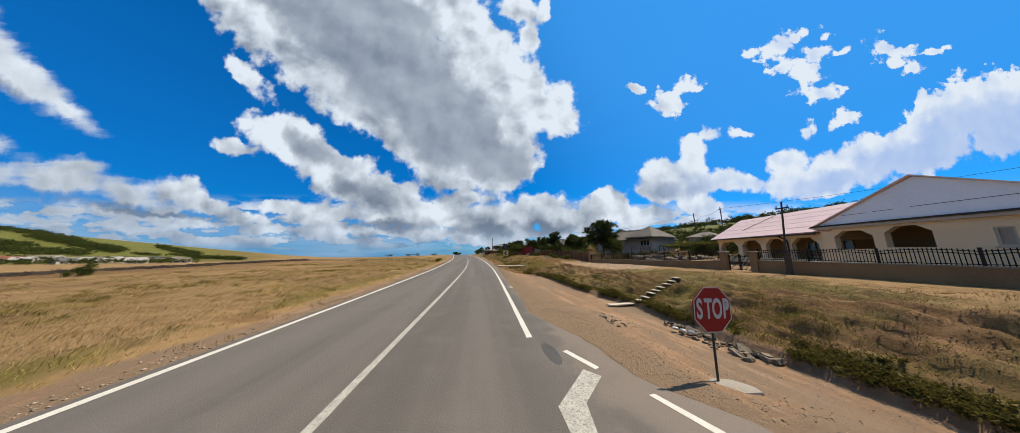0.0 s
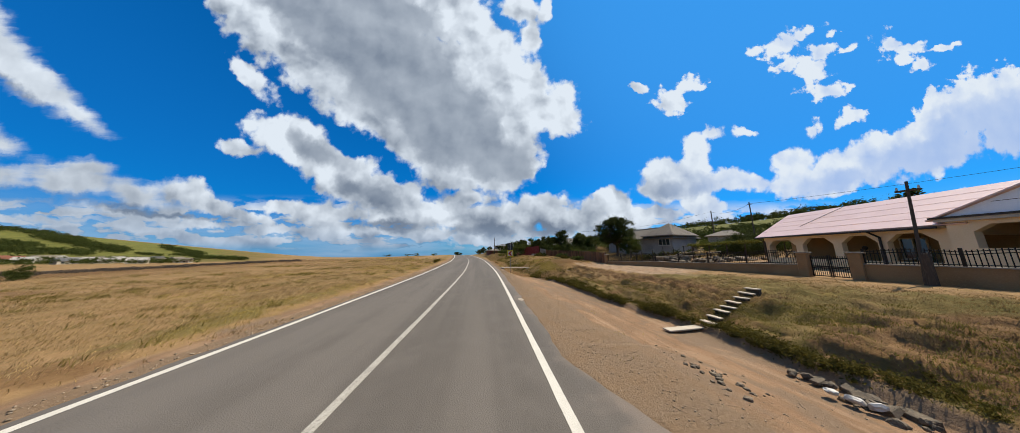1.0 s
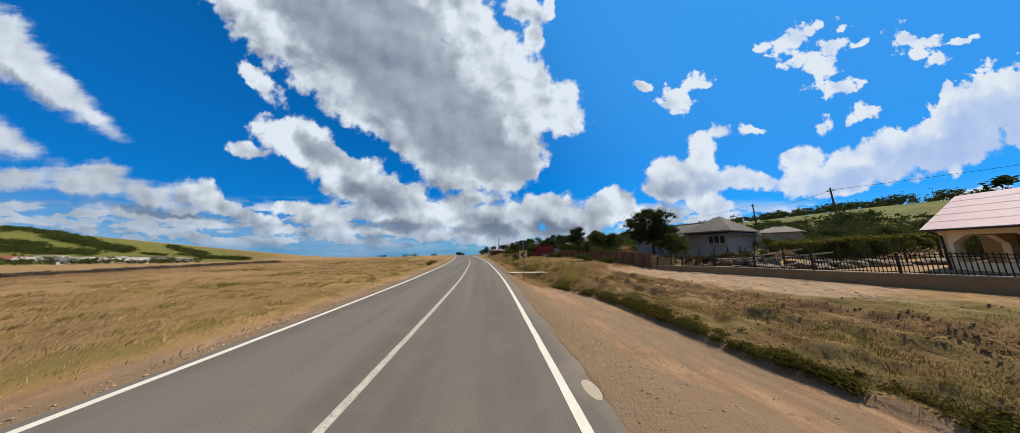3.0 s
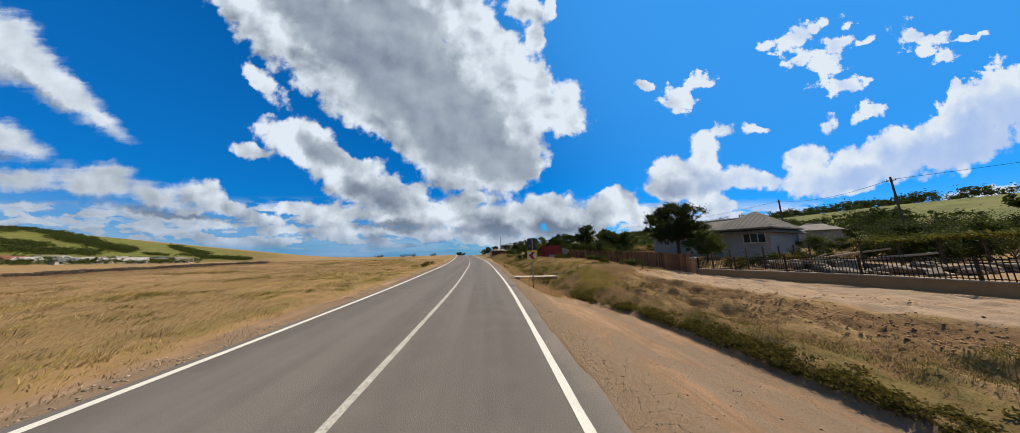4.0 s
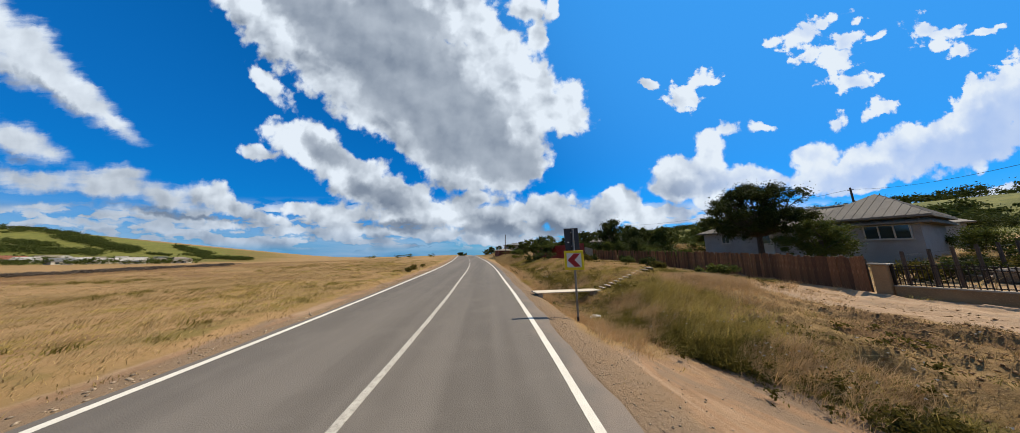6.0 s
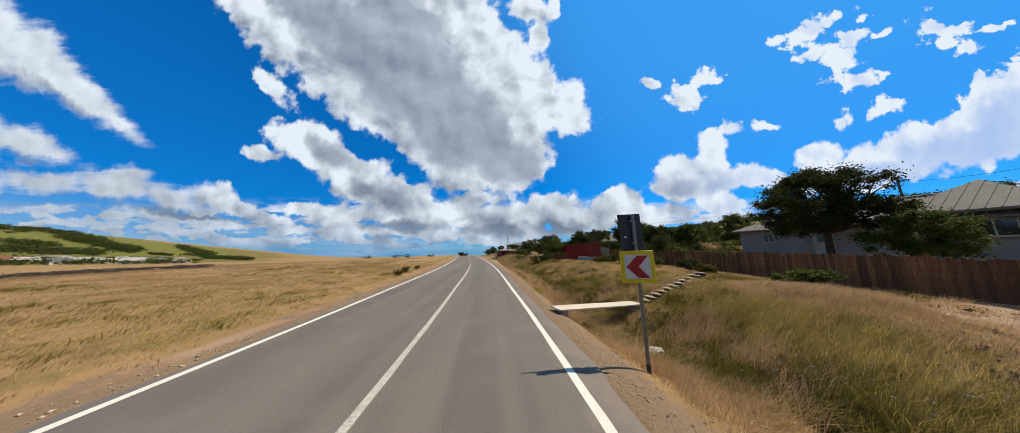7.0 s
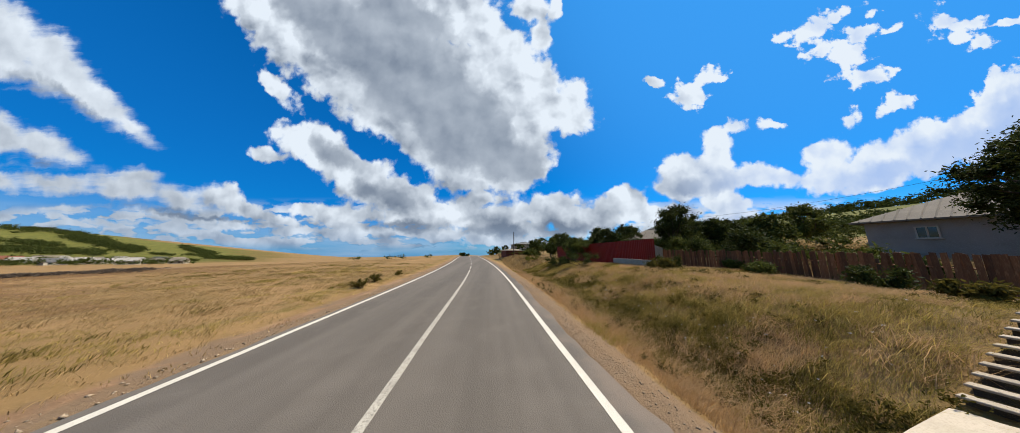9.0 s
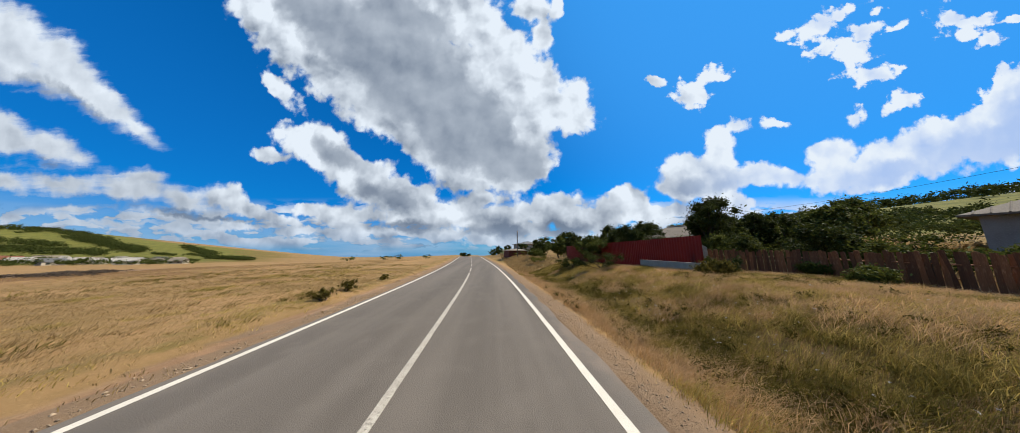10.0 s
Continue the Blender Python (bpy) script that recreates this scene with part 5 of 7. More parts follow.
    window(th, pose(7.5, 2.93, 0.55), 0.55, 1.45, 1)
    window(th, pose(12.0, 2.16, 1.2), 1.3, 1.0)
    window(th, pose(14.62, 0.13, 1.5), 0.4, 0.72, 1, pane=M_CURTAIN)
    bm = bmesh.new()
    bmesh.ops.create_cone(bm, cap_ends=True, segments=14, radius1=0.14, radius2=0.12, depth=0.05, matrix=pose(3.9, 2.94, 1.5, 90, 0, 0))
    part("wall_lamp", bm, M_FASCIA, th, "round dark fitting on the porch wall")


def hip_house(name, m, L, D, H, rise, inset, wall, roof_mat, label, windows=(), ribs=0.0, over=0.45, inset_left=None):
    th = thing(name, m, label, "house")
    for nm, b in (("front_wall", (0, L, 0, 0.25)), ("back_wall", (0, L, D - 0.25, D)), ("side_wall", (0, 0.25, 0.252, D - 0.252)), ("side_wall", (L - 0.25, L, 0.252, D - 0.252))):
        part(nm, box(bmesh.new(), *b, -0.6, H), wall, th)
    o = over
    e = [(-o, -o, H), (L + o, -o, H), (L + o, D + o, H), (-o, D + o, H)]
    left = inset if inset_left is None else inset_left
    r = [(left, D / 2, H + rise), (L - inset, D / 2, H + rise)]
    bm = bmesh.new()
    ve = [bm.verts.new(p) for p in e]
    vr = [bm.verts.new(p) for p in r]
    lo = [bm.verts.new((x, y, H - 0.1)) for x, y, z in e]
    for f in ((ve[0], ve[1], vr[1], vr[0]), (ve[1], ve[2], vr[1]), (ve[2], ve[3], vr[0], vr[1]), (ve[3], ve[0], vr[0]), lo[::-1]):
        bm.faces.new(f)
    for i in range(4):
        bm.faces.new((lo[i], lo[(i + 1) % 4], ve[(i + 1) % 4], ve[i]))
    bmesh.ops.recalc_face_normals(bm, faces=bm.faces)
    roof = part("roof", bm, roof_mat, th)
    if ribs:
        n = int((L + 2 * o) / ribs)
        for k in range(1, n):
            x = -o + (L + 2 * o) * k / n
            f = 1.0
            if x < left:
                f = (x + o) / (left + o)
            elif x > L - inset:
                f = (L + o - x) / (inset + o)
            bm = bmesh.new()
            tube(bm, (x, -o, H + 0.01), (x, -o + (D / 2 + o) * f, H + rise * f + 0.01), 0.035, 0.035, 5)
            part("roof_rib", bm, roof_mat, roof)
        n = int((D + 2 * o) / ribs)
        for k in range(1, n):
            y = -o + (D + 2 * o) * k / n
            f = 1 - abs(y - D / 2) / (D / 2 + o)
            bm = bmesh.new()
            tube(bm, (L + o, y, H + 0.01), (L + o - (inset + o) * f, y, H + rise * f + 0.01), 0.035, 0.035, 5)
            part("roof_rib", bm, roof_mat, roof)
    bm = bmesh.new()
    tube(bm, (*r[0][:2], r[0][2] + 0.03), (*r[1][:2], r[1][2] + 0.03), 0.08, 0.08, 6)
    part("ridge", bm, roof_mat, roof)
    for x, z, w, h, n in windows:
        window(th, pose(x, -0.05, z), w, h, n)
    return th


cream_house()
grey = hip_house("house", pose(27.6, 42.9, 1.5, 0, 0, -77), 11.9, 5.8, 2.72, 1.86, 1.6, M_GREYWALL, M_GREYROOF,
                 "grey unpainted house with a weathered hipped roof", ((1.6, 1.55, 0.7, 0.72, 2), (9.9, 1.6, 1.7, 0.98, 3)), ribs=0.4, inset_left=3.4)
part("door", box(bmesh.new(), 4.4, 5.4, -0.10, -0.003, 0.45, 2.45, 0.02), M_TRIM, grey, "white half-glazed porch door")
part("door_pane", box(bmesh.new(), 4.6, 5.2, -0.115, -0.103, 1.5, 2.25), M_PANE, grey)
part("front_block", box(bmesh.new(), 7.6, 11.905, -0.006, 5.4, 2.5, 3.1), M_GREYWALL, grey)


def front_roof(parent):
    bm = bmesh.new()
    x0, x1, y0, y1, tip = 7.3, 12.4, -0.5, 5.7, Vector((10.3, 2.2, 5.15))
    eave = [Vector(p) for p in ((x0, y0, 3.15), (x1, y0, 3.15), (x1, y1, 3.15), (x0, y1, 3.15))]
    ve, low, vt = [bm.verts.new(p) for p in eave], [bm.verts.new(p - Vector((0, 0, 0.14))) for p in eave], bm.verts.new(tip)
    for i in range(4):
        j = (i + 1) % 4
        bm.faces.new((ve[i], ve[j], vt))
        bm.faces.new((low[i], low[j], ve[j], ve[i]))
    bm.faces.new(low[::-1])
    bmesh.ops.recalc_face_normals(bm, faces=bm.faces)
    roof = part("front_roof", bm, M_GREYROOF, parent)
    for a, b in ((0, 1), (1, 2)):
        n = 13
        for k in range(1, n):
            p = eave[a].lerp(eave[b], k / n)
            f = 1 - abs(2 * k / n - 1)
            q = p.lerp(tip, f) if abs(2 * k / n - 1) < 0.02 else eave[a if k < n / 2 else b].lerp(tip, f)
            part("roof_rib", pipe(bmesh.new(), [p + Vector((0, 0, 0.01)), q + Vector((0, 0, 0.01))], 0.03, 5), M_GREYROOF, roof)


front_roof(grey)
hip_house("house", pose(48.5, 41.0, 2.9, 0, 0, -70), 4.6, 4.6, 2.3, 1.1, 1.6, M_GREYWALL, M_GREYROOF, "low grey house with a hipped roof far up the slope")
hip_house("house", pose(23.5, 62.5, at(25, 60), 0, 0, -60), 6.0, 5.0, 2.3, 1.6, 2.0, M_GREYWALL, M_GREYROOF, "small grey house among the trees")
hip_house("house", pose(31.5, 70.0, at(32, 68), 0, 0, -50), 7.0, 4.5, 2.0, 1.2, 2.0, M_WHITEWASH, M_GREYROOF, "pale shed with a low grey roof")
hip_house("house", pose(5.0, 95.0, at(6, 92), 0, 0, -80), 6.0, 5.0, 1.9, 0.5, 1.5, M_BROWNWALL, M_GREYROOF, "small brown-red house beside the road further on")
hip_house("house", pose(9.5, 112.0, at(11, 108), 0, 0, -75), 9.0, 6.0, 3.6, 0.8, 2.0, M_WHITEWASH, M_STEEL, "white house with a pale metal roof further on")


# ---------------------------------------------------------------- wooden, red and wire fences
def polyline(points, step):
    out, carry = [], 0.0
    for (x0, y0), (x1, y1) in zip(points, points[1:]):
        d = math.hypot(x1 - x0, y1 - y0)
        s = carry
        while s < d:
            out.append((x0 + (x1 - x0) * s / d, y0 + (y1 - y0) * s / d, math.degrees(math.atan2(y1 - y0, x1 - x0))))
            s += step
        carry = s - d
    return out


WOOD = [(17.0, 27.5), (18.5, 36.0), (17.9, 43.0), (15.6, 47.5)]


def wooden_fence():
    th = thing("wooden_fence", pose(0, 0, 0), "old red-brown plank fence, some boards leaning", "fence")
    shapes = []
    for k in range(5):
        bm = bmesh.new()
        w = 0.066 - 0.003 * (k % 3)
        tops = ([(w, 0.97), (0, 1.0), (-w, 0.97)], [(w, 1.0), (-w, 0.985)], [(w, 0.96), (0.02, 1.0), (-w, 0.98)], [(w, 0.95), (-w, 0.95)], [(w, 0.985), (-w, 1.0)])[k]
        prism(bm, [(-w, 0.0), (w, 0.0)] + tops, -0.011, 0.011)
        shapes.append(mesh_of("plank", bm, M_PLANK))
    rnd = random.Random(5)
    pts = polyline(WOOD, 0.13)
    for i, (x, y, a) in enumerate(pts):
        g = at(x, y) - 0.05
        loose = 1.0 if y > 35 else 0.3
        ob = new("plank", shapes[rnd.randrange(5)])
        top = float(np.interp(y, [27, 33, 37, 44, 48], [2.10, 2.22, 2.27, 2.33, 2.42])) + rnd.uniform(-0.06, 0.04) + (0.05 if i % 9 == 0 else 0)
        ob.matrix_basis = Matrix.Translation((x + rnd.uniform(-0.01, 0.01), y, g)) @ pose(0, 0, 0, rnd.gauss(0, 2.0 * loose), rnd.gauss(0, 1.1 * loose) if rnd.random() < 0.93 else rnd.gauss(0, 5 * loose), a + rnd.gauss(0, 4)) @ Matrix.Diagonal((1, 1, top - g, 1))
        ob.parent = th
    for h in (0.35, 0.85):
        for (x0, y0), (x1, y1) in zip(WOOD, WOOD[1:]):
            bm = bmesh.new()
            n = 4
            for k in range(n):
                f, q = k / n, (k + 1) / n
                p = [(x0 + (x1 - x0) * t + 0.05, y0 + (y1 - y0) * t) for t in (f, q)]
                tube(bm, (*p[0], at(*p[0]) + h), (*p[1], at(*p[1]) + h), 0.03, 0.03, 5)
            part("rail", bm, M_PLANK, th)
    for x, y, a in polyline(WOOD, 2.2):
        bm = bmesh.new()
        tube(bm, (x + 0.1, y, at(x, y) - 0.2), (x + 0.1, y, 2.0), 0.06, 0.055, 8)
        part("post", bm, M_POLE, th)


def red_fence():
    th = thing("sheet_fence", pose(0, 0, 0), "dark red sheet-metal fence, whitewashed footing at one end", "fence")
    pts = polyline([(13.9, 45.2), (12.6, 64.5)], 1.2)
    for i, ((x0, y0, a), (x1, y1, b)) in enumerate(zip(pts, pts[1:])):
        d = Vector((x1 - x0, y1 - y0, 0))
        out = Vector((-d.y, d.x, 0)).normalized()
        n = 12
        bm = bmesh.new()
        ztop = np.interp(y0, [45, 64.5], [3.2, 2.9])
        cols = []
        for k in range(n + 1):
            p = Vector((x0, y0, 0)) + d * (k / n) + out * (0.018 if k % 2 else 0.0)
            low = 1.62 if i < 4 else at(x0, y0) - 0.05
            cols.append([bm.verts.new((p.x, p.y, low)), bm.verts.new((p.x, p.y, ztop))])
        for p, q in zip(cols, cols[1:]):
            bm.faces.new((p[0], q[0], q[1], p[1]))
        bmesh.ops.solidify(bm, geom=bm.faces[:], thickness=0.004)
        part("sheet", bm, M_REDFENCE, th)
    for i in range(4):
        (x0, y0, a), (x1, y1, b) = pts[i], pts[i + 1]
        bm = box(bmesh.new(), 0, 1.2, -0.1, 0.1, 0.9, 1.615, 0.01, m=pose(x0, y0, 0, 0, 0, a))
        part("footing", bm, M_WHITEWASH, th, "whitewashed masonry footing")
    bm = bmesh.new()
    for k in range(11):
        tube(bm, (14.3 + 0.13 * k, 45.8 + 0.08 * k, at(15, 46) - 0.1), (14.3 + 0.13 * k, 45.8 + 0.08 * k, 2.75 - 0.02 * k), 0.07, 0.07, 6)
    solid("metal_sheet", bm, M_STEEL, "grey corrugated sheet closing the gap between the fences", "metal sheet")


def wire_fence():
    th = thing("post_fence", pose(0, 0, 0), "row of dark wooden posts with wire behind the plinth", "fence")
    tops = []
    for k in range(8):
        x, y = 18.7 + 1.62 * k, 27.35 + 0.1 * k
        z = at(x, y)
        bm = bmesh.new()
        tube(bm, (x, y, z - 0.2), (x + 0.04 * math.sin(k * 2.3), y, 2.3 + 0.1 * k), 0.06, 0.045, 7)
        part("post", bm, M_POLE, th)
        tops.append(Vector((x, y, 2.15 + 0.1 * k)))
    for dz in (0, -0.45):
        bm = bmesh.new()
        for a, b in zip(tops, tops[1:]):
            tube(bm, a + Vector((0, 0, dz)), b + Vector((0, 0, dz)), 0.004, 0.004, 4, False)
        part("wire", bm, M_WIRE, th)


wooden_fence()
red_fence()
wire_fence()


# ---------------------------------------------------------------- trees and shrubs
def leaf_cloud(rng, clumps, count, size, spread=1.0):
    """Folded leaves scattered through clumps (centre, radii); vertices and triangles."""
    c = np.array([k[0] for k in clumps])
    r = np.array([k[1] for k in clumps])
    w = r.prod(1) ** 0.67
    idx = rng.choice(len(clumps), count, p=w / w.sum())
    d = rng.normal(size=(count, 3))
    d /= np.linalg.norm(d, axis=1)[:, None]
    rad = np.minimum(np.abs(rng.normal(size=count)) * 0.62, 1.7)[:, None] * spread
    p = c[idx] + d * rad * r[idx]
    a = rng.normal(size=(count, 3)) + d * 0.4
    a[:, 2] -= 0.35
    a /= np.linalg.norm(a, axis=1)[:, None]
    b = np.cross(a, rng.normal(size=(count, 3)))
    b /= np.linalg.norm(b, axis=1)[:, None] + 1e-9
    s = size * rng.uniform(0.6, 1.35, (count, 1))
    n = np.cross(a, b)
    v = np.stack([p - a * s, p + b * s * 0.42 + n * s * 0.12, p + a * s, p - b * s * 0.42 + n * s * 0.12], 1).reshape(-1, 3)
    i = np.arange(count)[:, None] * 4
    f = (i + np.array([0, 1, 2, 0, 2, 3])).ravel()
    return v, f


def crown_clumps(rng, h0, radius, height, n, size, squash=0.8, low=-0.8):
    """Clumps through an uneven crown: some inside, most near its skin, a few sprays standing out."""
    out = []
    lobes = [(rng.uniform(0, 6.283), rng.uniform(0.75, 1.2)) for k in range(5)]
    for k in range(n):
        a, u = rng.uniform(0, 6.283), rng.uniform(low, 1)
        lobe = max(q * math.exp(-3.0 * (1 - math.cos(a - b))) for b, q in lobes)
        reach = (0.42 + 0.66 * lobe) * (rng.uniform(0.25, 0.7) if k % 3 == 0 else rng.uniform(0.7, 1.05))
        rr = math.sqrt(max(0.0, 1 - u * u)) * radius * reach
        s = size * (rng.uniform(0.35, 0.6) if k % 4 == 1 else rng.uniform(0.7, 1.2))
        out.append(((rr * math.cos(a), rr * math.sin(a), h0 + u * height * (0.75 + 0.35 * lobe) * rng.uniform(0.8, 1.0)), (s, s, s * squash)))
    return out


def tree(x, y, height, radius, seed, mat, leaves=5000, leaf=0.13, label="leafy green tree with a broad crown", trunk=0.3, r0=0.13, name="tree", category="tree", group="", nclump=80, low=-0.95, clump=0.20):
    rng = np.random.default_rng(seed)
    th = thing(name, pose(x, y, at(x, y) - 0.05), label, category, group)
    clear = height * trunk
    mid = height * (0.44 + trunk * 0.4)
    ch = height - mid - radius * 0.12
    cl = crown_clumps(rng, mid, radius * 0.78, ch * 0.86, nclump, radius * clump, low=low)
    bm = bmesh.new()
    top = Vector((rng.normal() * 0.12, rng.normal() * 0.12, clear))
    tube(bm, (0, 0, -0.1), (top.x * 0.5, top.y * 0.5, clear * 0.5), r0 * 1.15, r0 * 0.9, 9)
    tube(bm, (top.x * 0.5, top.y * 0.5, clear * 0.48), top, r0 * 0.9, r0 * 0.8, 9)
    part("trunk", bm, M_BARK, th)
    for k in range(0, len(cl), 4):
        bm = bmesh.new()
        end = Vector(cl[k][0])
        mid_p = top.lerp(end, 0.5) + Vector((rng.normal(), rng.normal(), 0.4)) * radius * 0.06
        tube(bm, top - Vector((0, 0, 0.05)), mid_p, r0 * 0.5, r0 * 0.3, 6)
        tube(bm, mid_p, end, r0 * 0.3, r0 * 0.08, 5)
        part("limb", bm, M_BARK, th)
    v, f = leaf_cloud(rng, cl, leaves, leaf)
    ob = new("crown", raw_mesh("crown", v, f, 3, mat))
    ob.parent = th
    return th


def shrub(x, y, height, radius, seed, mat, leaves=1500, leaf=0.1, label="dense green garden shrub", group="", name="shrub", ry=None):
    rng = np.random.default_rng(seed)
    cl = [((rng.uniform(-1, 1) * radius * 0.75, rng.uniform(-1, 1) * (ry or radius) * 0.75, height * rng.uniform(0.15, 0.75)), (radius * rng.uniform(0.25, 0.45), (ry or radius) * rng.uniform(0.25, 0.45), height * rng.uniform(0.16, 0.3))) for k in range(14)]
    v, f = leaf_cloud(rng, cl, leaves, leaf)
    v[:, 2] = np.maximum(v[:, 2], -0.05)
    th = thing(name, pose(x, y, at(x, y)), label, "shrub", group)
    ob = new("foliage", raw_mesh("foliage", v, f, 3, mat))
    ob.parent = th
    bm = bmesh.new()
    for k in range(6):
        e = cl[k][0]
        tube(bm, (0.1 * math.cos(k), 0.1 * math.sin(k), -0.1), e, 0.03, 0.012, 5)
    part("stems", bm, M_BARK, th)
    return th


tree(24.2, 35.5, 7.3, 3.8, 1, M_LEAF, 62000, 0.072, "large dark broad-crowned tree in front of the grey house", 0.34, 0.2, nclump=230, low=-0.72, clump=0.14)
tree(24.2, 32.5, 3.7, 2.25, 2, M_LEAF_B, 22000, 0.06, "small fruit tree beside the grey house", 0.3, 0.09)
tree(20.8, 51.0, 6.2, 2.8, 4, M_LEAF, 22000, 0.10, "tall rounded green tree behind the red fence", 0.25, 0.15)
tree(24.6, 50.4, 4.6, 1.5, 5, M_LEAF, 9000, 0.09, "slim green tree behind the fence", 0.25, 0.1)
tree(41.5, 54.0, 6.2, 3.2, 6, M_LEAF_B, 14000, 0.13, "tall airy tree on the slope", 0.25, 0.14)
tree(20.4, 58.5, 5.0, 2.6, 7, M_LEAF, 14000, 0.10, "green tree behind the red fence", 0.2, 0.12)
tree(17.2, 57.0, 4.4, 2.2, 8, M_LEAF, 12000, 0.10, "green tree behind the red fence", 0.2, 0.12)
tree(12.2, 56.0, 3.3, 2.2, 9, M_LEAF_B, 12000, 0.075, "small light green tree before the red fence", 0.3, 0.07)
tree(14.8, 66.0, 4.0, 2.3, 10, M_LEAF, 10000, 0.10, "green tree further along the road", 0.2, 0.1)
for k, (x, y, h, r) in enumerate(((13.5, 71, 4.2, 2.4), (16.5, 76, 5.2, 3.0), (12.0, 79, 3.6, 2.0), (19, 84, 5.5, 3.2), (14.0, 90, 4.5, 2.6), (11.0, 100, 4.2, 2.4), (17, 98, 5.6, 3.4), (7.0, 108, 3.6, 2.2), (4.0, 118, 3.8, 2.4), (1.8, 124, 3.2, 2.2), (23, 70, 6.0, 3.2), (28, 78, 6.2, 3.4), (26, 66, 5.2, 2.8), (30, 60, 5.2, 2.6), (34, 66, 5.5, 3.0), (24, 92, 6.5, 3.6), (21, 108, 6.5, 3.8))):
    tree(x, y, h, r, 30 + k, M_LEAF if k % 3 else M_LEAF_B, 6500, 0.14, "green tree in the row along the village road", 0.15, 0.12, group="roadside trees", nclump=44)
tree(-9.5, 121, 1.7, 2.6, 60, M_LEAF, 2200, 0.22, "dark tree on the crest beside the road", 0.1, 0.1, nclump=18)
tree(97, 36, 9.0, 5.5, 71, M_LEAF, 3500, 0.4, "dark tree on the hillside behind the pink roof", 0.2, 0.2, nclump=26)
tree(103, 30, 7.5, 5.0, 72, M_LEAF, 3000, 0.4, "dark tree on the hillside behind the pink roof", 0.2, 0.2, nclump=26)
for k, (x, y, h, r) in enumerate(((34.0, 26.2, 3.0, 2.0), (37.5, 28.6, 3.2, 2.2), (35.5, 27.0, 3.3, 2.2), (38, 24.0, 3.2, 2.4), (41, 27.5, 3.2, 2.6), (43.5, 22.5, 3.4, 2.8), (36, 31.6, 2.4, 1.8), (49, 31, 3.6, 3.0), (33.0, 24.4, 2.3, 1.8), (36, 20.5, 2.7, 2.0), (48, 18, 3.9, 3.2), (52, 38, 3.2, 3.0), (40, 19.5, 3.0, 2.4), (45, 27, 3.2, 2.6))):
    shrub(x, y, h, r, 80 + k, M_LEAF if k % 3 else M_LEAF_B, 15000, 0.062, "dense dark green shrub in the garden", "garden shrubs")
rb = random.Random(8)
for k in range(13):
    x, y = 20.6 + 0.30 * k + rb.uniform(-0.8, 0.8), 42.5 + 1.75 * k + rb.uniform(-0.5, 0.5)
    shrub(x, y, rb.uniform(1.7, 3.0), rb.uniform(1.3, 1.9), 260 + k, M_LEAF if k % 3 else M_LEAF_B, 6500, 0.085, "dense green bush in the row behind the plank fence", "bush row")
for k in range(9):
    x, y = 25.5 + 0.9 * k + rb.uniform(-1.0, 1.0), 47 + 2.6 * k + rb.uniform(-0.6, 0.6)
    tree(x, y, rb.uniform(4.2, 5.8), rb.uniform(1.9, 2.7), 280 + k, M_LEAF if k % 2 else M_LEAF_B, 9000, 0.12, "green tree among the gardens behind the fence", 0.2, 0.11, group="garden trees")
for k in range(6):
    shrub(22.6 + 1.3 * k, 28.9 - 0.25 * k, 0.95 + 0.06 * k, 0.85, 110 + k, M_LEAF if k % 3 else M_WEED, 2000, 0.07, "tangled dark hedge along the post fence", "hedge")
for k, (x, y, h, r) in enumerate(((30.5, 46.5, 1.8, 1.6), (34, 50, 1.6, 1.8), (29, 54, 1.8, 1.6), (25.5, 46.5, 1.3, 1.2), (45, 44, 2.2, 2.4), (20.5, 44.6, 1.2, 1.1), (22.6, 41.2, 1.5, 1.3), (23.6, 44.6, 2.1, 1.5), (21.0, 38.6, 1.2, 1.0))):
    shrub(x, y, h, r, 130 + k, M_LEAF if k % 2 else M_LEAF_B, 6000, 0.09, "dense green shrub behind the plank fence", "shrubs behind the fence")
for k, (x, y, h, r, mt) in enumerate(((17.7, 43.2, 0.7, 0.5, M_LEAF_B), (15.4, 31.6, 0.75, 0.8, M_LEAF_B), (15.9, 37.2, 0.9, 0.8, M_LEAF), (16.6, 41.0, 0.8, 0.7, M_LEAF_B), (14.9, 35.3, 0.6, 0.6, M_WEED), (14.6, 44.6, 0.9, 0.8, M_LEAF), (13.4, 44.2, 0.9, 0.8, M_WEED), (10.6, 50.5, 1.4, 1.4, M_LEAF), (9.6, 54.5, 1.2, 1.3, M_LEAF), (8.9, 66, 1.2, 1.6, M_LEAF_Y), (8.2, 90, 1.3, 2.2, M_LEAF_Y))):
    shrub(x, y, h, r, 150 + k, mt, 3500, 0.065, "low wild bush in the dry grass", "wild bushes")
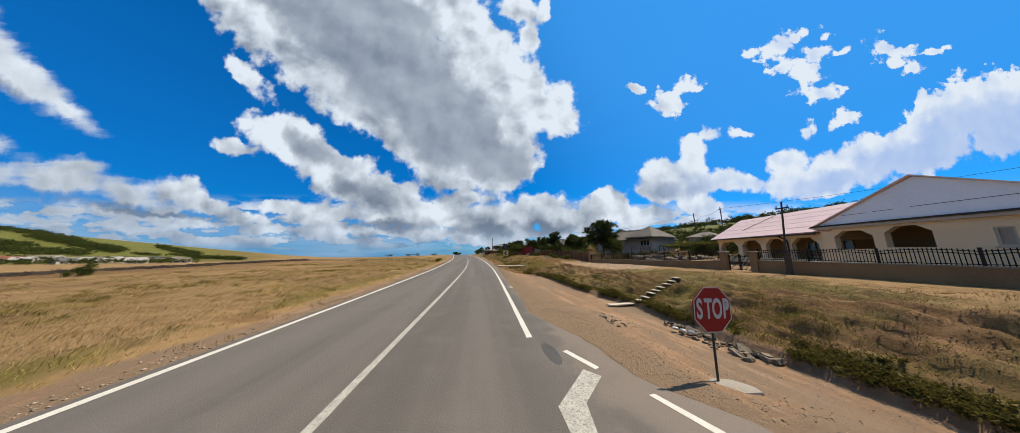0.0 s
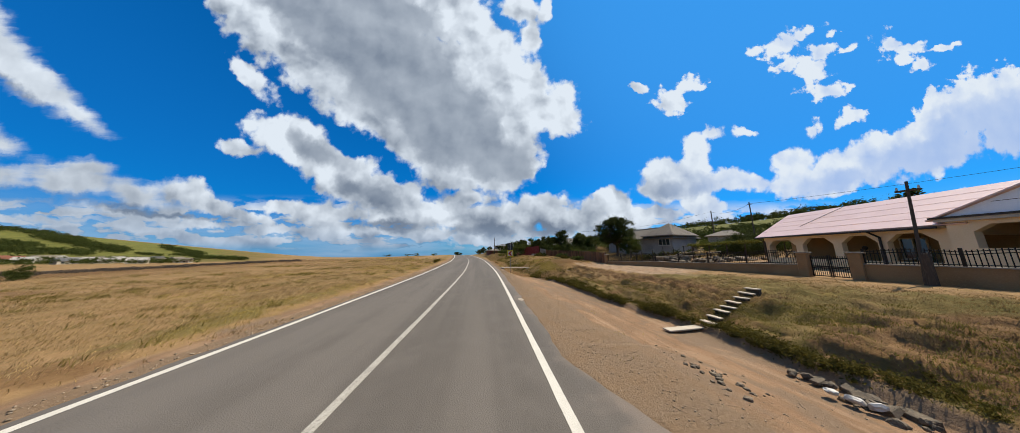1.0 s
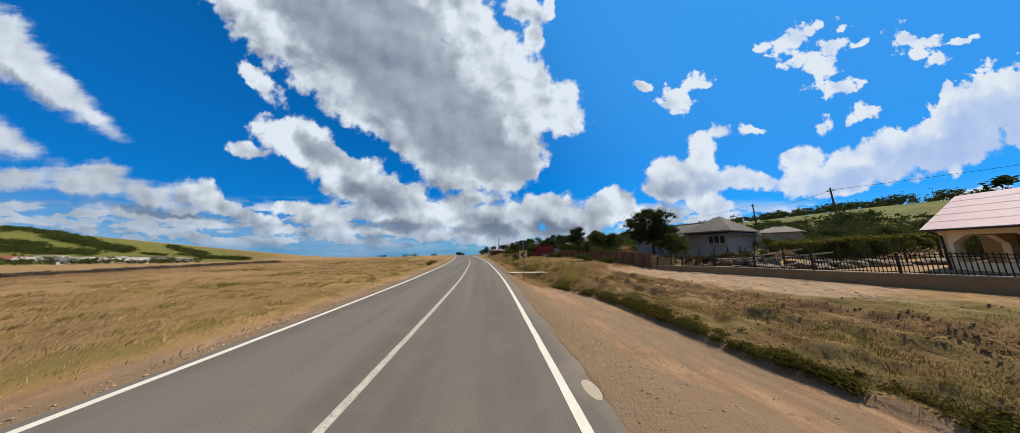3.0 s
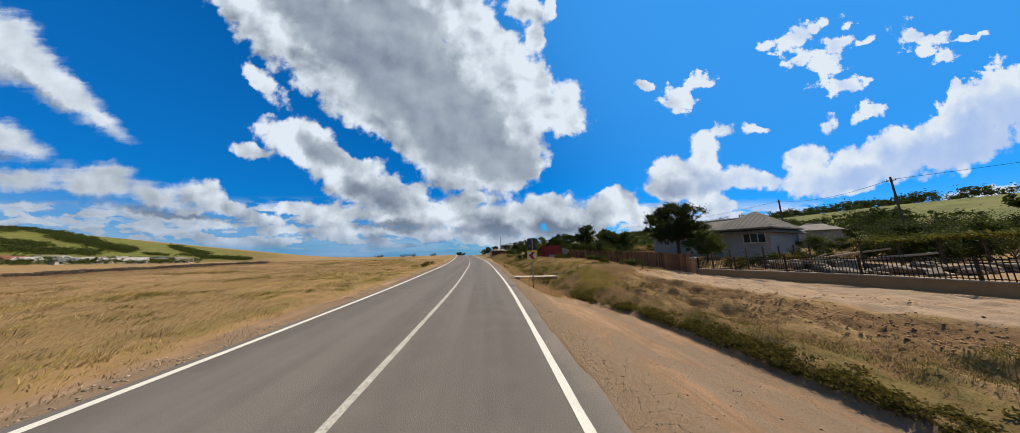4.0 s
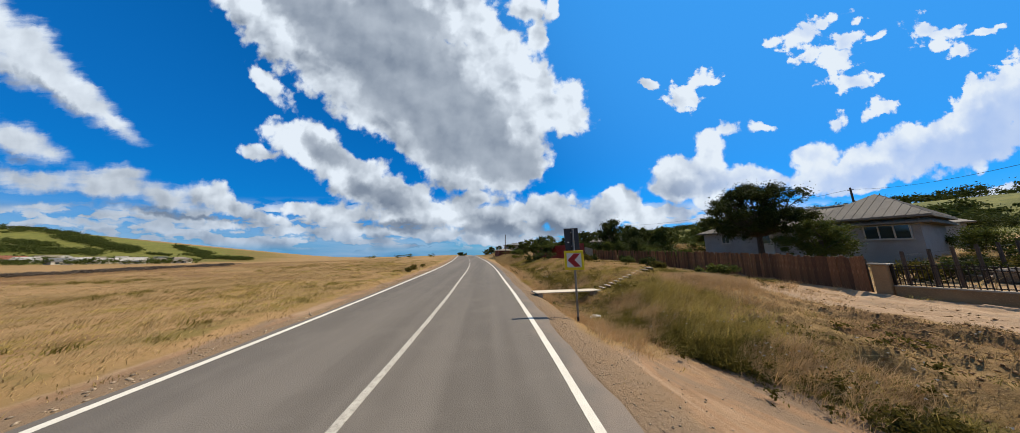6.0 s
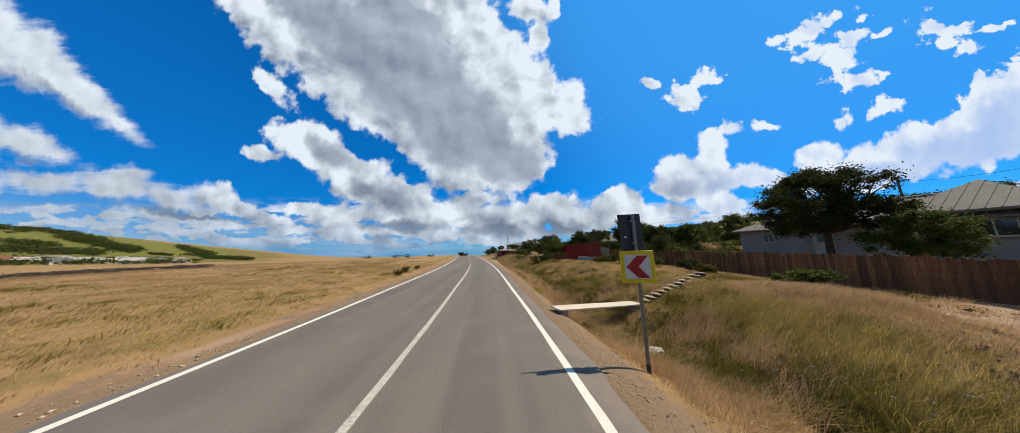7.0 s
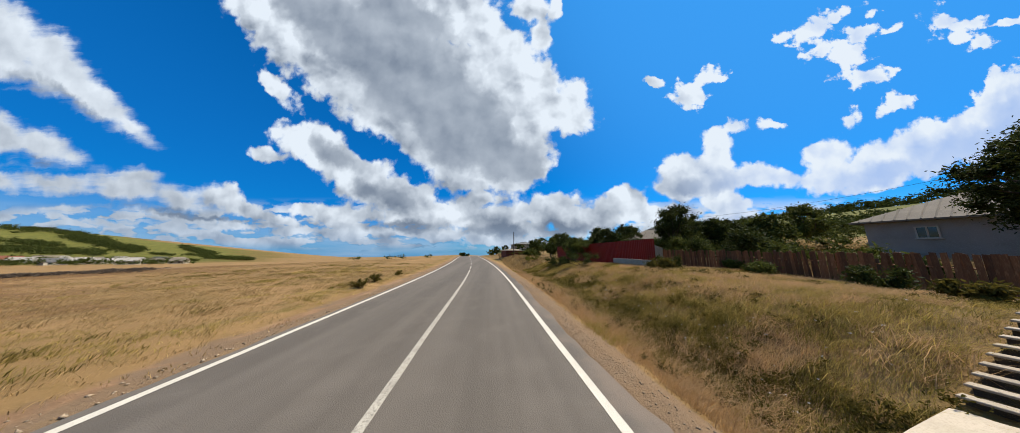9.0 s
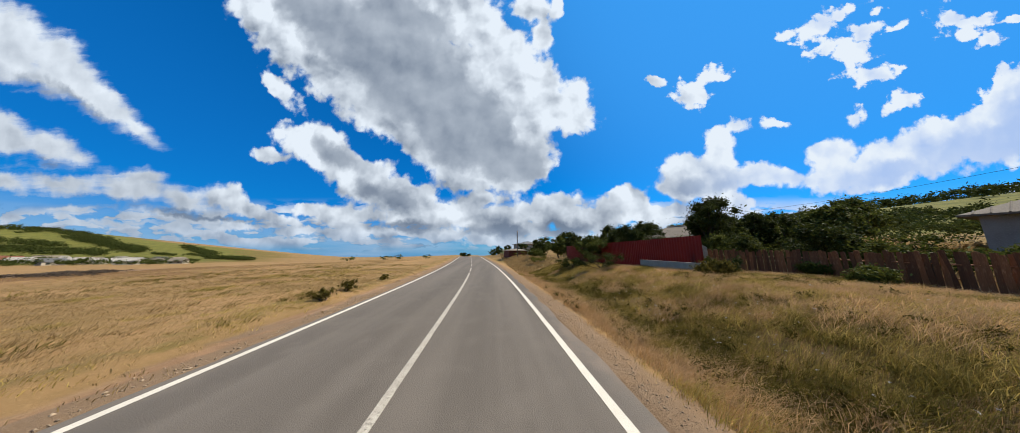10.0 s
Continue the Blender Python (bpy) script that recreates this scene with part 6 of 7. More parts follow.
for k, (x, y, h, r) in enumerate(((19.0, 49.0, 2.6, 1.8), (22.6, 52.0, 2.0, 1.8), (18.6, 54.5, 2.8, 2.0), (22.5, 57.0, 3.2, 2.2), (15.6, 60.5, 2.6, 1.8), (18.5, 63.0, 3.2, 2.4), (25.5, 57.5, 2.0, 2.0), (28.5, 63.5, 2.2, 2.2), (16.2, 70, 2.8, 2.2), (20.5, 75, 3.4, 2.6), (12.6, 84.5, 2.6, 2.2), (22, 66, 3.2, 2.4), (37, 58, 2.0, 2.2), (41, 64, 2.4, 2.4), (34, 74, 2.6, 2.4), (10.0, 74, 1.8, 1.8))):
    shrub(x, y, h, r, 210 + k, M_LEAF if k % 3 else M_LEAF_B, 7000, 0.085, "dense green bush among the village trees", "village bushes")
for k, (x, y, h, r) in enumerate(((-5.9, 44.6, 0.62, 0.42), (-6.2, 46.8, 0.7, 0.4), (-6.5, 51.5, 0.45, 0.35))):
    shrub(x, y, h, r, 170 + k, M_WEED, 1500, 0.045, "dark green weed at the edge of the dry field", "field weeds")


for k, (x, y, h, r) in enumerate(((27.5, 48.5, 1.5, 3.2), (31.5, 46.0, 1.4, 2.6), (32.5, 29.6, 0.8, 1.8))):
    shrub(x, y, h, r, 190 + k, M_GRASS_DRY, 5200, 0.11, "bank of tall withered straw-coloured grass behind the fence", "straw banks", "straw_bank")


def vine_trellis():
    th = thing("vine_trellis", pose(0, 0, 0), "low trellis with a light green grape vine in the garden", "vine trellis")
    a, b = Vector((25.5, 24.2, 0)), Vector((36, 18.5, 0))
    clumps = []
    for k in range(9):
        p = a.lerp(b, k / 8)
        z = at(p.x, p.y)
        bm = bmesh.new()
        tube(bm, (p.x, p.y, z - 0.1), (p.x, p.y, z + 1.75), 0.05, 0.05, 7)
        part("post", bm, M_POLE, th)
        for j in range(5):
            q = a.lerp(b, min(1, (k + j / 5) / 8))
            clumps.append(((q.x, q.y, at(q.x, q.y) + 1.72), (0.55, 0.7, 0.16)))
    v, f = leaf_cloud(np.random.default_rng(7), clumps, 7000, 0.1)
    ob = new("vine", raw_mesh("vine", v, f, 3, M_LEAF_Y))
    ob.parent = th


vine_trellis()


def yard_heap():
    rnd = random.Random(21)
    for k in range(44):
        f = rnd.random()
        x, y = 22.5 + 7 * f + rnd.uniform(-0.6, 0.6), 24.6 - 5.5 * f + rnd.uniform(-1.2, 1.2)
        size = rnd.uniform(0.3, 0.95)
        ob = new("rubble_stone", STONES[rnd.randrange(9)])
        ob.matrix_basis = Matrix.LocRotScale((x, y, at(x, y) + size * 0.18), Euler((rnd.uniform(-0.3, 0.3), rnd.uniform(-0.3, 0.3), rnd.uniform(0, 6.3))), (size * 1.3, size, size * 0.8))
        tagged(ob, "pale building rubble heaped in the yard", "rubble", "yard rubble")
    for k, (p, q, r) in enumerate((((23.6, 27.4, 1.50), (25.6, 24.6, 1.74), 0.13), ((25.0, 26.4, 1.45), (25.3, 25.5, 2.1), 0.10), ((25.2, 25.9, 1.75), (26.0, 23.4, 2.45), 0.12), ((24.4, 27.8, 1.35), (26.2, 25.6, 1.6), 0.10), ((25.4, 24.9, 1.6), (26.8, 22.4, 2.2), 0.14))):
        bm = bmesh.new()
        p, q = Vector(p), Vector(q)
        m = p.lerp(q, 0.5) + Vector((0.06, 0.04, 0.03))
        tube(bm, (0, 0, 0), m - p, r * 0.65, r * 0.55, 8)
        tube(bm, (m - p) * 0.98, q - p, r * 0.55, r * 0.4, 8)
        solid("log", bm, M_LOG, "pale debarked log lying on the rubble", "log", "yard logs", m=pose(*p))
    for k in range(60):
        x, y = rnd.uniform(23.4, 27.4), rnd.uniform(22.2, 28.2)
        size = rnd.uniform(0.35, 0.8)
        if abs(x - 25 + 0.25 * (y - 25.5)) < 1.1:
            ob = new("rubble_stone", STONES[rnd.randrange(9)])
            ob.matrix_basis = Matrix.LocRotScale((x, y, at(x, y) + 0.1 + 0.25 * rnd.random()), Euler((rnd.uniform(-0.3, 0.3), rnd.uniform(-0.3, 0.3), rnd.uniform(0, 6.3))), (size * 1.3, size, size * 1.4))
            tagged(ob, "pale building rubble heaped in the yard", "rubble", "yard rubble")


M_LOG = mk("bleached_wood", [(0.62, 0.5, 0.38), (0.5, 0.4, 0.3), (0.7, 0.6, 0.48)], 3.0, 0.85, 0.3, 20)
yard_heap()


# ---------------------------------------------------------------- far country
def far_house(x, y, w, l, h, turn, wall, roof, label):
    th = thing("house", pose(x, y, at(x, y) - 0.3, 0, 0, turn), label, "house", "village houses")
    part("wall", box(bmesh.new(), -l / 2, l / 2, -w / 2, w / 2, 0, h), wall, th)
    bm = prism(bmesh.new(), [(-w / 2 - 0.4, h + 0.02), (w / 2 + 0.4, h + 0.02), (0, h + w * 0.34)], -l / 2 - 0.4, l / 2 + 0.4, m=pose(0, 0, 0, 0, 0, 90))
    part("roof", bm, roof, th)
    for k in range(2):
        part("window", box(bmesh.new(), -l / 4 + k * l / 2 - 0.6, -l / 4 + k * l / 2 + 0.6, -w / 2 - 0.05, -w / 2 - 0.003, 0.9, 2.1), M_PANE, th)


rv = random.Random(3)
for k in range(26):
    deg = -64 + 0.66 * k + rv.uniform(-0.4, 0.4)
    az = radians(deg)
    r = float(np.interp(deg, [-60, -46], [420, 360])) + rv.uniform(-45, 45)
    kinds = ((M_WHITEWASH, M_GREYROOF), (M_WHITEWASH, M_STEEL), (M_WHITEWASH, M_GREYWALL), (M_TRIM, M_WHITEWASH))
    wall, roof = kinds[rv.randrange(4)] if not 6 <= k <= 9 else (M_WHITEWASH, M_TILE)
    far_house(r * math.sin(az), r * math.cos(az), rv.uniform(5.0, 7.0), rv.uniform(6.5, 10.5), rv.uniform(2.4, 3.3), rv.uniform(-55, 55) + math.degrees(-az), wall, roof, "tile-roofed village house down in the valley" if 6 <= k <= 9 else "pale village house down in the valley")


def far_woods(name, label, spots, seed, mat, per=46, leaf=0.75):
    """Many far tree crowns, one mesh."""
    rng = np.random.default_rng(seed)
    vs, fs, base = [], [], 0
    for x, y, r, h in spots:
        z = at(x, y)
        cl = [((x + rng.normal() * r * 0.45, y + rng.normal() * r * 0.45, z + h * rng.uniform(0.2, 0.85)), (r * 0.55, r * 0.55, h * 0.28)) for k in range(5)]
        v, f = leaf_cloud(rng, cl, per, leaf * r / 2.6)
        vs.append(v)
        fs.append(f + base)
        base += len(v)
    me = raw_mesh(name, np.concatenate(vs), np.concatenate(fs), 3, mat)
    tagged(new(name, me), label, "trees", kind="stuff")


rng = np.random.default_rng(12)
spots = []
for k in range(3800):
    y = rng.uniform(-60, 620)
    x = rng.uniform(82, 235)
    if (fbm(x / 45, y / 45, 33, 3) > 0.42 or x > 185) and (y > 74 + rng.normal() * 8 or rng.random() < 0.05):
        spots.append((x, y, rng.uniform(2.2, 3.8), rng.uniform(3.5, 6.0)))
near = []
for k in range(1500):
    y = rng.uniform(20, 300)
    x = rng.uniform(44, 130)
    if fbm(x / 25, y / 25, 35, 3) > 0.43 - 0.06 * (y > 48):
        (near if math.hypot(x, y) < 95 else spots).append((x, y, rng.uniform(1.4, 2.6), rng.uniform(1.6, 3.4)))
far_woods("slope_bushes", "dark green bushes scattered over the lower slope", near, 25, M_FOREST, 520, 0.17)
far_woods("hillside_woods", "dense green woods covering the hill above the village", spots, 5, M_FOREST, 150, 0.36)
spots = []
# belts of trees: azimuth and distance of both ends, half width in metres, trees, height
BELTS = ((-57.3, 745, -52.5, 592, 16, 150, 10), (-56.8, 815, -55.0, 700, 14, 60, 9), (-66, 860, -57.0, 830, 26, 170, 10), (-66, 580, -54.4, 537, 14, 170, 9), (-66, 690, -57.2, 622, 14, 120, 9),
         (-49.9, 727, -46.8, 559, 16, 110, 9), (-46.8, 500, -42.4, 444, 9, 100, 6.5), (-51.5, 567, -49.7, 540, 4, 30, 5), (-49.0, 560, -46.0, 520, 5, 36, 5), (-64, 425, -47, 372, 30, 150, 6.5), (-63, 385, -48, 340, 16, 60, 5.5))
for a0, r0, a1, r1, wide, n, tall_to in BELTS:
    for k in range(n):
        f = rng.random()
        az, r = radians(a0 + (a1 - a0) * f + rng.normal() * 0.15), r0 + (r1 - r0) * f + rng.normal() * wide
        spots.append((r * math.sin(az), r * math.cos(az), rng.uniform(0.4, 0.75) * tall_to, rng.uniform(0.5, 0.85) * tall_to))
far_woods("valley_woods", "dark green woods and hedgerows across the valley", spots, 6, M_FOREST, 230, 0.26)
spots = [(-43.5 + rng.normal() * 1.2 + 0.10 * max(0, y - 40), y, 0.9, rng.uniform(0.25, 0.4)) for y in np.linspace(-10, 62, 420)]
far_woods("field_hedge", "low dark brown scrub along the field's edge", spots, 7, M_POLE, 150, 0.2)
spots = [(-30 + 2.6 * (k // 3) + 0.5 * (k % 3), 84 + 2.2 * (k // 3), 1.1, rng.uniform(0.8, 1.7)) for k in range(18) if k // 3 not in (1, 4)]
far_woods("crest_scrub", "low dark scrub along the crest of the field", spots, 8, M_FOREST, 50, 0.4)
spots = [(-35.4, 26.6, 0.55, 1.15), (-36.4, 27.4, 0.5, 0.8)]
far_woods("field_bush", "dark green bush at the edge of the dry field", spots, 9, M_FOREST, 2600, 0.25)


# ---------------------------------------------------------------- grass
def blades(name, label, x, y, h, mat, seed, per=7, width=0.012, lean=0.55, spread=0.09, wind=(0.25, -0.1)):
    """Tufts of pointed blades, each bent once."""
    rng = np.random.default_rng(seed)
    n = len(x)
    z = land(x, y) - 0.02
    p = np.stack([x, y, z], -1).repeat(per, 0)
    m = n * per
    p[:, :2] += rng.normal(size=(m, 2)) * spread
    hh = np.asarray(h).repeat(per) * rng.uniform(0.45, 1.15, m)
    a = rng.uniform(0, 6.283, m)
    d = np.stack([np.cos(a), np.sin(a), np.zeros(m)], -1)
    out = rng.normal(size=(m, 2)) * lean * 0.6 + np.array(wind)
    tip = p + np.stack([out[:, 0] * hh, out[:, 1] * hh, hh], -1)
    midp = p + np.stack([out[:, 0] * hh * 0.3, out[:, 1] * hh * 0.3, hh * 0.6], -1)
    w = (width * rng.uniform(0.6, 1.4, m))[:, None] * d
    v = np.stack([p - w, p + w, midp + w * 0.75, midp - w * 0.75, tip], 1).reshape(-1, 3)
    i = np.arange(m)[:, None] * 5
    f = (i + np.array([0, 1, 2, 0, 2, 3, 3, 2, 4])).ravel()
    tagged(new(name, raw_mesh(name, v, f, 3, mat)), label, "grass", kind="stuff")


def scatter(rng, n, x0, x1, y0, y1, keep):
    x, y = rng.uniform(x0, x1, n), rng.uniform(y0, y1, n)
    k = keep(x, y) > rng.random(n)
    return x[k], y[k]


rng = np.random.default_rng(77)
# tall grass between the road and the plank fence
def tall(x, y):
    s = x - centre(y)
    k = smoothstep(s, 4.75, 5.6) * (1 - smoothstep(x, 16.2, 18.2)) * np.maximum(smoothstep(y, 25.5, 29), smoothstep(x, 7.9, 8.4) * (1 - smoothstep(x, 9.4, 10.4)) * smoothstep(y, 22.5, 25.5))
    steps = (np.abs(y - 33.42 - 0.16 * (x - 9.4)) < 0.42) & (x > 9.0) & (x < 13.6)
    bridge = (np.abs(y - 32.76 - 0.24 * (x - 6.9)) < 0.40) & (x < 9.3) & (land(x, y) > -0.5)
    return k * np.where(steps | bridge, 0.0, 1.0) * np.where((x > 13.2) & (y < 30), 0.3, 1.0)
gx, gy = scatter(rng, 48000, 4.5, 18, 22, 60, tall)
mixn = fbm(gx * 0.45, gy * 0.45, 51)
billow = np.exp(-((gx - 9.2) / 1.7) ** 2) * smoothstep(gy, 23, 26.5) * (1 - smoothstep(gy, 30.5, 33)) + 0.7 * np.exp(-((gx - 12.5) / 2.2) ** 2 - ((gy - 29.6) / 1.8) ** 2)
hgt = (0.06 + 0.34 * fbm(gx * 1.5, gy * 1.5, 52)) * (1 - 0.62 * smoothstep(gx, 9.0, 12.5)) * (1 - 0.5 * smoothstep(gx, 14, 16.5)) + 0.42 * billow * (0.4 + 1.1 * fbm(gx * 1.4, gy * 1.4, 54))
dry_side = 1.3 * smoothstep(gx - centre(gy), 7.3, 5.9) + 1.3 * smoothstep(gx, 10.2, 11.8) * (1 - smoothstep(gy, 30.5, 34)) + 0.15 * smoothstep(gx, 9, 11)
sel = (mixn + 0.30 * dry_side) > 0.50 + 0.20 * smoothstep(gy, 30, 33)
edge_low = 0.45 + 0.55 * smoothstep(gx - centre(gy), 4.8, 6.4)
blades("tall_dry_grass", "tall pinkish dry seed grass on the verge", gx[sel], gy[sel], hgt[sel] * edge_low[sel], M_GRASS_PINK, 1, 14, 0.0034, wind=(0.45, -0.3))
dim = ~sel & (fbm(gx * 0.9, gy * 0.9, 57) + 0.20 * np.exp(-((gx - ditch_x(gy) - 0.8) / 1.0) ** 2) > 0.56 + 0.12 * smoothstep(gx, 9.0, 10.5))
blades("tall_dark_grass", "dark olive weeds and grass in the ditch", gx[dim], gy[dim], hgt[dim] * 0.95, M_GRASS_DARK, 22, 13, 0.005, lean=0.8, wind=(0.35, -0.25))
sel = ~(sel | dim)
blades("tall_green_grass", "tall half-green grass on the bank", gx[sel], gy[sel], hgt[sel], M_GRASS_GRN, 2, 15, 0.0038, wind=(0.45, -0.3))
gx, gy = scatter(rng, 9000, 4.5, 18, 60, 118, lambda x, y: smoothstep(x - centre(y), 4.8, 6) * (1 - smoothstep(x - centre(y), 10, 14)))
blades("far_verge_grass", "dry grass on the verge further on", gx, gy, 0.3 + 0.3 * fbm(gx * 0.6, gy * 0.6, 53), M_GRASS_DRY, 3, 6, 0.02)
def flowers():
    g = np.random.default_rng(59)
    n = 260
    y = g.uniform(22.5, 44, n)
    x = ditch_x(y) + 0.4 + np.abs(g.normal(size=n)) * 1.6
    cl = [((a, b, at(a, b) + g.uniform(0.32, 0.6)), (0.03, 0.03, 0.012)) for a, b in zip(x, y) if abs(b - 33.2) > 0.9]
    v, f = leaf_cloud(g, cl, 2600, 0.013)
    tagged(new("flower_heads", raw_mesh("flower_heads", v, f, 3, M_RAG)), "small whitish flower heads over the ditch grass", "flowers", kind="stuff")
flowers()
# matted tussocks with drooping blades
tx, ty = scatter(rng, 3400, 5.0, 17.6, 23, 50, tall)
th_ = (0.22 + 0.42 * fbm(tx * 0.9, ty * 0.9, 55)) * (1 - 0.55 * smoothstep(tx, 9.5, 12.5))
kind = fbm(tx * 0.7, ty * 0.7, 56) + 0.18 * smoothstep(tx - centre(ty), 7.5, 6.0) + 0.10 * smoothstep(tx, 9.0, 11.0)
for lo, hi, mat, nm, lb in ((0.0, 0.45, M_GRASS_DARK, "dark_tussocks", "matted dark olive tussocks on the rough bank"), (0.45, 0.53, M_GRASS_GRN, "green_tussocks", "matted half-green tussocks on the rough bank"), (0.53, 9.0, M_GRASS_PINK, "dry_tussocks", "matted pinkish dry tussocks on the rough bank")):
    q = (kind >= lo) & (kind < hi)
    blades(nm, lb, tx[q], ty[q], th_[q], mat, 31 + int(lo * 10), 40, 0.0042, lean=1.5, spread=0.13, wind=(0.5, -0.5))
# short grass on the earth bank before the cream house
def short(x, y):
    xd = ditch_x(y)
    low = smoothstep(x, xd + 0.3, xd + 0.7) * (1 - 0.6 * smoothstep(x, xd + 2.4, xd + 4.2))
    low = low * (1 - 0.55 * (1 - smoothstep(y, 7, 9)) * smoothstep(x, 10.4, 11.2) * smoothstep(fbm(x * 0.7, y * 0.5, 83), 0.40, 0.52))
    return low * (1 - smoothstep(y, 26, 29)) * (1 - smoothstep(x, np.where(y < 14, 15.5, 12.3), np.where(y < 14, 17, 13.6))) * smoothstep(fbm(x * 0.8, y * 0.8, 61), 0.33 - 0.15 * smoothstep(y, 20, 14), 0.6)
gx, gy = scatter(rng, 80000, 8, 17.5, 0, 29, short)
dry = fbm(gx * 0.6, gy * 0.6, 62) + 0.16 * (gx - ditch_x(gy) - 1.2) > 0.52 + 0.22 * smoothstep(gy, 20, 13)
blades("bank_grass", "short green grass on the earth bank", gx[~dry], gy[~dry], 0.05 + 0.08 * fbm(gx[~dry] * 1.2, gy[~dry] * 1.2, 58), M_GRASS_LAWN, 4, 8, 0.0045, lean=1.2, spread=0.08)
blades("bank_dry_grass", "short withered grass on the earth bank", gx[dry], gy[dry], np.full(dry.sum(), 0.07), M_GRASS_WITHERED, 5, 8, 0.0045, lean=1.2, spread=0.08)
# dark weeds in the ditch
def ditch_weeds():
    g = np.random.default_rng(91)
    cl = []
    for k in range(2400):
        y = g.uniform(12, 31.0) if k % 4 else g.uniform(0.5, 12)
        x = float(ditch_x(y)) + 0.3 + abs(g.normal()) * (0.24 + 0.2 * float(smoothstep(y, 9, 5)) + 0.12 * float(smoothstep(y, 12, 24)))
        if float(fbm(y * 0.9, x * 1.5, 97, 3)) < 0.40 + 0.05 * g.normal():
            continue
        cl.append(((x, y, at(x, y) + 0.04), (0.2, 0.22, 0.07 + 0.10 * g.random())))
    for k in range(70):
        y = g.uniform(31.0, 48)
        x = float(ditch_x(y)) + g.normal() * 1.1 + 0.7
        cl.append(((x, y, at(x, y) + 0.2), (0.22, 0.22, 0.22)))
    for k in range(130):
        y = g.uniform(23.5, 50)
        x = float(ditch_x(y)) + 0.8 + g.normal() * 0.6
        if abs(y - 32.9 - 0.24 * (x - 7.3)) > 0.5:
            cl.append(((x, y, at(x, y) + 0.16), (0.2, 0.22, 0.16)))
    for k in range(900):
        y = g.uniform(23.5, 46)
        x = float(ditch_x(y)) + 0.5 + g.uniform(0, 8.5)
        if x < 16.5 and float(fbm(x * 0.6, y * 0.6, 98, 3)) > 0.48 and abs(y - 33.3 - 0.16 * (x - 9.4)) > 0.5 and not (x > 12 and y < 28):
            cl.append(((x, y, at(x, y) + 0.08), (0.17, 0.19, 0.06 + 0.10 * g.random())))
    for k in range(150):
        x, y = g.uniform(5.9, 9.2), g.uniform(30.9, 32.3)
        cl.append(((x, y, at(x, y) + 0.14), (0.2, 0.2, 0.15)))
    v, f = leaf_cloud(g, cl, 165000, 0.032)
    tagged(new("ditch_weeds", raw_mesh("ditch_weeds", v, f, 3, M_WEED)), "low olive green weeds along the ditch", "weeds", kind="stuff")
ditch_weeds()


def clods():
    """Broken earth on the bank."""
    g = np.random.default_rng(44)
    n = 90000
    x, y = g.uniform(8.9, 15.4, n), g.uniform(-3, 29, n)
    xd = ditch_x(y)
    upper = smoothstep(x, xd + 1.8, xd + 3.2) * (1 - smoothstep(x, 12.4, 13.4)) * smoothstep(y, 8, 13)
    south = (1 - smoothstep(y, 8, 12)) * smoothstep(x, xd + 0.5, xd + 1.2) * (1 - smoothstep(x, 13, 14.5)) * 0.9
    keep = g.random(n) < np.maximum(np.maximum(upper, south), 0.12 * (x > xd + 0.6)) * smoothstep(fbm(x * 0.9, y * 0.9, 81), 0.28, 0.6)
    keep &= ~((np.abs(y - 10.95) < 0.5) & (x < 13.4))
    x, y = x[keep], y[keep]
    m = len(x)
    s = (0.009 + 0.028 * g.random(m) ** 3.0) * np.where(y < 10, 0.6, 1.0)
    base = np.array([(1, 0, 0), (-1, 0, 0), (0, 1, 0), (0, -1, 0), (0, 0, 0.75), (0, 0, -0.6)])
    v = base[None] * g.uniform(0.55, 1.35, (m, 6, 1)) * s[:, None, None] + g.normal(size=(m, 6, 3)) * s[:, None, None] * 0.12
    a = g.uniform(0, 6.28, m)
    c, sn = np.cos(a)[:, None], np.sin(a)[:, None]
    v = np.stack([v[..., 0] * c - v[..., 1] * sn, v[..., 0] * sn + v[..., 1] * c, v[..., 2]], -1) + np.stack([x, y, land(x, y) + s * 0.25], -1)[:, None]
    f = np.array([0, 2, 4, 2, 1, 4, 1, 3, 4, 3, 0, 4, 2, 0, 5, 1, 2, 5, 3, 1, 5, 0, 3, 5])
    faces = (np.arange(m)[:, None] * 6 + f).ravel()
    tagged(new("earth_clods", raw_mesh("earth_clods", v.reshape(-1, 3), faces, 3, M_CLOD)), "dry brown clods of broken earth on the bank", "earth", kind="stuff")


M_CLOD = mk("clod", [(0.36, 0.222, 0.108), (0.26, 0.158, 0.076), (0.46, 0.30, 0.16)], 3.0, 0.95, 0.4, 25, island=0.35)
clods()
# the dry field
def field(x, y):
    s = -(x - centre(y))
    return smoothstep(s, 5.1, 6.2)
gx, gy = scatter(rng, 30000, -19, -4.6, -3, 62, field)
grn = fbm(gx * 0.35, gy * 0.35, 63) + 0.22 * smoothstep(gx, -9, -6) * smoothstep(gy, 9, 2) > 0.56
blades("field_grass", "dry straw-coloured grass of the field", gx[~grn], gy[~grn], 0.05 + 0.10 * fbm(gx[~grn] * 0.8, gy[~grn] * 0.8, 64), M_GRASS_DRY, 6, 8, 0.006, lean=1.0, wind=(0.4, 0.5))
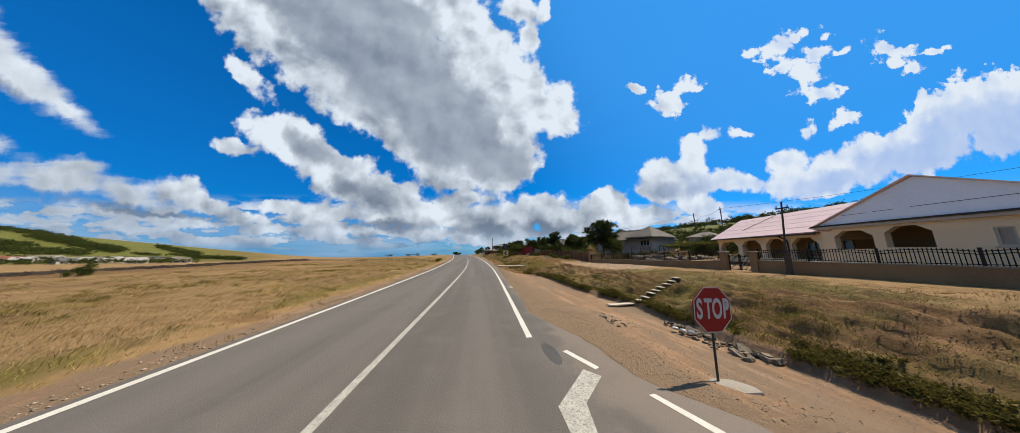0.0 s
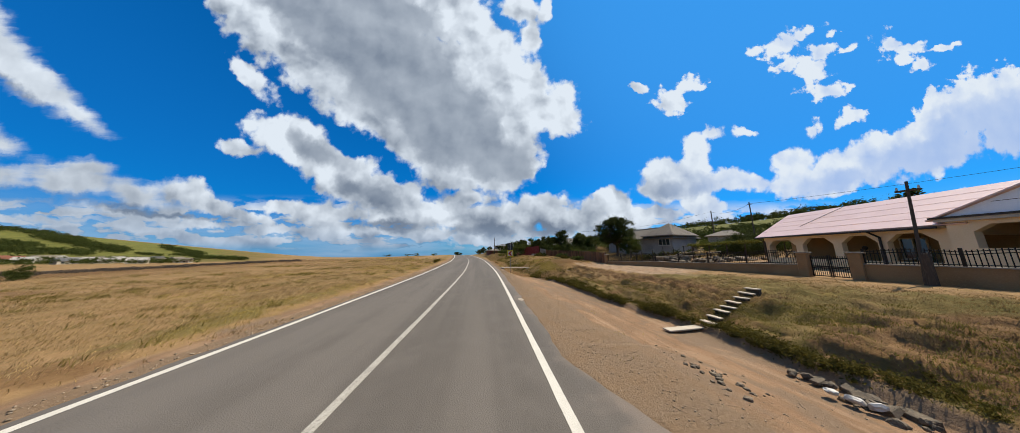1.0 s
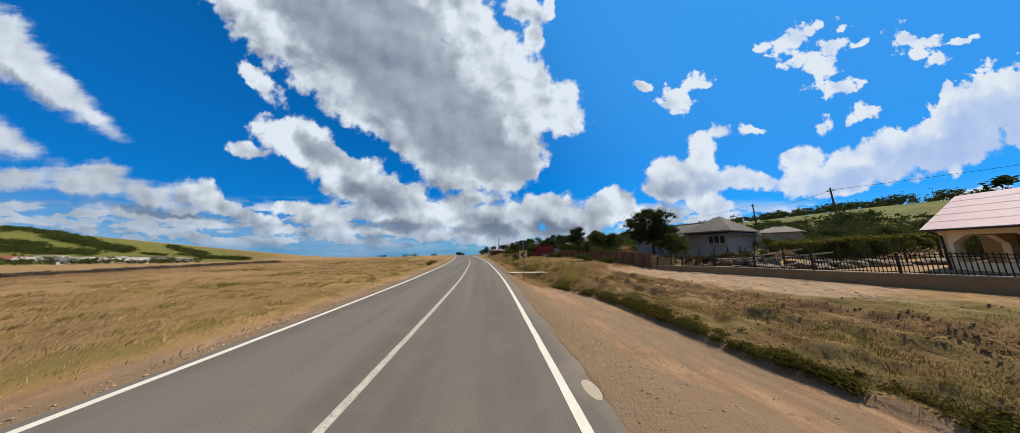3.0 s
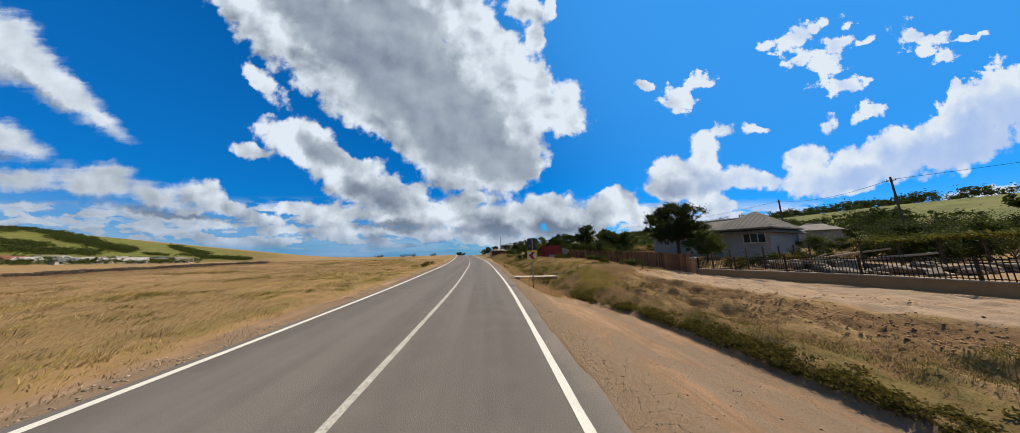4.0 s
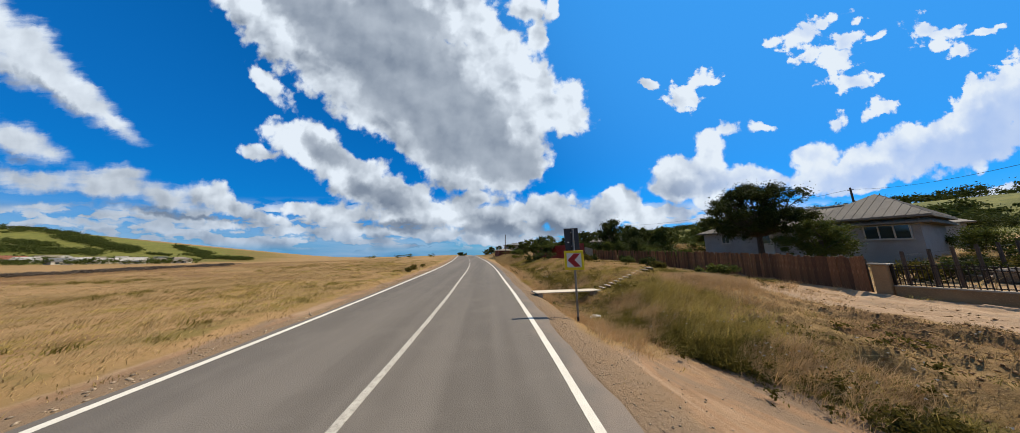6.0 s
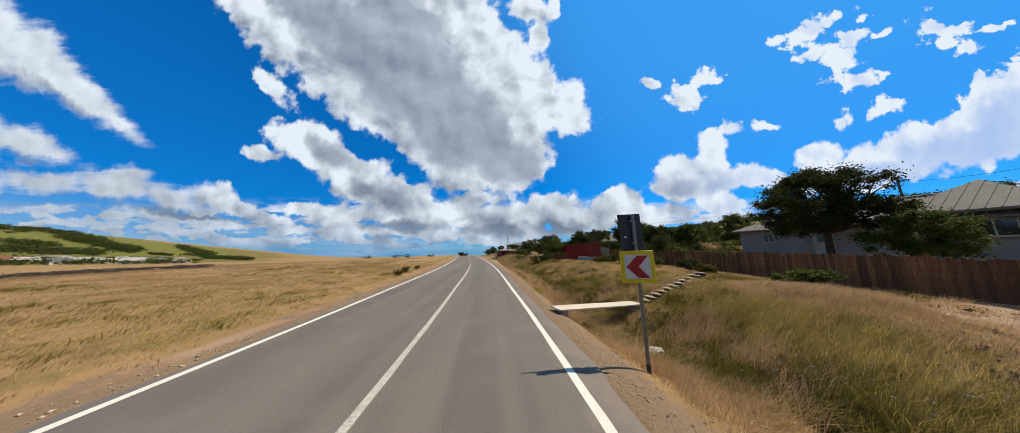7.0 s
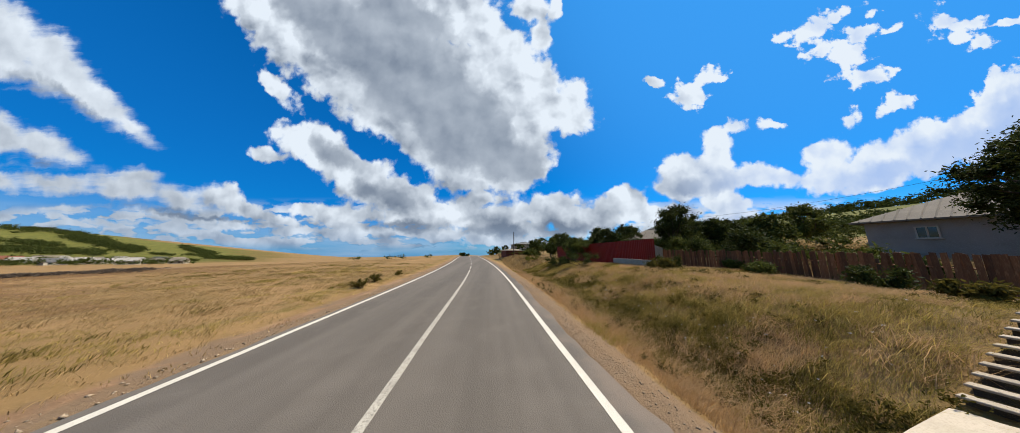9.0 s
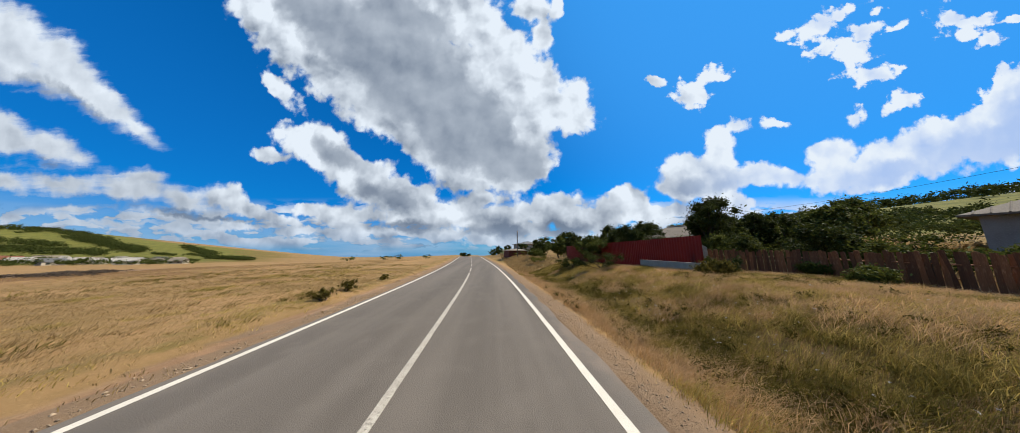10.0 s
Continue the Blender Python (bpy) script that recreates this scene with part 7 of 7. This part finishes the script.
blades("field_green_grass", "green tufts in the dry field", gx[grn], gy[grn], 0.05 + 0.11 * fbm(gx[grn] * 0.8, gy[grn] * 0.8, 65), M_GRASS_GRN, 7, 8, 0.006, lean=1.0, wind=(0.4, 0.5))
gx, gy = scatter(rng, 22000, -43, -17, -3, 90, lambda x, y: np.ones_like(x))
blades("far_field_grass", "dry straw-coloured grass further out", gx, gy, 0.04 + 0.07 * fbm(gx * 0.5, gy * 0.5, 66), M_GRASS_DRY, 8, 6, 0.011)
gx, gy = scatter(rng, 2600, -6.2, -4.4, -3, 70, lambda x, y: smoothstep(fbm(x * 1.5, y * 1.5, 67), 0.5, 0.62) * (x - centre(y) < -4.5))
blades("verge_tufts", "small dry tufts along the asphalt's edge", gx, gy, np.full(len(gx), 0.10), M_GRASS_DRY, 9, 6, 0.008)
gx, gy = scatter(rng, 420, 4.2, 8, 8, 60, lambda x, y: smoothstep(fbm(x * 1.3, y * 1.3, 68), 0.52, 0.62) * (x - centre(y) > 4.3))
blades("shoulder_tufts", "small green tufts on the gravel shoulder", gx, gy, np.full(len(gx), 0.07), M_GRASS_GRN, 10, 6, 0.007)
# tussocks standing out of the field
tx, ty = scatter(rng, 5200, -30, -5.2, -3, 70, lambda x, y: smoothstep(-(x - centre(y)), 5.4, 6.4) * smoothstep(fbm(x * 0.3, y * 0.3, 75), 0.36, 0.6))
kind = fbm(tx * 0.5, ty * 0.5, 76)
for lo, hi, mat, nm, lb in ((0.0, 0.44, M_GRASS_DARK, "field_dark_tussocks", "olive brown tussocks in the dry field"), (0.44, 9.0, M_GRASS_DRY, "field_dry_tussocks", "straw-coloured tussocks in the dry field")):
    q = (kind >= lo) & (kind < hi)
    blades(nm, lb, tx[q], ty[q], 0.10 + 0.22 * fbm(tx[q] * 1.3, ty[q] * 1.3, 77), mat, 41 + int(lo * 10), 22, 0.008, lean=1.3, spread=0.12, wind=(0.5, 0.6))
# dry grass behind the fences
gx, gy = scatter(rng, 9000, 19, 34, 27, 60, lambda x, y: smoothstep(fbm(x * 0.4, y * 0.4, 69), 0.3, 0.6))
blades("yard_grass", "tall withered grass behind the fences", gx, gy, 0.4 + 0.4 * fbm(gx * 0.6, gy * 0.6, 70), M_GRASS_DRY, 11, 6, 0.016)


# ---------------------------------------------------------------- loose gravel
def gravel():
    g = np.random.default_rng(15)
    n = 15000
    y = g.uniform(0.5, 48, n)
    off = np.where(g.random(n) < 0.4, g.uniform(0, 4.6, n), g.gamma(1.6, 0.24, n) + np.where(y < 16, g.gamma(1.5, 0.5, n), 0)) + 4.15
    off = off + apron(y)
    x = centre(y) + off
    k = x < ditch_x(y) - 0.2
    x, y = x[k], y[k]
    m = len(x)
    side = g.random(m) < 0.2
    x = np.where(side, centre(y) - 4.35 - np.abs(g.normal(size=m)) * 0.3, x)
    s = 0.006 + np.where(side, 0.035, 0.018) * g.random(m) ** 4
    z = land(x, y) + s * 0.3
    z = np.where((x - centre(y) < 4.1 + apron(y)) & (x - centre(y) > -4.2), 0.004, z)
    base = np.array([(1, 0, 0), (-1, 0, 0), (0, 1, 0), (0, -1, 0), (0, 0, 0.7), (0, 0, -0.7)])
    v = base[None] * g.uniform(0.6, 1.3, (m, 6, 1)) * s[:, None, None]
    a = g.uniform(0, 6.28, m)
    c, sn = np.cos(a)[:, None], np.sin(a)[:, None]
    v = np.stack([v[..., 0] * c - v[..., 1] * sn, v[..., 0] * sn + v[..., 1] * c, v[..., 2]], -1) + np.stack([x, y, z], -1)[:, None]
    f = np.array([0, 2, 4, 2, 1, 4, 1, 3, 4, 3, 0, 4, 2, 0, 5, 1, 2, 5, 3, 1, 5, 0, 3, 5])
    faces = (np.arange(m)[:, None] * 6 + f).ravel()
    tagged(new("gravel", raw_mesh("gravel", v.reshape(-1, 3), faces, 3, M_GRAVEL)), "loose pale gravel along the asphalt's edge", "gravel", kind="stuff")


M_GRAVEL = mk("gravel_stone", [(0.38, 0.3, 0.22), (0.27, 0.21, 0.155), (0.5, 0.42, 0.34)], 6.0, 0.9, 0.2, 30, island=0.4)
gravel()
